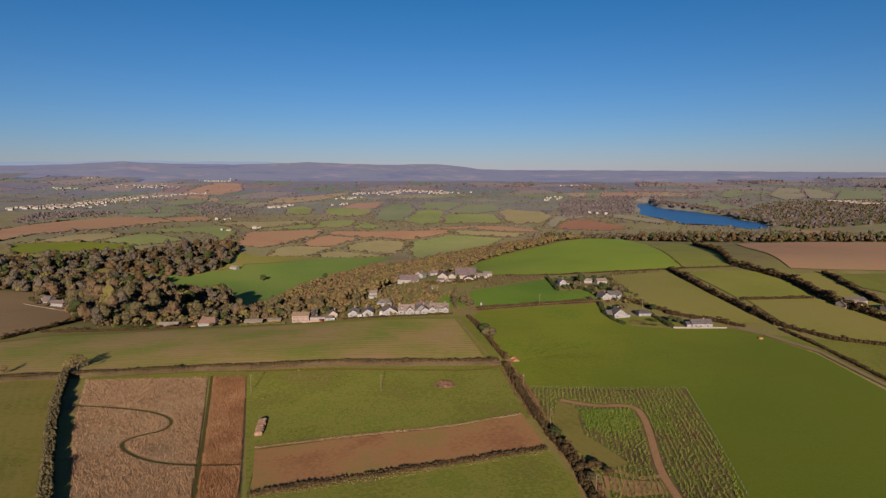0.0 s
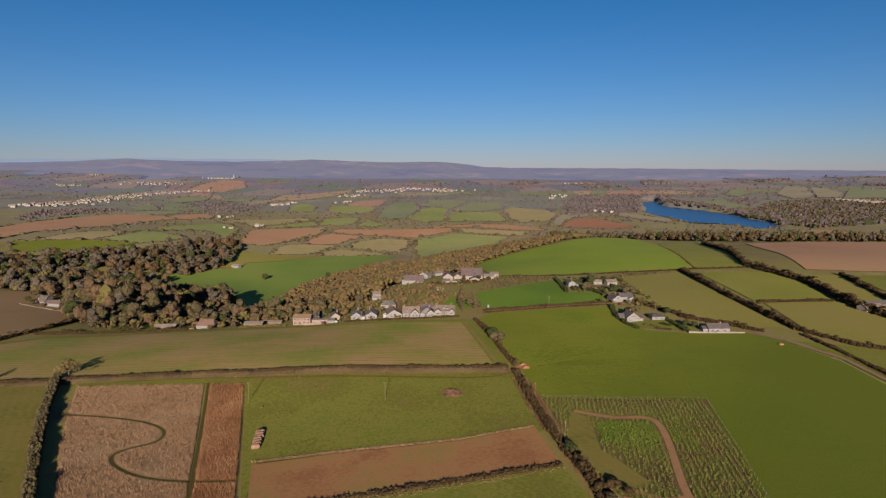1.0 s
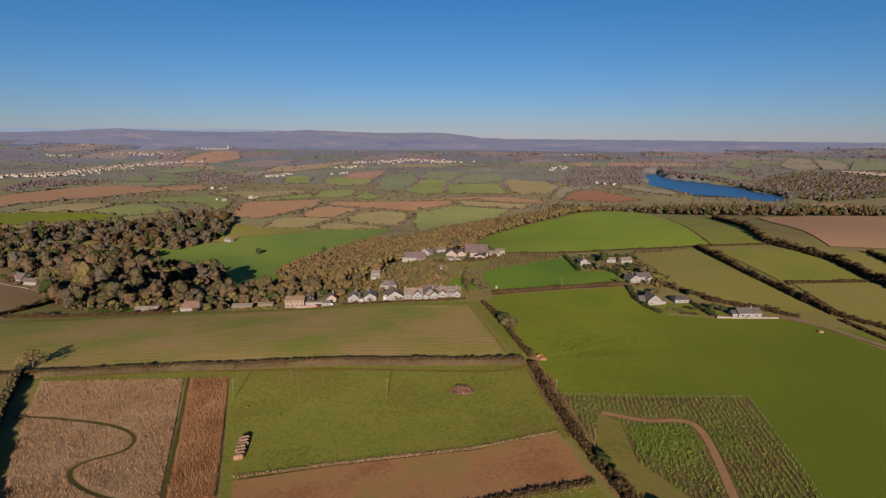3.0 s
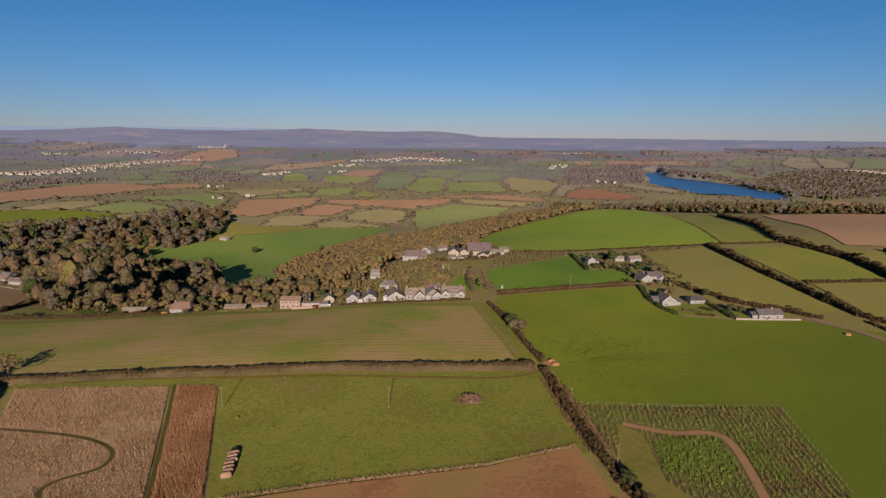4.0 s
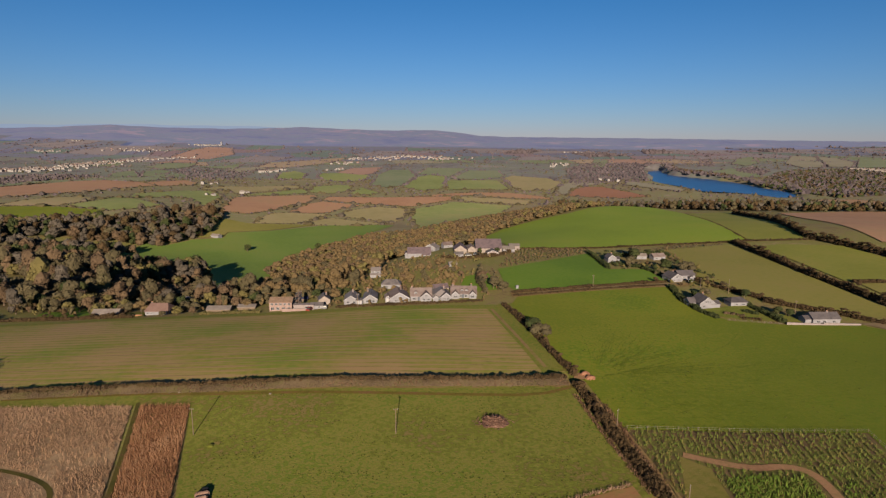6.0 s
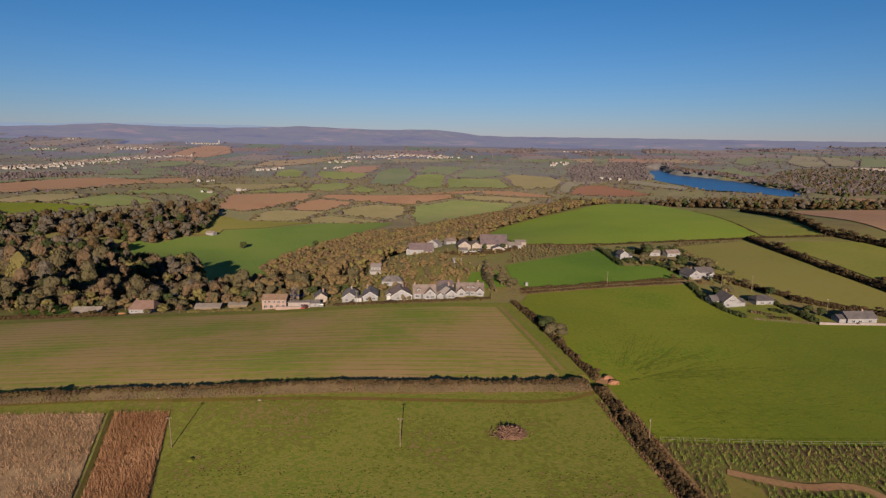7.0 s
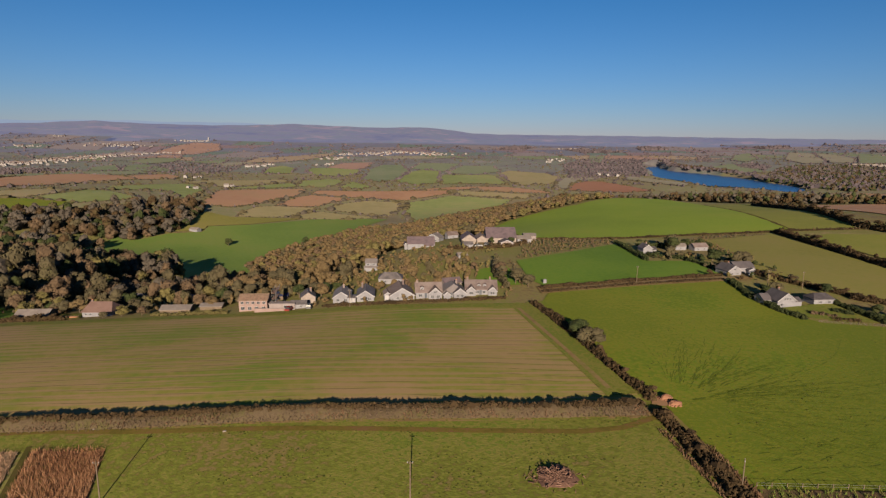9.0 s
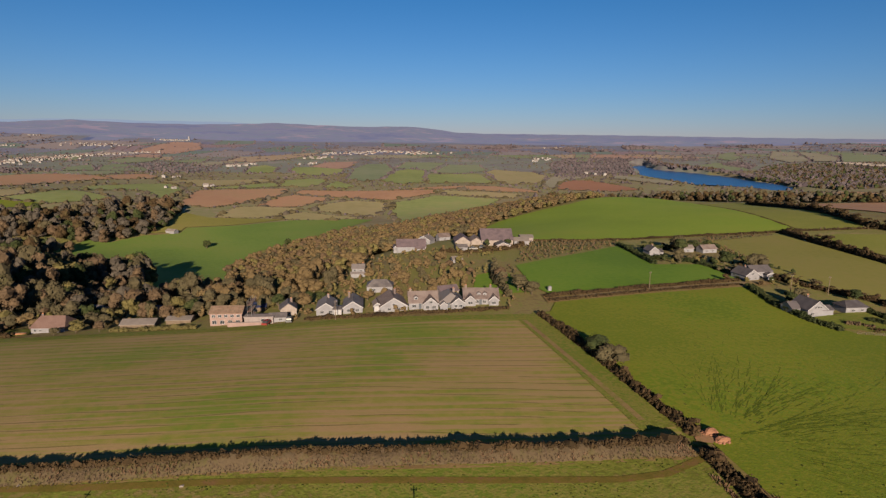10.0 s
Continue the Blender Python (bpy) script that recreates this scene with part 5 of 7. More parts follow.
hedge([(183.5, 262), (184.5, 229.4), (184.0, 188.3), (184, 60)], 1.3, 1.6, "low brown hedge along a stony track", step=1.0, seed=16)
hedge([(94, 414), (91.2, 362)], 2.2, 2.4, "dark clipped hedge beside a green field", M_EVERGREEN, step=1.0, seed=17)
hedge([(264, 669), (238, 560), (211, 449)], 0.7, 0.8, "thin low hedge line over the hill", step=1.4, seed=18)
sheet("headland", [(-330, 250), (-215, 270), (-196, 287), (-139, 294), (-69, 293.5), (-12, 292.5), (27, 291.5), (26.8, 296), (-12.4, 297), (-69.1, 298), (-139.4, 298.5), (-197, 291.5), (-216, 274.6), (-330, 255)], M_PASTURE, "green grass headland along a stubble field", 0.2)
strip("headland", [(34.6, 227), (29.6, 257), (23.9, 291)], 7.4, M_PASTURE, "green grass headland beside a hedge", 0.24, "field")
strip("cart_track", [(32.6, 230), (27.8, 257), (22.0, 290)], 1.3, M_VERGE, "worn brown wheel track inside a field hedge", 0.3)

# ---------- crops ----------
def blades(name, places, height, spread, mat, label, tufts=4, lean=0.25, seed=3, z_of=None):
    """Many upright narrow leaves in one mesh."""
    g = np.random.default_rng(seed)
    n = len(places) * tufts
    p = np.repeat(places, tufts, 0) + g.normal(scale=spread * 0.5, size=(n, 2))
    a = g.uniform(0, 6.283, n)
    h = height * g.uniform(0.55, 1.15, n)
    w = spread * g.uniform(0.25, 0.5, n)
    z = land(p[:, 0], p[:, 1]) + (z_of(p) if z_of else 0.0)
    tip = np.column_stack([p + g.normal(scale=lean * height, size=(n, 2)), z + h])
    l = np.column_stack([p[:, 0] - np.cos(a) * w, p[:, 1] - np.sin(a) * w, z])
    r = np.column_stack([p[:, 0] + np.cos(a) * w, p[:, 1] + np.sin(a) * w, z])
    v = np.stack([l, r, tip], 1).reshape(-1, 3)
    return tagged(new(name, raw_mesh(name, v, np.arange(3 * n).reshape(-1, 3), [mat])), label, "crop", kind="stuff")


p = fill(TAN, 0.36, 0.5, 31)
p = p[(off_line(p[:, 0], p[:, 1], TAN_PATH) > 1.0) & (p[:, 1] > 95)]
thin = np.exp(-(off_line(p[:, 0], p[:, 1], [(-112.3, 170.6), (-99.4, 176.8), (-86.2, 180.8), (-75.3, 186.5)]) / 1.6) ** 2)
for bx, by, br in ((-75.0, 151.8, 5.0), (-87.5, 183.6, 4.0), (-95.3, 158.7, 6.0)):
    thin = np.maximum(thin, np.exp(-(((p[:, 0] - bx) / br) ** 2 + ((p[:, 1] - by) / br * 0.6) ** 2)))
p = p[np.random.default_rng(3).random(len(p)) > 0.8 * thin]
clumps = np.sin(p[:, 0] * 1.1 + 2.2 * np.sin(p[:, 1] * 0.53)) * np.sin(p[:, 1] * 0.9 + 2.0 * np.sin(p[:, 0] * 0.41))
p = p[np.random.default_rng(5).random(len(p)) < 0.7 + 0.45 * clumps]
blades("dead_grass", p, 1.05, 0.15, M_DEAD, "tall dead tan grass standing thick", 3)
p = fill(RUST, 0.42, 0.4, 32)
p = p[(off_line(p[:, 0], p[:, 1], TAN_PATH) > 0.9) & (p[:, 1] > 95)]
blades("russet_crop", p, 1.2, 0.18, M_RUST, "withered russet crop stalks in rows", 4)
rows_p = []
for k in range(40):
    x0 = 44 + k * 1.5
    for y in np.arange(90, 194, 0.75):
        rows_p.append((x0 + (y - 190) * 0.17 + rng.normal(0, 0.24), y + rng.uniform(-0.3, 0.3)))
p = np.array(rows_p)
p = p[inside(p[:, 0], p[:, 1], CROP)]
p = p[(off_line(p[:, 0], p[:, 1], CROP_PATH) > 1.7) & (off_line(p[:, 0], p[:, 1], [(55, 184), (62, 150), (56, 128)]) > 0.7) & ~inside(p[:, 0], p[:, 1], FALLOW)]
blades("fodder_crop", p, 0.95, 0.27, M_MAIZE, "half-withered green and brown fodder crop in rows", 8, 0.3)
p = fill(FALLOW, 0.8, 0.5, 30)
blades("dry_grass", p, 0.32, 0.22, M_STRAW, "thin dry weeds on a fallow corner", 3, 0.4, 8)
p = fill(CROP_GREEN, 0.7, 0.4, 33)
p = p[np.random.default_rng(34).random(len(p)) < np.clip((p[:, 1] - 150) / 16, 0.25, 1)]
blades("leafy_crop", p, 0.9, 0.45, M_LEAFY, "lush bright green leafy crop", 5, 0.35)
p = fill([(83, 171), (87, 173), (89, 162), (86, 150), (81, 158)], 0.9, 0.5, 39)
blades("leafy_crop", p, 0.8, 0.45, M_LEAFY, "patches of green leafy crop among withered plants", 4, 0.35)
p = along([(-46.3, 152.8), (-20.9, 157.8), (15.3, 163.7), (39.7, 171.6)], 0.35)[:, :2]
blades("straw_row", p, 0.8, 0.4, M_STRAW, "row of dead straw stalks beside ploughed soil", 9, 0.5)
p = fill([(-39.9, 122.8), (-16.8, 128.8), (14.7, 136.6), (43.7, 144.4), (43.7, 146.6), (14.7, 139.2), (-16.8, 131.6), (-39.9, 125.6)], 0.6, 0.5, 34)
blades("dry_grass", p, 0.5, 0.3, M_STRAW, "band of dry grass under a hedge", 3, 0.4)
def on_bank(p):
    """Height of the field bank over the land, near its crest."""
    return 1.4 * np.clip(1.1 - off_line(p[:, 0], p[:, 1], CREST) / 3.4, 0, 1)


p = fill([(x, y + 0.3) for x, y in CREST[1:]] + [(37, 217.4), (-34, 216.4), (-83, 215.6), (-130, 212.6), (-170, 208.6)], 0.5, 0.5, 35)
blades("dry_grass", p, 0.34, 0.14, M_BANK_GRASS, "short dry brown grass on a field bank", 5, 0.3, 5, on_bank)
p = along([(x, y - 0.4) for x, y in CREST[1:]], 0.4)[:, :2]
blades("dry_grass", p, 0.75, 0.16, M_BANK_GRASS, "dead stems along the top of a bank", 4, 0.22, 6, on_bank)
p = fill([(x, y - 0.6) for x, y in CREST[3:]] + [(x, y - 2.6) for x, y in CREST[:2:-1]], 0.8, 0.5, 36)
p = p[np.sin(p[:, 0] * 0.35 + 2 * np.sin(p[:, 0] * 0.08)) > 0.1]
blades("bramble", p, 0.5, 0.3, M_BRACKEN, "red-brown brambles in patches on a field bank", 5, 0.4, 7, on_bank)
p = np.concatenate([along([(44, 206), (46.5, 168)], 0.4), along([(37.3, 212), (39.8, 190), (42.8, 168)], 0.4), along([(53, 140), (53.6, 128), (53, 100)], 0.4)])[:, :2]
blades("bramble", p, 0.8, 0.6, M_BRACKEN, "red-brown brambles along a hedge bank", 8, 0.5, 6)
def tussocks(poly, step, size, label, seed, clear=()):
    """Low tufts of coarse grass over a pasture."""
    g = np.random.default_rng(seed)
    q = fill(poly, step, 0.5, seed, clear)
    patch = np.sin(q[:, 0] * 0.19 + 2 * np.sin(q[:, 1] * 0.07)) * np.sin(q[:, 1] * 0.23 + 1.5 * np.sin(q[:, 0] * 0.05)) + 0.6 * np.sin(q[:, 0] * 0.05 + q[:, 1] * 0.9)
    q = q[g.random(len(q)) < 0.05 + 0.55 * np.clip(patch, 0, 1)]
    pieces = []
    for (x, y), gz0 in zip(q, land(q[:, 0], q[:, 1])):
        r = size * g.uniform(0.4, 1.4)
        v, f = TUFT[g.integers(len(TUFT))]
        pieces.append((v * (r, r, r * 0.45) + (x, y, gz0 + 0.22), f))
    v, f = join(pieces)
    tagged(new("grass_tussocks", raw_mesh("grass_tussocks", v, f, [M_TUSSOCK])), label, "grass", kind="stuff")


TUFT = [clump(ICO1, (1, 1, 1), 70 + k, 0.45) for k in range(6)]
tussocks([(-62, 216), (37, 220), (40, 194), (43, 169), (15, 165), (-21, 159), (-44, 154), (-60, 190)], 0.68, 0.18, "scattered coarse tussocks on pasture", 36)
tussocks([(46, 196), (100, 194), (150, 200), (150, 262), (110, 272), (60, 285), (40, 260), (45, 215)], 1.9, 0.24, "scattered coarse tussocks on sown grass", 37)
tussocks([(-170, 95), (-96, 110), (-124, 170), (-146, 210), (-215, 196)], 2.0, 0.24, "scattered coarse tussocks on worn pasture", 38)


def ruts():
    """Broken ruts in the grass, fanning out from a gateway."""
    g = np.random.default_rng(44)
    verts, faces = [], []

    def run(x, y, a, bend, start, length, width, gaps):
        on, left = True, g.uniform(1, 5)
        for s in range(int(length / 0.7)):
            a += bend * 0.7 + g.normal(0, 0.03)
            nx, ny = x + 0.7 * math.cos(a), y + 0.7 * math.sin(a)
            left -= 0.7
            if left < 0:
                on = not on
                left = g.uniform(1.0, 4) if on else g.uniform(0.5, gaps)
            if on and s * 0.7 > start and 45 < nx < 168 and ny < 285 and not inside(nx, ny, CROP):
                w = width * g.uniform(0.6, 1.3)
                ox, oy = -math.sin(a) * w, math.cos(a) * w
                n = len(verts)
                verts.extend([(x - ox, y - oy), (x + ox, y + oy), (nx + ox, ny + oy), (nx - ox, ny - oy)])
                faces.append((n, n + 3, n + 2, n + 1))
            x, y = nx, ny

    for k in range(130):
        deg = -44 + 0.86 * k + g.uniform(-0.7, 0.7)
        dense = 20 < deg < 66
        run(44.0 + g.uniform(-0.6, 0.6), 222.5 + g.uniform(-0.6, 0.6), radians(deg), g.uniform(-0.007, 0.0015), g.uniform(10, 17), g.uniform(34, 48) if dense else g.uniform(40, 85), 0.09 if dense else 0.07, 3.5 if dense else 9)
    for k in range(5):
        run(46, 223.5, radians(18 + 1.2 * k), -0.0015, 3, 75, 0.12, 2.5)
    for k in range(9):
        run(46, 206 - 1.6 * k, radians(4 + k), 0.002 * math.sin(k), 1, 100, 0.09, 9)
    v = np.array(verts)
    v = np.column_stack([v, land(v[:, 0], v[:, 1]) + 0.3])
    tagged(new("grass_ruts", raw_mesh("grass_ruts", v, faces, [M_RUT])), "broken ruts in grass fanning from a gateway", "ruts", kind="stuff")


ruts()
# ---------- trees ----------
def tree(label, x, y, r, h, mat, seed, name="tree", bare=False):
    """A tree: tapered trunk with limbs under a ragged crown."""
    root = new(name)
    root.location = (x, y, float(land(x, y)))
    tagged(root, label, "tree")
    g = random.Random(seed)
    bm = bmesh.new()
    t = h * 0.45
    bar(bm, (0, 0, -0.4), (0, 0, t), h * 0.035, h * 0.022, 8)
    for k in range(6 if not bare else 34):
        a, e = g.uniform(0, 6.28), g.uniform(0.5, 1.0)
        s = (0, 0, t * e)
        q = (math.cos(a) * r * 0.6, math.sin(a) * r * 0.6, t * e + h * g.uniform(0.15, 0.4))
        bar(bm, s, q, h * 0.014, h * 0.005, 5)
    part("trunk", bm, M_BARK, root)
    v, f = CROWN_NEAR[seed % len(CROWN_NEAR)]
    top = v[:, 2].max()
    w = v * (r, r, (h * 0.85) / top) + (0, 0, h * 0.15)
    if bare:
        keep = (np.arange(len(f)) % 80 >= 20) & (np.random.default_rng(seed).random(len(f)) < 0.34)
        f = f[keep]
    ob = new("crown", raw_mesh("crown", w, f, [mat]))
    ob.parent = root
    return root


for k, (x, y, r, h, mat, label) in enumerate((
        (34.2, 262, 4.4, 7.0, M_EVERGREEN, "dark round bush standing in a field hedge"),
        (35.8, 257, 4.2, 6.5, M_WOOD_OLIVE, "brown thorn tree leaning in a field hedge"),
        (47.3, 155, 2.8, 3.8, M_EVERGREEN, "dark round bramble bush in a hedge"),
        (26, 322, 4.0, 7.5, M_WOOD_OLIVE, "brown roadside tree by a lane"),
        (30, 318, 3.4, 6.0, M_WOOD_OLIVE, "small brown roadside tree"),
        (22, 335, 3.6, 7.0, M_WOOD_RUST, "brown tree by a garden field"),
        (128, 352, 4.6, 8.0, M_WOOD_OLIVE, "round olive tree beside a cottage"),
        (121, 362, 4.2, 7.0, M_EVERGREEN, "dark garden tree beside a cottage"),
        (112, 385, 4.4, 9.0, M_EVERGREEN, "dark pine behind cottages"),
        (116, 395, 4.8, 9.5, M_WOOD_OLIVE, "tall olive tree behind cottages"),
        (106, 372, 3.6, 6.5, M_WOOD_OLIVE, "small garden tree beside a drive"),
        (118, 310, 2.8, 4.5, M_WOOD_OLIVE, "garden shrub tree beside a house"),
        (112, 306, 2.6, 4.5, M_EVERGREEN, "dark garden shrub beside a house"),
        (134, 306, 3.0, 5.0, M_EVERGREEN, "dark garden conifer beside a bungalow"),
        (-203, 694, 5.0, 11.0, M_EVERGREEN, "lone dark tree in a valley meadow"),
        (-125, 690, 5.0, 11.5, M_EVERGREEN, "lone dark tree in a valley meadow"),
        (-58, 325, 3.5, 6.5, M_WOOD_OLIVE, "garden tree behind a house"),
        (-46, 318, 3.2, 6.0, M_WOOD_GOLD, "golden garden tree between houses"),
        (-45, 321, 3.8, 7.5, M_EVERGREEN, "dark garden conifer behind a cottage"),
        (-41, 323, 3.4, 6.5, M_EVERGREEN, "dark garden conifer behind a bungalow"),
        (-54, 318, 3.2, 6.5, M_EVERGREEN, "dark garden tree behind a building site"),
        (-25.5, 321, 2.8, 5.0, M_EVERGREEN, "dark garden shrub behind houses"),
        (-111, 303.5, 3.0, 4.6, M_WOOD_LIME, "yellow-green garden tree before a bungalow"),
        (-104, 303, 2.6, 4.0, M_WOOD_RUST, "russet garden shrub beside a barn"),
        (-168, 338, 5.0, 9.0, M_WOOD_LIME, "yellow-green garden tree over a lawn"),
        (-158, 336, 5.0, 8.0, M_WOOD_LIME, "yellow-green garden tree over a lawn"),
        (-176, 332, 4.0, 7.0, M_WOOD_GOLD, "golden garden tree over a lawn"),
        (-111, 312, 3.4, 5.5, M_WOOD_OLIVE, "garden tree hiding part of a bungalow"),
        (-106, 310, 3.0, 5.0, M_WOOD_OLIVE, "garden tree hiding part of a bungalow"),
        (-116, 301, 2.0, 3.0, M_WOOD_OLIVE, "low garden shrub before a bungalow"),
        (-131, 314, 4.0, 6.5, M_WOOD_GOLD, "brown garden tree beside a bungalow"),
        (-138, 316, 4.0, 6.5, M_WOOD_OLIVE, "brown garden tree in a large garden"),
        (-84, 312, 3.2, 5.0, M_WOOD_GOLD, "golden shrub beside a barn"),
        (-80, 318, 3.6, 6.0, M_WOOD_OLIVE, "garden tree beside a building site"),
        (-25, 319, 2.6, 4.5, M_WOOD_GOLD, "golden shrub behind houses"),
        (-3, 330, 3.6, 6.5, M_WOOD_GOLD, "golden garden tree behind houses"),
        (7, 340, 3.6, 7.0, M_WOOD_GOLD, "golden garden tree behind houses"),
        (-14, 345, 4.0, 7.0, M_WOOD_GOLD, "golden garden tree behind houses"),
        (-8, 362, 4.6, 8.0, M_WOOD_GOLD, "spreading golden tree below farm buildings"),
        (2, 372, 4.6, 8.5, M_WOOD_GOLD, "spreading golden tree below farm buildings"),
        (-18, 370, 4.2, 8.0, M_WOOD_GOLD, "spreading golden tree above houses"),
        (8, 355, 3.4, 6.0, M_WOOD_OLIVE, "small brown tree above a garden"),
        (-27, 355, 3.8, 7.0, M_WOOD_GOLD, "golden tree beside a white cottage"),
        (138, 280, 2.6, 4.2, M_EVERGREEN, "dark garden bush beside a bungalow"),
        (135.5, 283, 2.4, 4.6, M_EVERGREEN, "dark garden bush beside a bungalow"),
        (51, 134, 2.6, 3.0, M_HEDGE, "thorny thicket beside bare earth"),
        (55, 136, 2.4, 2.6, M_HEDGE, "thorny thicket beside bare earth"),
        (52, 128, 2.6, 3.0, M_WOOD_OLIVE, "thorny thicket at a crop corner"),
        (57.5, 132, 2.2, 2.4, M_HEDGE, "low thorny thicket at a crop corner"),
        (37, 408, 2.4, 5.0, M_EVERGREEN, "dark conifer between farm sheds"),
        (26.5, 405, 1.8, 5.0, M_EVERGREEN, "dark conifer between farm sheds"))):
    low = 0.62 if y > 320 and x < 15 and y < 400 and x > -60 else 0.85
    tree(label, x, y, r * low, h * low, mat, k + 1)
tree("bare spreading tree at a hedge corner", -143, 222, 5.0, 7.5, M_WOOD_GOLD, 77, bare=True)
tree("bare thorn tree in a long hedge", -172, 219, 2.2, 4.0, M_WOOD_GOLD, 78, bare=True)


# ---------- buildings ----------
def prism(bm, x0, x1, y0, y1, z0, z1, rise, along_y=True):
    """A block with a gable top; its ridge runs along y or x."""
    if along_y:
        a = [(x0, z0), (x1, z0), (x1, z1), ((x0 + x1) / 2, z1 + rise), (x0, z1)]
        f = [bm.verts.new((x, y0, z)) for x, z in a]
        b = [bm.verts.new((x, y1, z)) for x, z in a]
    else:
        a = [(y0, z0), (y1, z0), (y1, z1), ((y0 + y1) / 2, z1 + rise), (y0, z1)]
        f = [bm.verts.new((x0, y, z)) for y, z in a]
        b = [bm.verts.new((x1, y, z)) for y, z in a]
    bm.faces.new(f)
    bm.faces.new(b[::-1])
    for k in range(5):
        bm.faces.new((f[k], f[(k + 1) % 5], b[(k + 1) % 5], b[k]))
    bmesh.ops.recalc_face_normals(bm, faces=bm.faces)


def roof_mesh(x0, x1, y0, y1, z1, rise, along_y=True, over=0.35, thick=0.18, hip=0.0):
    """Two sloping slabs with an overhang; hip: how far the ridge ends stand in."""
    bm = bmesh.new()
    if not along_y:
        x0, x1, y0, y1 = y0, y1, x0, x1
    mid, half = (x0 + x1) / 2, (x1 - x0) / 2
    s = rise / half
    e = half + over
    ya, yb = y0 - over, y1 + over
    ring = [(mid - e, ya, z1 - s * over), (mid + e, ya, z1 - s * over), (mid + e, yb, z1 - s * over), (mid - e, yb, z1 - s * over)]
    ridge = [(mid, ya + hip, z1 + rise), (mid, yb - hip, z1 + rise)]

    def shell(dz):
        vs = [bm.verts.new((x, y, z + dz) if along_y else (y, x, z + dz)) for x, y, z in ring + ridge]
        return vs, [(0, 4, 5, 3), (1, 2, 5, 4), (0, 1, 4), (2, 3, 5)]

    lo, fs = shell(0.02)
    hi, _ = shell(0.02 + thick)
    for f in fs[:2] + (fs[2:] if hip else []):
        bm.faces.new([hi[k] for k in f])
        bm.faces.new([lo[k] for k in f][::-1])
    for a, b in ((0, 3), (1, 2)) + (((0, 1), (2, 3)) if hip else ((0, 4), (4, 1), (2, 5), (5, 3))):
        bm.faces.new((lo[a], lo[b], hi[b], hi[a]))
    bmesh.ops.recalc_face_normals(bm, faces=bm.faces)
    return bm


def window(parent, x, y, z, w, h, face="s", name="window"):
    """A framed window with a pane, a little proud of the wall it looks out of."""
    rot = {"s": 0, "e": 90, "n": 180, "w": 270}[face]
    fr = bmesh.new()
    t = 0.08
    for a in ((-w / 2, w / 2, -h / 2, -h / 2 + t), (-w / 2, w / 2, h / 2 - t, h / 2), (-w / 2, -w / 2 + t, -h / 2 + t, h / 2 - t), (w / 2 - t, w / 2, -h / 2 + t, h / 2 - t)) + (((-t / 2, t / 2, -h / 2 + t, h / 2 - t),) if w > 0.9 else ()):
        box(fr, a[0], a[1], -0.08, 0.05, a[2], a[3])
    bmesh.ops.rotate(fr, verts=fr.verts, matrix=Matrix.Rotation(radians(rot), 3, "Z"))
    bmesh.ops.translate(fr, verts=fr.verts, vec=(x, y, z))
    f = part(name, fr, M_FRAME, parent, "white framed window")
    pb = bmesh.new()
    box(pb, -w / 2 + t, w / 2 - t, -0.04, 0.03, -h / 2 + t, h / 2 - t)
    bmesh.ops.rotate(pb, verts=pb.verts, matrix=Matrix.Rotation(radians(rot), 3, "Z"))
    bmesh.ops.translate(pb, verts=pb.verts, vec=(x, y, z))
    part("pane", pb, M_GLASS, f)
    return f


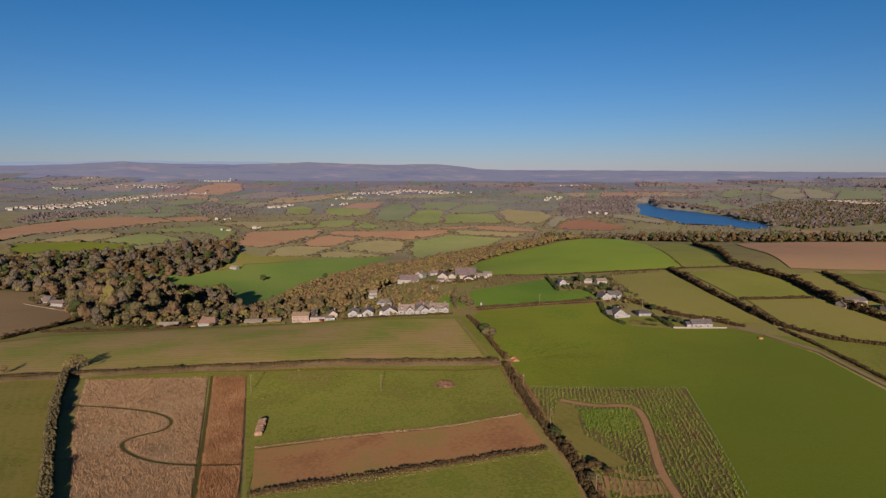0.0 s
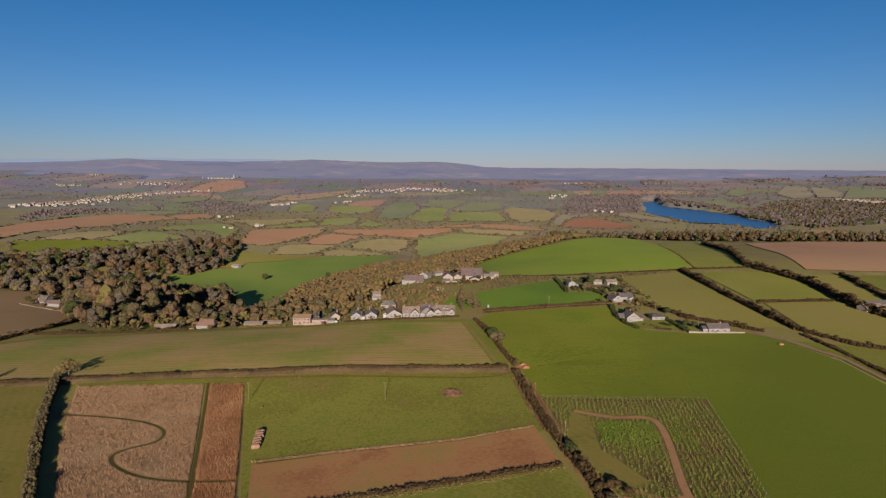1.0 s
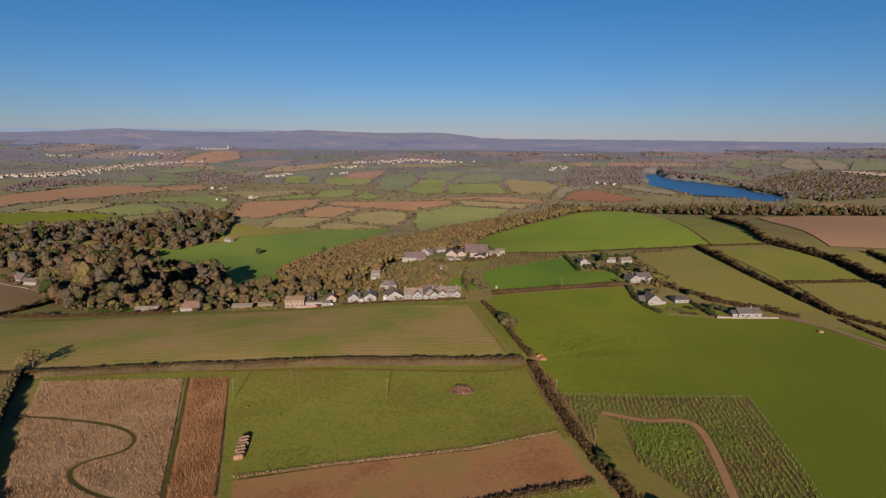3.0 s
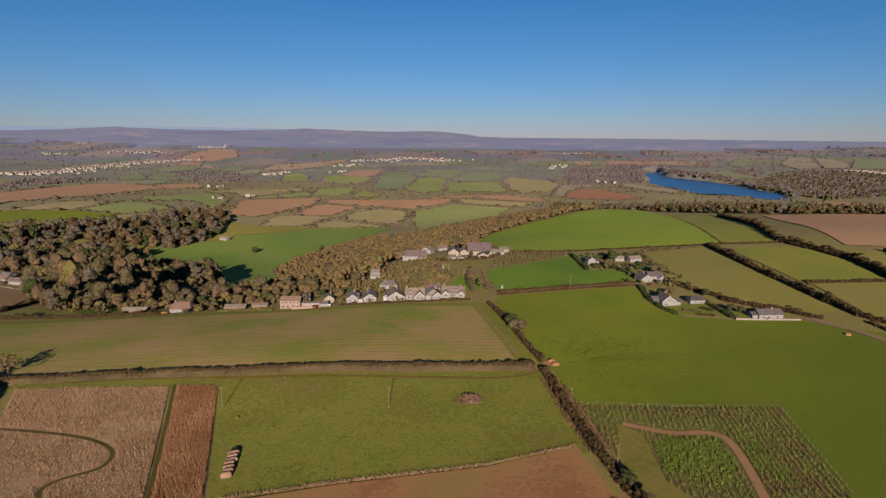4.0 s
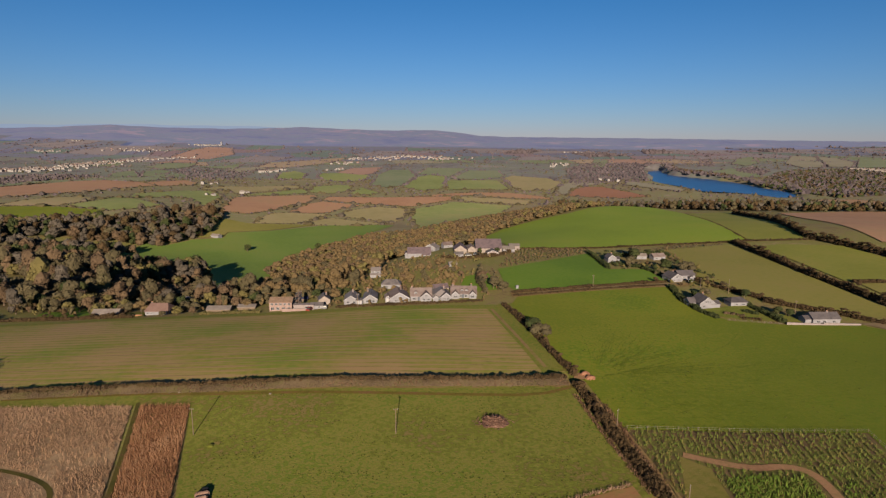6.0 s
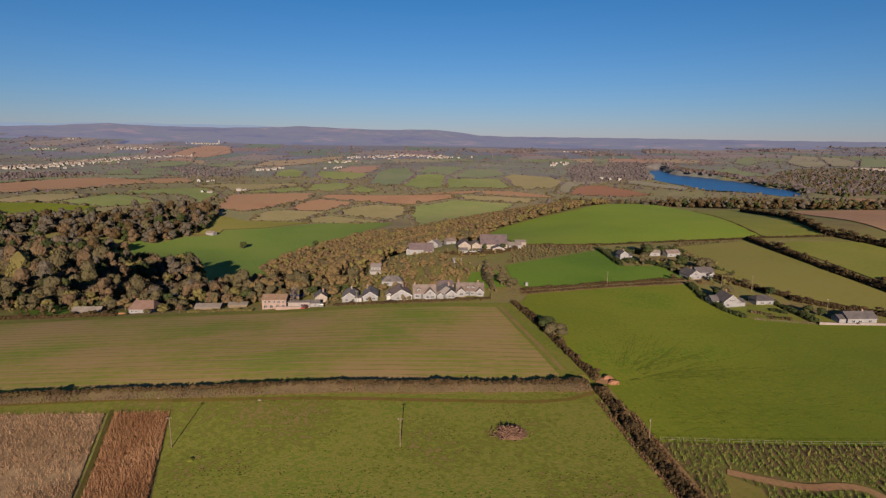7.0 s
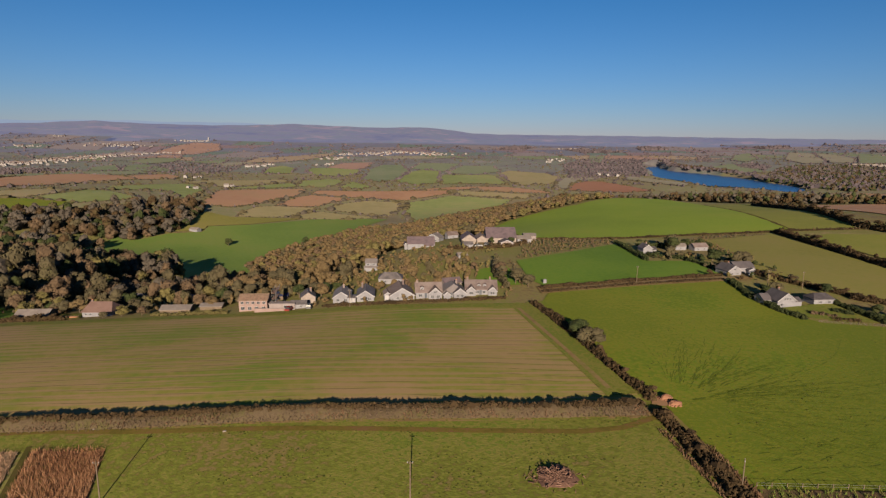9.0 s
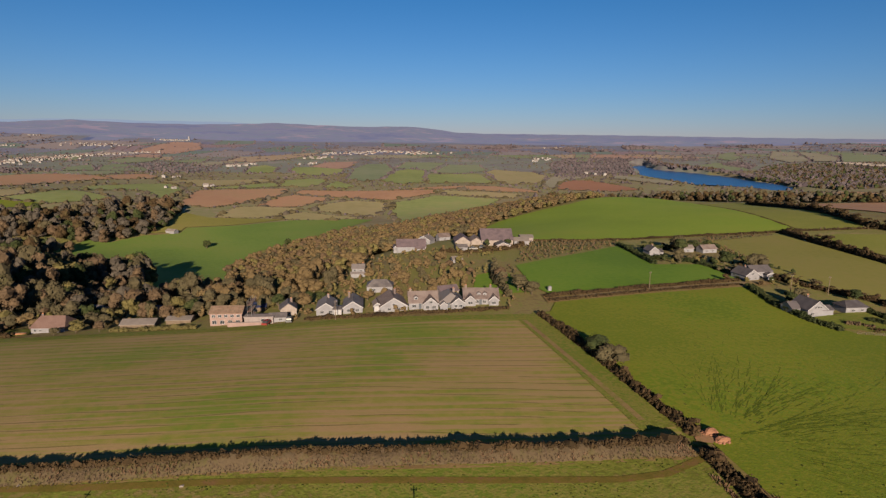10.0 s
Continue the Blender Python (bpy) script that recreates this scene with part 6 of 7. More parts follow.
def house(label, x, y, rot, w, d, eaves, rise, wall=None, roof=None, along_y=True, hip=0.0, wins=(), chims=(), wings=(), dormers=(), door=None, name="house", panels=None, garage=None):
    """A house whose foot is at (x, y). Its front looks to -y. wings: extra gabled blocks (x0, x1, y0, y1, eaves, rise, along_y)."""
    wall, roof = wall or M_WHITE, roof or M_SLATE
    root = new(name)
    root.matrix_world = pose(x, y, float(land(x, y)), 0, 0, rot) @ Matrix.Diagonal((0.82, 0.82, 0.74, 1))
    tagged(root, label, "house" if name == "house" else name.replace("_", " "))
    x0, x1, y0, y1 = -w / 2, w / 2, -d / 2, d / 2
    for a0, a1, b0, b1, ev, ri, al, hp in [(x0, x1, y0, y1, eaves, rise, along_y, hip)] + [(*k, 0.0) for k in wings]:
        bm = bmesh.new()
        if hp:
            box(bm, a0, a1, b0, b1, -1.2, ev)
        else:
            prism(bm, a0, a1, b0, b1, -1.2, ev, ri, al)
        part("wall", bm, wall, root)
        part("roof", roof_mesh(a0, a1, b0, b1, ev, ri, al, hip=hp), roof, root)
    for a0, a1, b0, ri, ev in [(x0, x1, y0, rise, eaves)] * (along_y and not hip) + [(k[0], k[1], k[2], k[5], k[4]) for k in wings if k[6]]:
        bm = bmesh.new()
        mid, half = (a0 + a1) / 2, (a1 - a0) / 2
        for sg in (-1, 1):
            low, top = (mid + sg * (half + 0.36), ev - 0.36 * ri / half), (mid, ev + ri)
            vs = [bm.verts.new((x, y, z + dz)) for y in (b0 - 0.42, b0 - 0.36) for x, z in (low, top) for dz in (-0.16, 0.18)]
            for q in ((0, 1, 3, 2), (4, 6, 7, 5), (0, 2, 6, 4), (1, 5, 7, 3), (0, 4, 5, 1), (2, 3, 7, 6)):
                bm.faces.new([vs[i] for i in q])
        bmesh.ops.recalc_face_normals(bm, faces=bm.faces)
        if wall in (M_WHITE, M_CREAM):
            part("bargeboard", bm, M_FRAME, root, "white painted bargeboard")
        else:
            bm.free()
    for wx, wy, wz, ww, wh, face in wins:
        window(root, wx, wy, wz, ww, wh, face)
    for cx, cy, top in chims:
        bm = bmesh.new()
        box(bm, cx - 0.4, cx + 0.4, cy - 0.3, cy + 0.3, eaves - 0.3, top)
        box(bm, cx - 0.47, cx + 0.47, cy - 0.37, cy + 0.37, top, top + 0.14)
        c = part("chimney", bm, M_TILE, root)
        for dx in (-0.18, 0.18):
            pb = bmesh.new()
            bar(pb, (cx + dx, cy, top + 0.13), (cx + dx, cy, top + 0.55), 0.12, 0.1, 8)
            part("chimney_pot", pb, M_CLAY, c)
    for dx, dy, dz, dw, dh, dd in dormers:
        bm = bmesh.new()
        prism(bm, dx - dw / 2, dx + dw / 2, dy, dy + dd, dz, dz + dh, dw * 0.3, True)
        o = part("dormer", bm, wall, root)
        part("dormer_roof", roof_mesh(dx - dw / 2, dx + dw / 2, dy, dy + dd, dz + dh, dw * 0.3, True, 0.15, 0.1), roof, o)
        window(o, dx, dy - 0.02, dz + dh * 0.5, dw * 0.65, dh * 0.7, "s")
    if door:
        bm = bmesh.new()
        box(bm, door[0] - 0.48, door[0] + 0.48, door[1] - 0.06, door[1] + 0.04, 0.05, 2.45)
        dob = part("door", bm, M_DOOR, root)
        hb = bmesh.new()
        bar(hb, (door[0] + 0.35, door[1] - 0.12, 1.0), (door[0] + 0.35, door[1] - 0.05, 1.0), 0.03, 0.03, 6)
        part("door_handle", hb, M_METAL, dob)
    if garage:
        bm = bmesh.new()
        box(bm, garage[0] - 1.2, garage[0] + 1.2, garage[1] - 0.06, garage[1] + 0.04, 0.05, 2.2)
        part("garage_door", bm, M_FRAME, root, "white garage door")
    if panels:
        px, py, pz, nx, ny, tilt = panels
        for a in range(nx):
            for b in range(ny):
                bm = bmesh.new()
                box(bm, -0.48, 0.48, -0.78, 0.78, 0, 0.05)
                bmesh.ops.rotate(bm, verts=bm.verts, matrix=Matrix.Rotation(radians(tilt), 3, "X"))
                bmesh.ops.translate(bm, verts=bm.verts, vec=(px + a * 1.02, py + b * 1.62 * math.cos(radians(tilt)), pz + b * 1.62 * math.sin(radians(tilt))))
                part("solar_panel", bm, M_PANEL, root, "dark blue solar panel")
    return root


def gable_wins(y, ev, w):
    return ((-w * 0.22, y, 1.3, 1.3, 1.1, "s"), (w * 0.22, y, 1.3, 1.3, 1.1, "s"), (0, y, ev + 0.6, 1.1, 1.0, "s"))


# the row along the stubble field
house("white rendered bungalow with a steep slate gable front", -37.3, 310.5, 4, 7.2, 12, 2.7, 2.6, wins=((-1.5, -6.0, 1.4, 1.4, 1.2, "s"), (1.6, -6.0, 1.4, 1.4, 1.2, "s")), chims=((0.5, 2.5, 6.6),))
house("flat white linking garage between two gables", -33.3, 306.5, 0, 3.2, 5, 2.4, 0.5, along_y=False, garage=(0, -2.5), name="garage")
house("white rendered bungalow with a slate gable and side wing", -29.0, 310, 4, 7.2, 12, 2.7, 2.6, wins=((-1.5, -6.0, 1.4, 1.4, 1.2, "s"), (1.6, -6.0, 1.4, 1.4, 1.2, "s")), chims=((-1.5, 3, 6.7),))
house("white chalet bungalow with a broad brown tiled gable", -16.8, 309, 9, 10.4, 12.5, 2.5, 3.5, roof=M_TILE, wins=gable_wins(-6.25, 2.4, 8) + ((3.6, -6.25, 1.2, 1.6, 1.2, "s"),), chims=((1.5, 2.5, 7.4),), wings=((-7.2, -4.6, -4.2, 1.5, 2.6, 1.1, True),), garage=(-5.9, -4.2))
house("white house with a wide tiled roof and a front gable", -7.0, 309, 3, 11.0, 9, 2.9, 3.6, roof=M_TILE, along_y=False, wins=((-3.6, -4.5, 1.4, 1.6, 1.3, "s"), (1.4, -6.5, 1.4, 1.4, 1.3, "s"), (3.8, -6.5, 1.4, 1.4, 1.3, "s"), (2.6, -6.5, 3.6, 1.3, 1.0, "s")), chims=((-4.8, 0, 7.4),), wings=((-0.2, 5.4, -6.5, 0.5, 2.9, 2.6, True),), dormers=((-2.8, -3.4, 3.7, 1.6, 1.2, 2.6),), door=(-1.3, -4.5))
house("white bungalow with a hipped slate roof and a gabled porch", 1.6, 310, 6, 9.4, 11, 2.7, 3.0, hip=2.8, wins=((-3.2, -5.5, 1.4, 1.2, 1.2, "s"), (1.2, -7.4, 1.3, 1.2, 1.2, "s"), (3.0, -7.4, 1.3, 1.2, 1.2, "s")), chims=((1.8, 1.5, 6.4),), wings=((-0.6, 4.8, -7.4, 0, 2.5, 2.3, True), (-4.9, -2.0, -7.6, -5.2, 2.1, 1.2, True)), door=(-1.4, -5.5))
house("long cream bungalow with brown tiles and roof dormers", 11.8, 312.5, -2, 13.6, 10.5, 2.6, 3.2, M_WHITE, M_TILE, along_y=False, wins=((-1.6, -5.25, 1.3, 1.4, 1.2, "s"), (1.2, -5.25, 1.3, 1.4, 1.2, "s"), (-4.4, -7.2, 1.3, 1.8, 1.2, "s"), (4.7, -6.9, 1.3, 1.6, 1.2, "s")), chims=((-5.8, 0, 7.0), (4.2, 2.2, 6.4)), wings=((-6.4, -2.4, -7.2, 0, 2.5, 1.9, True), (2.9, 6.6, -6.9, 0, 2.5, 1.8, True)), dormers=((-0.9, -3.6, 3.3, 1.5, 1.1, 2.4), (1.5, -3.6, 3.3, 1.5, 1.1, 2.4)), door=(-0.3, -5.25))
house("white bungalow with a low grey hipped roof among trees", -21.5, 333, 0, 11, 8, 2.9, 2.4, hip=3.0, along_y=False, wins=((-2.5, -4.0, 1.4, 1.4, 1.1, "s"), (2.5, -4.0, 1.4, 1.4, 1.1, "s")))
house("low mauve-brown bungalow roof behind the row", 1.5, 321, 20, 8, 6, 2.6, 1.9, M_CREAM, M_BARN, along_y=False, wins=((0, -3.5, 1.3, 1.4, 1.0, "s"),))
house("small two-storey white cottage on a wooded slope", -31.5, 363, 0, 6, 5.5, 4.8, 1.8, along_y=False, wins=((-1.5, -2.75, 1.3, 1.1, 1.0, "s"), (1.5, -2.75, 1.3, 1.1, 1.0, "s"), (-1.5, -2.75, 3.7, 1.1, 1.0, "s"), (1.5, -2.75, 3.7, 1.1, 1.0, "s")), wings=((-3.4, 3.4, -4.4, -2.75, 2.4, 0.7, False),), chims=((2.2, 0, 7.0),))

house("low shed under a bright blue roof sheet among trees", -100, 331, -8, 8, 6, 2.4, 1.6, M_TIMBER, M_BLUE, along_y=False, name="shed")
house("low shed under a dark blue roof sheet", -61, 320, 5, 6, 5, 2.2, 1.3, M_TIMBER, M_BLUE, along_y=False, name="shed")

# the house being built, with scaffolding
site = house("unfinished pink blockwork house with bare roof battens", -66.5, 305.5, 2, 11.5, 7.5, 5.2, 1.9, M_BRICK, M_PALE_TIMBER, along_y=False, wins=[(-4.4 + 2.2 * k, -3.75, 4.1, 1.3, 1.2, "s") for k in range(5)] + [(-4.2 + 2.8 * k, -3.75, 1.5, 1.6, 1.6, "s") for k in range(4)])
for k in range(7):
    bm = bmesh.new()
    u = k / 6
    box(bm, -6.1, 6.1, -4.0 + 3.9 * u - 0.07, -4.0 + 3.9 * u + 0.07, 5.3 + 1.95 * u, 5.48 + 1.95 * u)
    part("batten", bm, M_TIMBER, site)
for k in range(9):
    bm = bmesh.new()
    bar(bm, (-5.8 + 1.45 * k, -4.1, 5.2), (-5.8 + 1.45 * k, 0, 7.3), 0.08, 0.08, 4)
    part("rafter", bm, M_TIMBER, site)
scaf = new("scaffolding")
scaf.matrix_world = pose(-60.2, 305, float(land(-60, 305)), 0, 0, 2)
tagged(scaf, "steel tube scaffolding against an unfinished house", "scaffolding")
for k in range(4):
    for j in range(2):
        bm = bmesh.new()
        bar(bm, (0.4 + j * 1.2, -3.6 + k * 2.4, -0.3), (0.4 + j * 1.2, -3.6 + k * 2.4, 7.4), 0.06, 0.06, 6)
        part("upright", bm, M_METAL, scaf)
for z in (2.2, 4.2, 6.2):
    bm = bmesh.new()
    box(bm, 0.3, 1.7, -3.9, 3.9, z, z + 0.08)
    part("platform", bm, M_PALE_TIMBER, scaf)
    for j in range(2):
        bm = bmesh.new()
        bar(bm, (0.4 + j * 1.2, -4.0, z + 1.0), (0.4 + j * 1.2, 4.0, z + 1.0), 0.05, 0.05, 6)
        part("rail", bm, M_METAL, scaf)
hall = new("site_hut")
hall.matrix_world = pose(-56.2, 301.5, float(land(-56, 301)), 0, 0, 2)
tagged(hall, "long low pale site hut with a flat roof", "hut")
bm = bmesh.new(); box(bm, -4.2, 4.2, -1.4, 1.4, -1, 2.3); part("wall", bm, M_CREAM, hall)
bm = bmesh.new(); box(bm, -4.4, 4.4, -1.6, 1.6, 2.3, 2.5); part("roof", bm, M_CREAM, hall)
window(hall, 1.8, -1.42, 1.4, 2.4, 0.9, "s")
long_wall = new("garden_wall")
long_wall.location = (-256, 386, float(land(-256, 386)))
tagged(long_wall, "long low white wall below cottages", "wall")
for (ax, ay), (bx, by) in zip([(-290, 401), (-273, 392), (-256, 384.5), (-238, 378.5)], [(-273, 392), (-256, 384.5), (-238, 378.5), (-219, 373.5)]):
    bm = bmesh.new()
    ln, an = math.hypot(bx - ax, by - ay), math.atan2(by - ay, bx - ax)
    vs = box(bm, -0.02, ln, -0.15, 0.15, -1.5, 0.75)
    bmesh.ops.rotate(bm, verts=vs, matrix=Matrix.Rotation(an, 3, "Z"))
    bmesh.ops.translate(bm, verts=vs, vec=(ax + 256, ay - 386, float(land((ax + bx) / 2, (ay + by) / 2)) - long_wall.location.z))
    part("wall_length", bm, M_CREAM, long_wall)
wall_low = new("low_wall")
wall_low.matrix_world = pose(-59.5, 299.2, float(land(-59, 299)), 0, 0, 2)
tagged(wall_low, "low pale blockwork garden wall", "wall")
bm = bmesh.new(); box(bm, -5.5, 5.5, -0.15, 0.15, -0.6, 1.1); part("block_course", bm, M_BRICK, wall_low)
bm = bmesh.new(); box(bm, -5.6, 5.6, -0.22, 0.22, 1.1, 1.2); part("coping", bm, M_CREAM, wall_low)
house("grey slate cottage beside a wood", -49.5, 311, 12, 6, 7, 3.2, 2.4, M_STONE, M_SLATE, wins=((0, -3.5, 1.4, 1.3, 1.1, "s"),), chims=((1.2, 1, 6.4),))
house("small white outbuilding with a slate lean roof", -51, 303, 6, 6, 4, 2.2, 1.2, M_WHITE, M_SLATE, along_y=False, wins=((1, -2, 1.2, 1.2, 0.9, "s"),), name="outbuilding")
shed = house("long low barn with weathered grey roof sheets", -94, 308, 3, 12, 7, 2.0, 1.3, M_TIMBER, M_SHEET, along_y=False, name="barn")
house("lean-to shed with a grey sheet roof", -83, 311, 3, 9, 6, 1.8, 0.8, M_TIMBER, M_SHEET, along_y=False, name="shed")
house("white bungalow with a large red-brown tiled roof", -120.5, 309.5, 0, 12, 9, 2.8, 3.4, M_WHITE, M_REDTILE, along_y=False, hip=1.8, wins=((-4.4, -4.5, 1.5, 1.0, 1.0, "s"), (-2.6, -4.5, 1.5, 1.0, 1.0, "s"), (2.5, -4.5, 1.5, 1.4, 1.0, "s")), chims=((-4.0, 0.5, 6.8),))
house("dark slate house among trees", -118, 330, -15, 10, 8, 3.0, 3.2, M_STONE, M_SLATE, along_y=False, hip=2.0, wins=((0, -4, 1.5, 1.4, 1.1, "s"),))
house("brown tiled house half hidden by trees", -84, 335, 10, 9, 7, 3.0, 2.2, M_CREAM, M_TILE, along_y=False, wins=((1.5, -3.5, 1.5, 1.4, 1.1, "s"),))
house("low grey shed with pale sheet roof", -143, 309, 4, 13, 7, 2.4, 1.8, M_TIMBER, M_SHEET, along_y=False, name="shed")
house("white house with a grey roof at a wood's edge", -263, 400, -12, 13, 8, 4.2, 2.4, M_WHITE, M_TILE, along_y=False, wins=((-3.5, -4, 1.5, 1.4, 1.1, "s"), (0, -4, 1.5, 1.4, 1.1, "s"), (3.5, -4, 1.5, 1.4, 1.1, "s")), wings=((-11, -6.3, -3.5, 2.5, 2.8, 1.6, True),), chims=((3, 0, 7.4),))
house("white cottage at a wood's edge", -285, 421, -12, 9, 7, 3.4, 2.2, M_WHITE, M_SLATE, along_y=False, wins=((-2, -3.5, 1.5, 1.3, 1.1, "s"), (2, -3.5, 1.5, 1.3, 1.1, "s")))
house("small white cottage beside garden trees", -278, 409, -20, 8, 6, 3.0, 2.2, M_WHITE, M_TILE, along_y=False, wins=((0, -3, 1.4, 1.3, 1.0, "s"),))
house("low brown-roofed cottage above a garden wall", -236, 389, -14, 8, 6, 2.8, 2.2, M_WHITE, M_TILE, along_y=False, wins=((0, -3, 1.4, 1.3, 1.0, "s"),))
for k, (x, y, r, h) in enumerate(((-270, 395, 2.0, 3.2), (-252, 388, 2.2, 3.6), (-243, 384, 1.8, 3.0), (-282, 402, 2.0, 3.4), (-228, 384, 2.4, 4.2), (-292, 412, 2.6, 4.6), (-296, 428, 3.4, 6.5), (-224, 378, 2.6, 4.0))):
    tree("small brown garden tree above a white wall", x, y, r, h, (M_WOOD_OLIVE, M_WOOD_RUST, M_EVERGREEN)[k % 3], 90 + k)
house("low white outbuilding beside cottages", -246, 396, -8, 8, 5, 2.4, 1.2, M_WHITE, M_SLATE, along_y=False, name="outbuilding")
house("small stone field barn with a pale roof", -257, 752, -20, 13, 8, 3.4, 2.4, M_WHITE, M_SHEET, along_y=False, name="barn")

# farm buildings on the rise
house("large low white farm building with mauve-brown roofs", -10, 413, 4, 17, 11, 3.2, 4.0, M_WHITE, M_BARN, along_y=False, wins=((-5, -5, 1.4, 1.6, 1.1, "s"), (0, -5, 1.4, 1.6, 1.1, "s"), (5, -5, 1.4, 1.6, 1.1, "s")), wings=((2, 7.5, -8, -5, 2.4, 1.2, False), (-10.5, -8.6, -4, 3, 2.4, 1.2, True)))
house("white farmhouse with solar panels on its slate roof", -2, 430, -25, 9, 8, 3.6, 2.8, M_WHITE, M_SLATE, wins=((-2, -4, 1.4, 1.3, 1.1, "s"), (2, -4, 1.4, 1.3, 1.1, "s")), panels=(-3.2, -1.5, 4.9, 2, 2, 0), chims=((0.8, 2.4, 7.0),))
house("white cottage with a pale roof behind the farm", 8, 448, 20, 8, 6, 3.2, 2.2, M_WHITE, M_TILE, along_y=False, wins=((0, -3, 1.4, 1.3, 1.1, "s"),))
house("stone barn with a long mauve-brown roof", 15, 412, 0, 9, 14, 3.8, 3.4, M_STONE, M_BARN, wins=((0, -7, 1.6, 1.6, 1.3, "s"),), name="barn")
house("low grey outbuilding beside a farmyard", 13.5, 398, 8, 6, 5, 2.4, 1.4, M_WHITE, M_SLATE, along_y=False, wins=((0, -2.5, 1.3, 1.2, 0.9, "s"),), name="outbuilding")
house("stone cattle shed with a brown tiled roof", 22, 415, 0, 6, 12, 3.4, 2.2, M_STONE, M_TILE, name="shed")
house("small white outbuilding below a farmyard", 9, 371, 10, 5, 4.5, 2.4, 1.2, M_WHITE, M_SHEET, along_y=False, wins=((0, -2.25, 1.2, 1.2, 0.9, "s"),), name="outbuilding")
house("huge farm barn under a brown-grey roof", 32.5, 419, 0, 19, 19, 4.2, 6.0, M_STONE, M_BARN, along_y=False, name="barn")
house("white-fronted barn with a slate roof", 34, 405, 0, 8, 8, 2.4, 1.8, M_CREAM, M_SLATE, wins=((0, -4.5, 1.5, 1.6, 1.2, "s"),), name="barn")
house("pale low farm shed behind a wall", 45, 417, 0, 9, 8, 3.2, 1.8, M_WHITE, M_SHEET, along_y=False, name="shed")
house("pale farm store with a flat sheet roof", 50, 428, 0, 8, 8, 3.6, 1.4, M_CREAM, M_SHEET, along_y=False, name="shed")
# cottages by the drive
house("white gabled villa with a glazed front wing", 110.6, 295, 6, 8.0, 9, 3.2, 3.4, M_WHITE, M_DARKSLATE, wins=((-2, -4.5, 1.4, 1.3, 1.1, "s"), (-0.9, -4.5, 4.0, 0.8, 0.9, "s"), (0.2, -4.5, 4.0, 0.8, 0.9, "s"), (1.3, -4.5, 4.0, 0.8, 0.9, "s")), chims=((0.5, 1.5, 7.4),), wings=((2.4, 7.0, -4.2, 1.0, 2.6, 1.2, False), (-7.5, -4.1, -1, 5, 2.8, 2.0, False)))
house("low white bungalow with a hipped grey roof", 125.6, 297, 4, 9, 6.5, 2.7, 1.9, M_WHITE, M_DARKSLATE, along_y=False, hip=2.2, wins=((-1.5, -3.25, 1.3, 1.4, 1.0, "s"), (2.2, -3.25, 1.3, 1.4, 1.0, "s")))
house("white cottage with a steep slate gable", 114.5, 336, 12, 7.5, 9, 3.0, 2.8, M_WHITE, M_DARKSLATE, wins=((-1.6, -4.5, 1.4, 1.2, 1.0, "s"), (1.6, -4.5, 1.4, 1.2, 1.0, "s"), (0, -4.5, 3.7, 1.6, 0.9, "s")), chims=((1, 1.5, 6.4),))
house("white house with a wide grey roof and conservatory", 122, 341, 6, 10, 8, 3.2, 2.4, M_WHITE, M_DARKSLATE, along_y=False, wins=((-2.5, -4, 1.4, 1.4, 1.1, "s"), (2.5, -4, 1.4, 1.4, 1.1, "s")), wings=((0.5, 4.5, -6.5, -4, 2.3, 0.8, True),))
house("small white gabled cottage behind a hedge", 98.5, 384, 6, 5.5, 7, 3.6, 2.4, M_WHITE, M_DARKSLATE, wins=((0, -3.5, 1.6, 1.2, 1.1, "s"),), wings=((2.7, 6, -2.5, 3, 2.6, 1.4, False),), chims=((1, 1, 6.6),))
house("white bungalow with brown tiled roof", 128, 391, 10, 9, 6, 2.7, 2.0, M_WHITE, M_TILE, along_y=False, wins=((-2, -3, 1.3, 1.2, 1.0, "s"), (2, -3, 1.3, 1.2, 1.0, "s")))
house("pale low cottage among garden trees", 119, 393, 0, 7, 5, 2.6, 1.6, M_WHITE, M_SHEET, along_y=False, wins=((0, -2.5, 1.3, 1.2, 0.9, "s"),))
house("long white bungalow with a slate roof and white fence", 147, 274, 2, 13, 7, 2.9, 2.4, M_WHITE, M_DARKSLATE, along_y=False, wins=((-4, -3.5, 1.4, 1.5, 1.1, "s"), (-1, -3.5, 1.4, 1.5, 1.1, "s"), (3.5, -3.5, 1.4, 1.5, 1.1, "s")), chims=((2, 0, 5.9),), wings=((-9.5, -6.6, -2.5, 2.5, 2.4, 1.2, False),))
house("stone barn with a long dark roof at a farm", 246, 304, 12, 14, 8, 3.2, 2.4, M_STONE, M_TILE, along_y=False, name="barn")
house("grey roofed farmhouse beside a barn", 262, 292, 8, 12, 8, 3.8, 2.6, M_CREAM, M_DARKSLATE, along_y=False, wins=((-3, -4, 1.5, 1.3, 1.1, "s"), (3, -4, 1.5, 1.3, 1.1, "s")), chims=((-4, 0, 7.4),))
house("dark roofed farm shed beside a hedge", 254, 312, 10, 16, 8, 3.0, 2.2, M_STONE, M_DARKSLATE, along_y=False, name="shed")

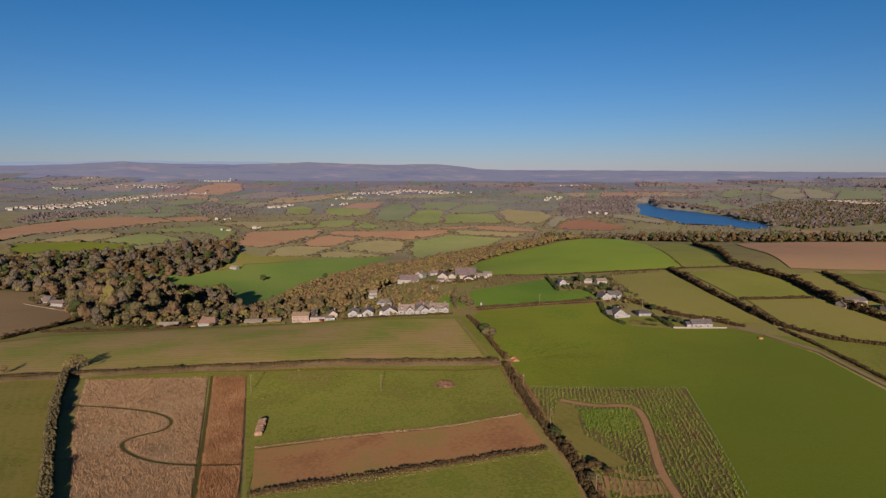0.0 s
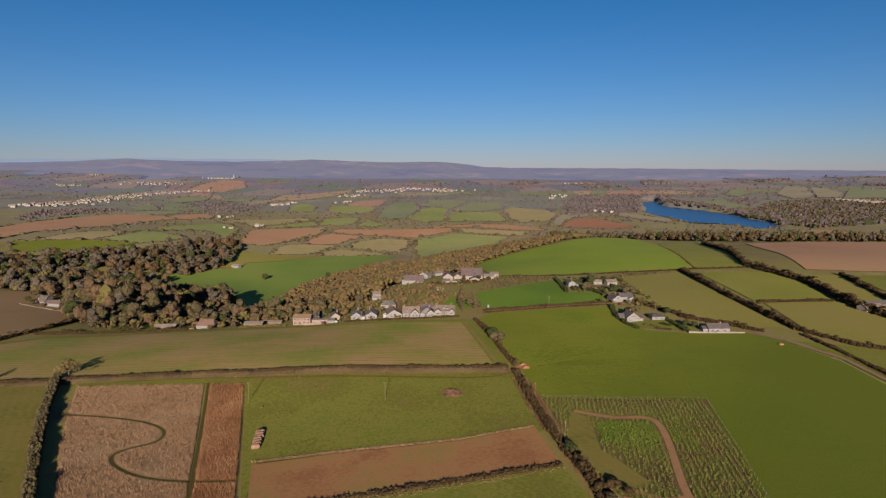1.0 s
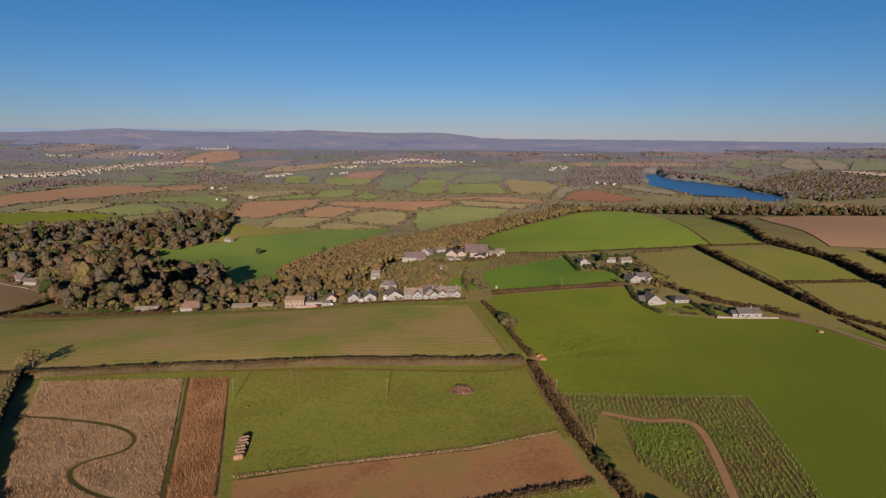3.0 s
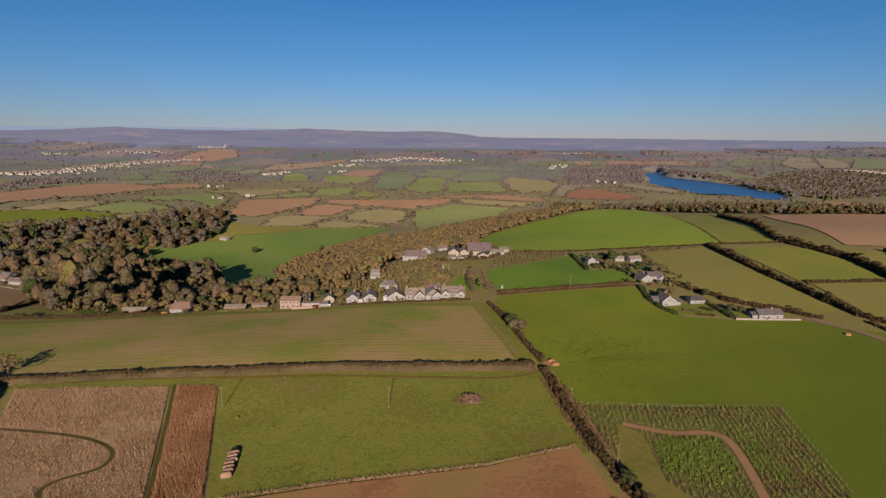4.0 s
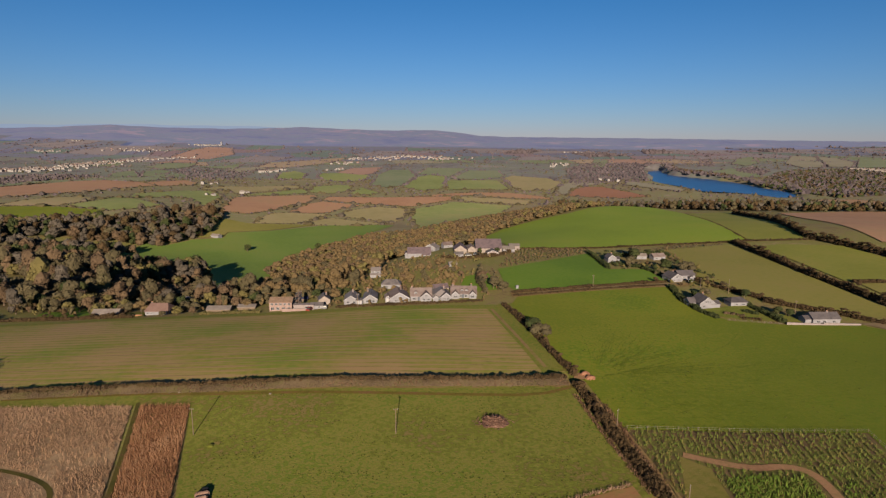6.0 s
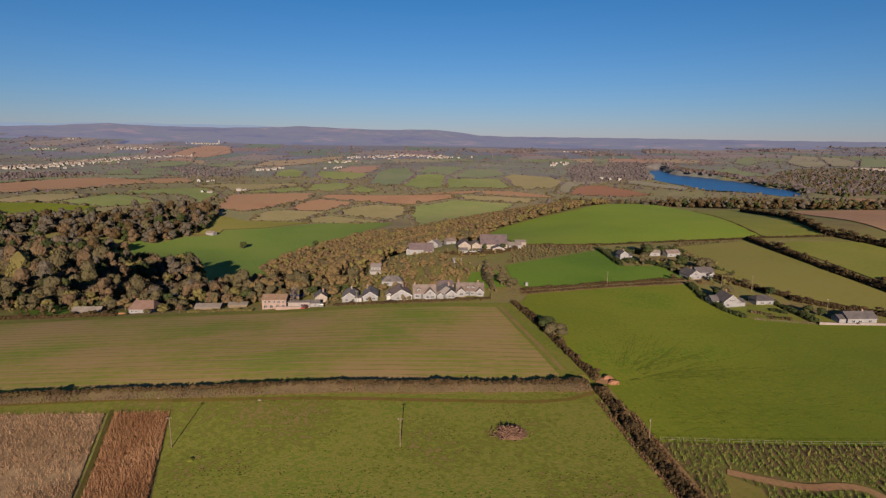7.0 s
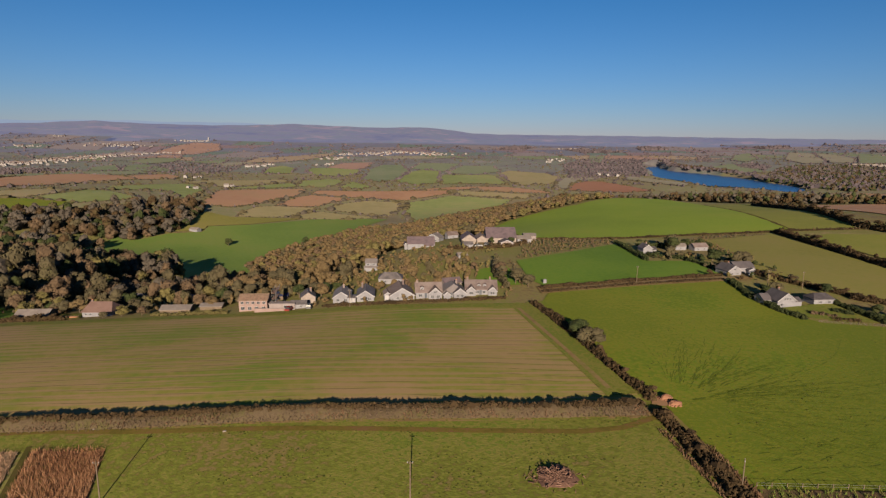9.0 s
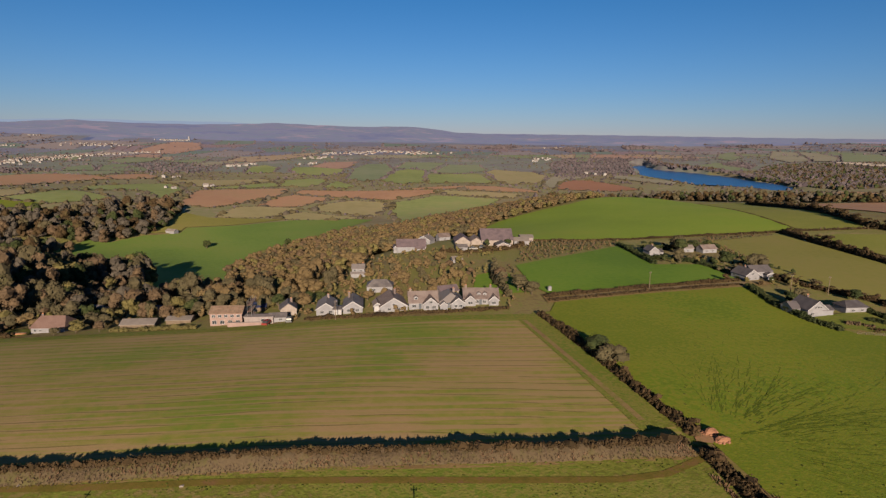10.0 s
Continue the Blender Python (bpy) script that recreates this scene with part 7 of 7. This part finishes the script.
# ---------- smaller things ----------
def power_pole(x, y, h, label, arm=0.0):
    root = new("power_pole")
    root.location = (x, y, float(land(x, y)))
    tagged(root, label, "power pole", "power poles over the fields")
    bm = bmesh.new()
    bar(bm, (0, 0, -0.5), (0, 0, h), 0.13, 0.09, 10)
    part("pole", bm, M_TIMBER, root)
    bm = bmesh.new()
    c, s = math.cos(radians(arm)), math.sin(radians(arm))
    vs = box(bm, -0.5, 0.5, -0.05, 0.05, h - 0.4, h - 0.3)
    bmesh.ops.rotate(bm, verts=vs, matrix=Matrix.Rotation(radians(arm), 3, "Z"))
    part("crossarm", bm, M_TIMBER, root)
    for d in (-0.42, 0.0, 0.42):
        bm = bmesh.new()
        bar(bm, (d * c, d * s, h - 0.3), (d * c, d * s, h - 0.1), 0.06, 0.045, 6)
        part("insulator", bm, M_FRAME, root)


for x, y, h, arm in ((-11.0, 193.2, 6.8, 0), (-61.0, 195.6, 7.4, 0), (47.6, 162.5, 6.0, 60), (51.4, 121, 6.0, 60), (43.4, 194, 5.5, 60), (-33.3, 299, 6.0, 0), (72, 322, 6.5, 0), (119, 316, 6.5, 20), (131, 314, 6.5, 20), (233, 241, 7, 30), (141, 281, 6.5, 0)):
    power_pole(x, y, h, "weathered wooden power pole with a short crossarm", arm)


def bale_stack():
    root = new("bale_row")
    root.matrix_world = pose(-49.0, 166.6, float(land(-49, 166.6)), 0, 0, 9)
    tagged(root, "row of pale wrapped round bales at a field edge", "bale row")
    g = random.Random(4)
    for k in range(7):
        bm = bmesh.new()
        bmesh.ops.create_cone(bm, cap_ends=True, segments=18, radius1=0.82, radius2=0.8, depth=2.7 + g.uniform(-0.3, 0.2))
        bmesh.ops.bevel(bm, geom=[e for e in bm.edges if abs(e.verts[0].co.z - e.verts[1].co.z) < 0.01], offset=0.22, segments=2, affect="EDGES")
        bmesh.ops.rotate(bm, verts=bm.verts, matrix=Matrix.Rotation(radians(90), 3, "Y"))
        bmesh.ops.rotate(bm, verts=bm.verts, matrix=Matrix.Rotation(radians(14 + g.uniform(-5, 5)), 3, "Z"))
        bmesh.ops.translate(bm, verts=bm.verts, vec=(g.uniform(-0.2, 0.2), -5.2 + k * 1.68, 0.7 + g.uniform(0, 0.06)))
        part("bale", bm, M_BALE, root)
    bm = bmesh.new()
    bmesh.ops.create_cone(bm, cap_ends=True, segments=18, radius1=0.7, radius2=0.68, depth=1.4)
    bmesh.ops.bevel(bm, geom=[e for e in bm.edges if abs(e.verts[0].co.z - e.verts[1].co.z) < 0.01], offset=0.15, segments=2, affect="EDGES")
    bmesh.ops.rotate(bm, verts=bm.verts, matrix=Matrix.Rotation(radians(90), 3, "Y"))
    bmesh.ops.translate(bm, verts=bm.verts, vec=(0.3, 6.6, 0.6))
    part("bale", bm, M_BALE_DARK, root, "black wrapped bale")
bale_stack()


def brush_heap():
    g = np.random.default_rng(12)
    root = new("brushwood_heap")
    root.location = (13.2, 198.2, float(land(13.2, 198.2)) + 0.2)
    tagged(root, "heap of cut brown brushwood on pasture", "heap")
    rest = [clump(ICO2, (3.6, 2.9, 0.75), 5, 0.3)]
    for k in range(460):
        a, rr = g.uniform(0, 6.283), abs(g.normal(0, 0.42))
        x, y = math.cos(a) * rr * 4.8, math.sin(a) * rr * 3.8
        z = max(0.05, 1.15 * math.exp(-rr * rr * 2.2)) * g.uniform(0.5, 1.05)
        d = g.normal(size=3) * (1, 1, 0.25)
        d /= np.linalg.norm(d)
        n = np.cross(d, g.normal(size=3))
        n /= np.linalg.norm(n)
        q = np.cross(d, n)
        big = k < 90
        L, t = (g.uniform(1.0, 2.2), g.uniform(0.07, 0.16)) if big else (g.uniform(0.4, 1.4), g.uniform(0.04, 0.12))
        c = np.array([x, y, z])
        v = np.array([c - d * L / 2 + n * t, c - d * L / 2 - n * t * 0.5 + q * t, c - d * L / 2 - n * t * 0.5 - q * t, c + d * L / 2])
        f = np.array([[0, 1, 3], [1, 2, 3], [2, 0, 3], [0, 2, 1]])
        if big:
            ob = new("branch", raw_mesh("branch", v, f, [M_BRUSH]))
            ob.parent = root
        else:
            rest.append((v, f))
    v, f = join(rest)
    ob = new("twig_mass", raw_mesh("twig_mass", v, f, [M_BRUSH]))
    ob.parent = root
brush_heap()


def earth_mound(x, y, rot, seed):
    """A small heap of dug earth with clods round its foot."""
    g = np.random.default_rng(seed)
    out = [clump(ICO2, (1.5, 0.8, 0.85), seed, 0.13)]
    for k in range(16):
        a = g.uniform(0, 6.283)
        v, f = clump(ICO1, np.full(3, g.uniform(0.12, 0.3)), seed * 50 + k, 0.3)
        out.append((v + (math.cos(a) * 1.5, math.sin(a) * 0.9, -0.1), f))
    v, f = join(out)
    c, q = math.cos(radians(rot)), math.sin(radians(rot))
    v = np.column_stack([v[:, 0] * c - v[:, 1] * q + x, v[:, 0] * q + v[:, 1] * c + y, v[:, 2] + float(land(x, y)) + 0.45])
    tagged(new("earth_mound", raw_mesh("earth_mound", v, f, [M_CLAY_EARTH])), "heap of orange-brown dug earth in a gateway", "mound", "heaps in the gateway")


earth_mound(43.4, 225.2, 18, 61)
earth_mound(44.4, 222.4, 12, 62)
sheet("gateway_earth", [(39.5, 222.5), (40.5, 226), (43.5, 226.5), (44.5, 223.5), (42, 221.5)], M_EARTH, "trodden reddish earth in a gateway", 0.26, 2.0, "ground")


def field_stone(x, y, r, mat, label, name="stone"):
    v, f = clump(ICO2, (r, r * 0.8, r * 0.6), int(abs(x * 10)), 0.15)
    tagged(new(name, raw_mesh(name, v + (x, y, float(land(x, y)) + r * 0.3), f, [mat])), label, "stone")
field_stone(-55, 190.5, 0.8, M_TUSSOCK, "mossy green boulder on pasture", "boulder")
field_stone(-47, 214, 0.45, M_STONE, "pale stone at the pasture edge")
field_stone(-73, 216.5, 0.45, M_STONE, "pale stone at the pasture edge")
field_stone(165, 249, 1.2, M_EARTH, "low heap of pale rubble on grass", "rubble_heap")


def fence(pts, label, h=1.1, gap=2.5, mat=None):
    root = new("fence")
    x0, y0 = pts[0]
    root.location = (x0, y0, 0)
    tagged(root, label, "fence")
    post = None
    for x, y, a in along(pts, gap):
        if post is None:
            bm = bmesh.new(); box(bm, -0.06, 0.06, -0.06, 0.06, -0.4, h)
            ob = part("post", bm, mat or M_TIMBER, root)
            post = ob.data
        else:
            ob = new("post", post); ob.parent = root
        ob.location = (x - x0, y - y0, float(land(x, y)))
    for (ax, ay), (bx, by) in zip(pts, pts[1:]):
        for z in (h * 0.5, h * 0.9):
            bm = bmesh.new()
            bar(bm, (ax - x0, ay - y0, float(land(ax, ay)) + z), (bx - x0, by - y0, float(land(bx, by)) + z), 0.015, 0.015, 4)
            part("wire", bm, M_METAL, root)
fence([(46, 194.3), (76, 192.8), (105.2, 192.4)], "weathered timber posts with wire round a crop", mat=M_TIMBER)
fence([(105.2, 192.4), (97.6, 152.6), (89.9, 117.9)], "weathered timber posts with wire round a crop", mat=M_TIMBER)
front_wall = new("front_wall")
front_wall.location = (145, 269.6, float(land(145, 269.6)))
tagged(front_wall, "low pale rendered wall before a bungalow", "wall")
for (ax, ay), (bx, by) in (((132.2, 271.5), (145, 269.6)), ((145, 269.6), (158.5, 268.6))):
    bm = bmesh.new()
    ln, an = math.hypot(bx - ax, by - ay), math.atan2(by - ay, bx - ax)
    vs = box(bm, -0.02, ln, -0.14, 0.14, -0.8, 0.85) + box(bm, -0.04, ln + 0.02, -0.2, 0.2, 0.85, 0.95)
    bmesh.ops.rotate(bm, verts=vs, matrix=Matrix.Rotation(an, 3, "Z"))
    bmesh.ops.translate(bm, verts=vs, vec=(ax - 145, ay - 269.6, float(land((ax + bx) / 2, (ay + by) / 2)) - front_wall.location.z))
    part("wall_length", bm, M_CREAM, front_wall)
fence([(112.5, 277), (131, 272)], "pale garden fence at a field edge", 0.8, 2.0, M_TIMBER)
fence([(47, 430), (44, 445), (37, 560)], "post fence running up a hill pasture", 1.1, 4.0)
for pts, lab in (([(112, 280), (130, 274.5), (128.5, 296), (108, 290)], "mown green garden lawn"), ([(133, 274), (140, 272.5), (139, 280), (131.5, 290)], "mown green garden lawn"), ([(10, 318), (30, 320), (26, 355), (14, 345)], "small green paddock behind houses"), ([(-30, 336), (-26, 352), (-18, 350), (-14, 338)], "green garden on a slope"), ([(-132, 301), (-124, 301), (-128, 312), (-136, 312)], "green garden lawn")):
    sheet("lawn", pts, M_VIVID if "paddock" in lab else M_PASTURE, lab, 0.25, 5.0, "lawn")
sheet("farmyard", [(20, 396), (27, 396), (26, 430), (20, 430)], M_TRACK, "pale farmyard between barns", 0.25, 5.0, "yard")
sheet("drive", [(118, 332), (117, 345), (108, 378), (112, 380), (121, 346), (121, 331)], M_TRACK, "pale drive between cottages", 0.25, 5.0, "drive")
tank = new("water_tank")
tank.location = (37.0, 322, float(land(37, 322)))
tagged(tank, "white water tank beside a lane", "tank")
bm = bmesh.new(); bar(bm, (0, 0, 0.2), (0, 0, 1.7), 0.7, 0.7, 16); part("body", bm, M_WHITE, tank)
bm = bmesh.new(); bar(bm, (0, 0, 1.7), (0, 0, 1.95), 0.7, 0.25, 16); part("lid", bm, M_WHITE, tank)
bm = bmesh.new(); box(bm, -1.0, 1.0, -1.0, 1.0, -0.5, 0.2); part("plinth", bm, M_STONE, tank)



def car(label, x, y, rot, paint, van=False):
    """A parked car: shell, glazed cabin and four wheels."""
    root = new("van" if van else "car")
    root.matrix_world = pose(x, y, float(land(x, y)) + 0.25, 0, 0, rot)
    tagged(root, label, "van" if van else "car")
    L, H = (2.4, 1.05) if van else (2.1, 0.8)
    bm = bmesh.new()
    box(bm, -L, L, -0.88, 0.88, 0.32, H + 0.1)
    bmesh.ops.bevel(bm, geom=bm.edges[:], offset=0.14, segments=2, affect="EDGES")
    part("body", bm, paint, root)
    bm = bmesh.new()
    vs = box(bm, -L * (0.95 if van else 0.75), L * 0.45, -0.8, 0.8, H, H + (1.0 if van else 0.6))
    for v in vs:
        if v.co.z > H + 0.3:
            v.co.x = v.co.x * 0.82 - 0.1
            v.co.y *= 0.86
    bmesh.ops.bevel(bm, geom=bm.edges[:], offset=0.08, segments=2, affect="EDGES")
    part("cabin", bm, paint if van else M_GLASS, root)
    bm = bmesh.new()
    box(bm, -L * 0.55, L * 0.25, -0.66, 0.66, H + (0.98 if van else 0.58), H + (1.03 if van else 0.63))
    part("roof", bm, paint, root)
    for wx in (-L * 0.62, L * 0.62):
        for wy in (-0.82, 0.82):
            bm = bmesh.new(); bar(bm, (wx, wy - 0.11, 0.32), (wx, wy + 0.11, 0.32), 0.33, 0.33, 14)
            w = part("wheel", bm, M_BALE_DARK, root)
            bm = bmesh.new(); bar(bm, (wx, wy - 0.13, 0.32), (wx, wy + 0.13, 0.32), 0.18, 0.18, 10); part("rim", bm, M_METAL, w)
    for wy in (-0.6, 0.6):
        bm = bmesh.new(); box(bm, L - 0.08, L + 0.02, wy - 0.16, wy + 0.16, 0.62, 0.76); part("headlight", bm, M_FRAME, root)


car("red car parked beside an outbuilding", -53.5, 298.8, 80, M_CAR_RED)
car("grey car parked beside cottages", -47.2, 300.2, 95, M_CAR_GREY)
car("white van parked in a drive", 121.5, 331.5, 60, M_CAR_WHITE, True)
car("grey car parked in a farmyard", 23.5, 402, 70, M_CAR_GREY)
car("white van parked in a farmyard", 22.5, 418, 85, M_CAR_WHITE, True)
car("white car parked before a barn", 19.0, 397.5, 10, M_CAR_WHITE)
boat = new("dinghy")
boat.matrix_world = pose(-127.5, 303.5, float(land(-127.5, 303.5)) + 0.22, 0, 0, 8)
tagged(boat, "upturned orange dinghy on a garden lawn", "dinghy")
bm = bmesh.new()
bmesh.ops.create_uvsphere(bm, u_segments=16, v_segments=8, radius=1.0)
for v in bm.verts:
    v.co = Vector((v.co.x * 2.4 * (1 - 0.15 * abs(v.co.y)), v.co.y * 0.85, max(0, v.co.z) * 0.7))
part("hull", bm, M_ORANGE, boat)
bm = bmesh.new(); box(bm, -2.2, 2.2, -0.05, 0.05, 0.66, 0.76); part("keel", bm, M_TIMBER, boat)

# shrubs along gardens
for k, (line, h, lab, m) in enumerate((
        ([(-42, 301.5), (-20, 300), (5, 301), (20, 303)], 0.9, "brown garden hedge before the houses", M_HEDGE),
        ([(-100, 302.5), (-74, 300.5)], 1.0, "overgrown yellow garden hedge", M_WOOD_LIME),
        ([(-210, 300), (-150, 303), (-128, 302)], 1.4, "brown hedge between stubble and wood", M_HEDGE),
        ([(22, 316), (20, 340), (24, 362)], 2.6, "tall brown hedge beside a paddock", M_WOOD_OLIVE),
        ([(110, 362), (114, 346), (112, 334)], 1.5, "dark garden hedge by a drive", M_EVERGREEN),
        ([(140, 300), (160, 280), (168, 268)], 1.6, "brown hedge with shrubs along a track", M_HEDGE),
        ([(126, 335), (133, 318), (150, 290), (160, 279)], 1.6, "dark garden boundary hedge", M_HEDGE),
        ([(98, 378), (110, 366)], 1.4, "garden shrubs before a cottage", M_EVERGREEN),
        ([(115, 284.5), (122, 281.5)], 1.2, "russet garden shrubs on a lawn", M_WOOD_RUST),
        ([(118.5, 279.5), (126, 277)], 1.0, "dark garden shrubs on a lawn", M_HEDGE),
        ([(124, 287), (128, 283)], 1.3, "dark garden shrubs beside a bungalow", M_EVERGREEN),
        ([(100, 396), (122, 402), (140, 400)], 2.4, "dark shrubs behind cottages", M_EVERGREEN),
        ([(4, 396), (10, 392), (22, 392), (34, 398), (46, 414)], 1.4, "brown shrubs round the farm", M_HEDGE),
        ([(-218, 366), (-214, 320), (-218, 280)], 1.8, "brown hedge by a wood", M_HEDGE))):
    hedge(line, h, 1.6, lab, m, 1.0, 0.12, 40 + k)

# ---------- far settlements ----------
def far_house_model(wall, roof, label):
    root = new("far_house")
    tagged(root, label, "house", "far town houses")
    bm = bmesh.new(); prism(bm, -6, 6, -4, 4, -2, 4.5, 3, False); part("wall", bm, wall, root)
    part("roof", roof_mesh(-6, 6, -4, 4, 4.5, 3, False), roof, root)
    return root


models = [far_house_model(M_FAR_WALL, M_SHEET, "small distant white house with a grey roof"), far_house_model(M_FAR_WALL, M_TILE, "small distant white house with a brown roof"), far_house_model(M_BRICK, M_REDTILE, "small distant brick house with a red roof")]
g = random.Random(5)
# each row of houses: from, to, spread, how many
TOWNS = (((-1140, 1650), (-1090, 1820), 34, 62), ((-1125, 1920), (-1095, 2050), 30, 62), ((-1100, 2110), (-1030, 2310), 24, 50), ((-1000, 2310), (-930, 2360), 18, 12),
         ((-290, 2000), (-262, 2080), 20, 9), ((-262, 2230), (-150, 2290), 40, 30), ((-145, 2380), (-40, 2330), 26, 22), ((-20, 2330), (55, 2180), 26, 20),
         ((-1400, 2690), (-1200, 2690), 40, 26), ((-1620, 2500), (-1540, 2520), 20, 10), ((-480, 1695), (-430, 1770), 12, 12), ((-295, 1795), (-270, 1810), 8, 3),
         ((640, 2770), (730, 2720), 22, 14), ((376, 1885), (440, 2030), 14, 7), ((410, 1495), (440, 1450), 7, 4), ((-485, 1325), (-465, 1335), 7, 2), ((-400, 1072), (-375, 1075), 6, 1), ((-350, 1136), (-340, 1140), 5, 1), ((-1170, 3000), (-1050, 3020), 10, 12), ((-1740, 2980), (-1690, 2990), 8, 5))
placed, crowd = 0, []
for (ax, ay), (bx, by), wide, n in TOWNS:
    for k in range(n * 2):
        u = (k + g.random()) / (n * 2)
        x, y = ax + (bx - ax) * u + g.gauss(0, wide), ay + (by - ay) * u + g.gauss(0, wide)
        z, a, size = float(ground_z(x, y)) + 0.8, g.choice((0, 90, 20, -30)) + g.uniform(-12, 12), g.uniform(0.45, 0.8)
        if placed < 3:
            models[placed].matrix_world = pose(x, y, z, 0, 0, a)
        elif placed < 290 and k % 2 == 0:
            c = copy_thing(g.choices(models, (5, 3, 2))[0], pose(x, y, z, 0, 0, a))
            c.scale = (size,) * 3
        else:
            crowd.append((x, y, z, a, size))
            continue
        placed += 1
home_v = np.array([(x, y, z) for x in (-6, 6) for y, z in ((-4, -2), (4, -2), (4, 4.5), (0, 7.5), (-4, 4.5))], float)
home_f = np.array([(0, 5, 9), (0, 9, 4), (4, 9, 8), (4, 8, 3), (3, 8, 7), (3, 7, 2), (2, 7, 6), (2, 6, 1), (0, 4, 3), (0, 3, 2), (0, 2, 1), (5, 6, 7), (5, 7, 8), (5, 8, 9)])
home_m = np.array([0, 0, 1, 1, 1, 1, 0, 0, 0, 0, 0, 0, 0, 0])
pieces, roofs = [], []
for n, (x, y, z, a, size) in enumerate(crowd):
    c, q = math.cos(radians(a)) * size, math.sin(radians(a)) * size
    pieces.append((np.column_stack([home_v[:, 0] * c - home_v[:, 1] * q + x, home_v[:, 0] * q + home_v[:, 1] * c + y, home_v[:, 2] * size + z]), home_f))
    roofs.append(home_m * (1 + n % 2))
tagged(new("far_town", raw_mesh("far_town", *join(pieces), [M_FAR_WALL, M_SHEET, M_TILE], np.concatenate(roofs))), "crowded white houses of distant towns", "town", kind="stuff")
tower = new("far_tower")
tower.location = (-1040, 3030, float(ground_z(-1040, 3030)))
tagged(tower, "slim pale distant tower block", "tower")
bm = bmesh.new(); box(bm, -3.5, 3.5, -3.5, 3.5, -3, 17); part("wall", bm, M_WHITE, tower)
bm = bmesh.new(); box(bm, -2.4, 2.4, -2.4, 2.4, 17, 19); part("roof", bm, M_SHEET, tower)
solar = new("solar_array")
solar.location = (1190, 1470, float(ground_z(1190, 1470)))
tagged(solar, "rows of pale solar panels on a distant field", "solar array")
for k in range(7):
    bm = bmesh.new()
    z = float(ground_z(1190, 1470 + k * 22)) - solar.location.z
    box(bm, -90, 90, k * 22, k * 22 + 6, z + 1, z + 3.5)
    part("panel_row", bm, M_SHEET, solar)
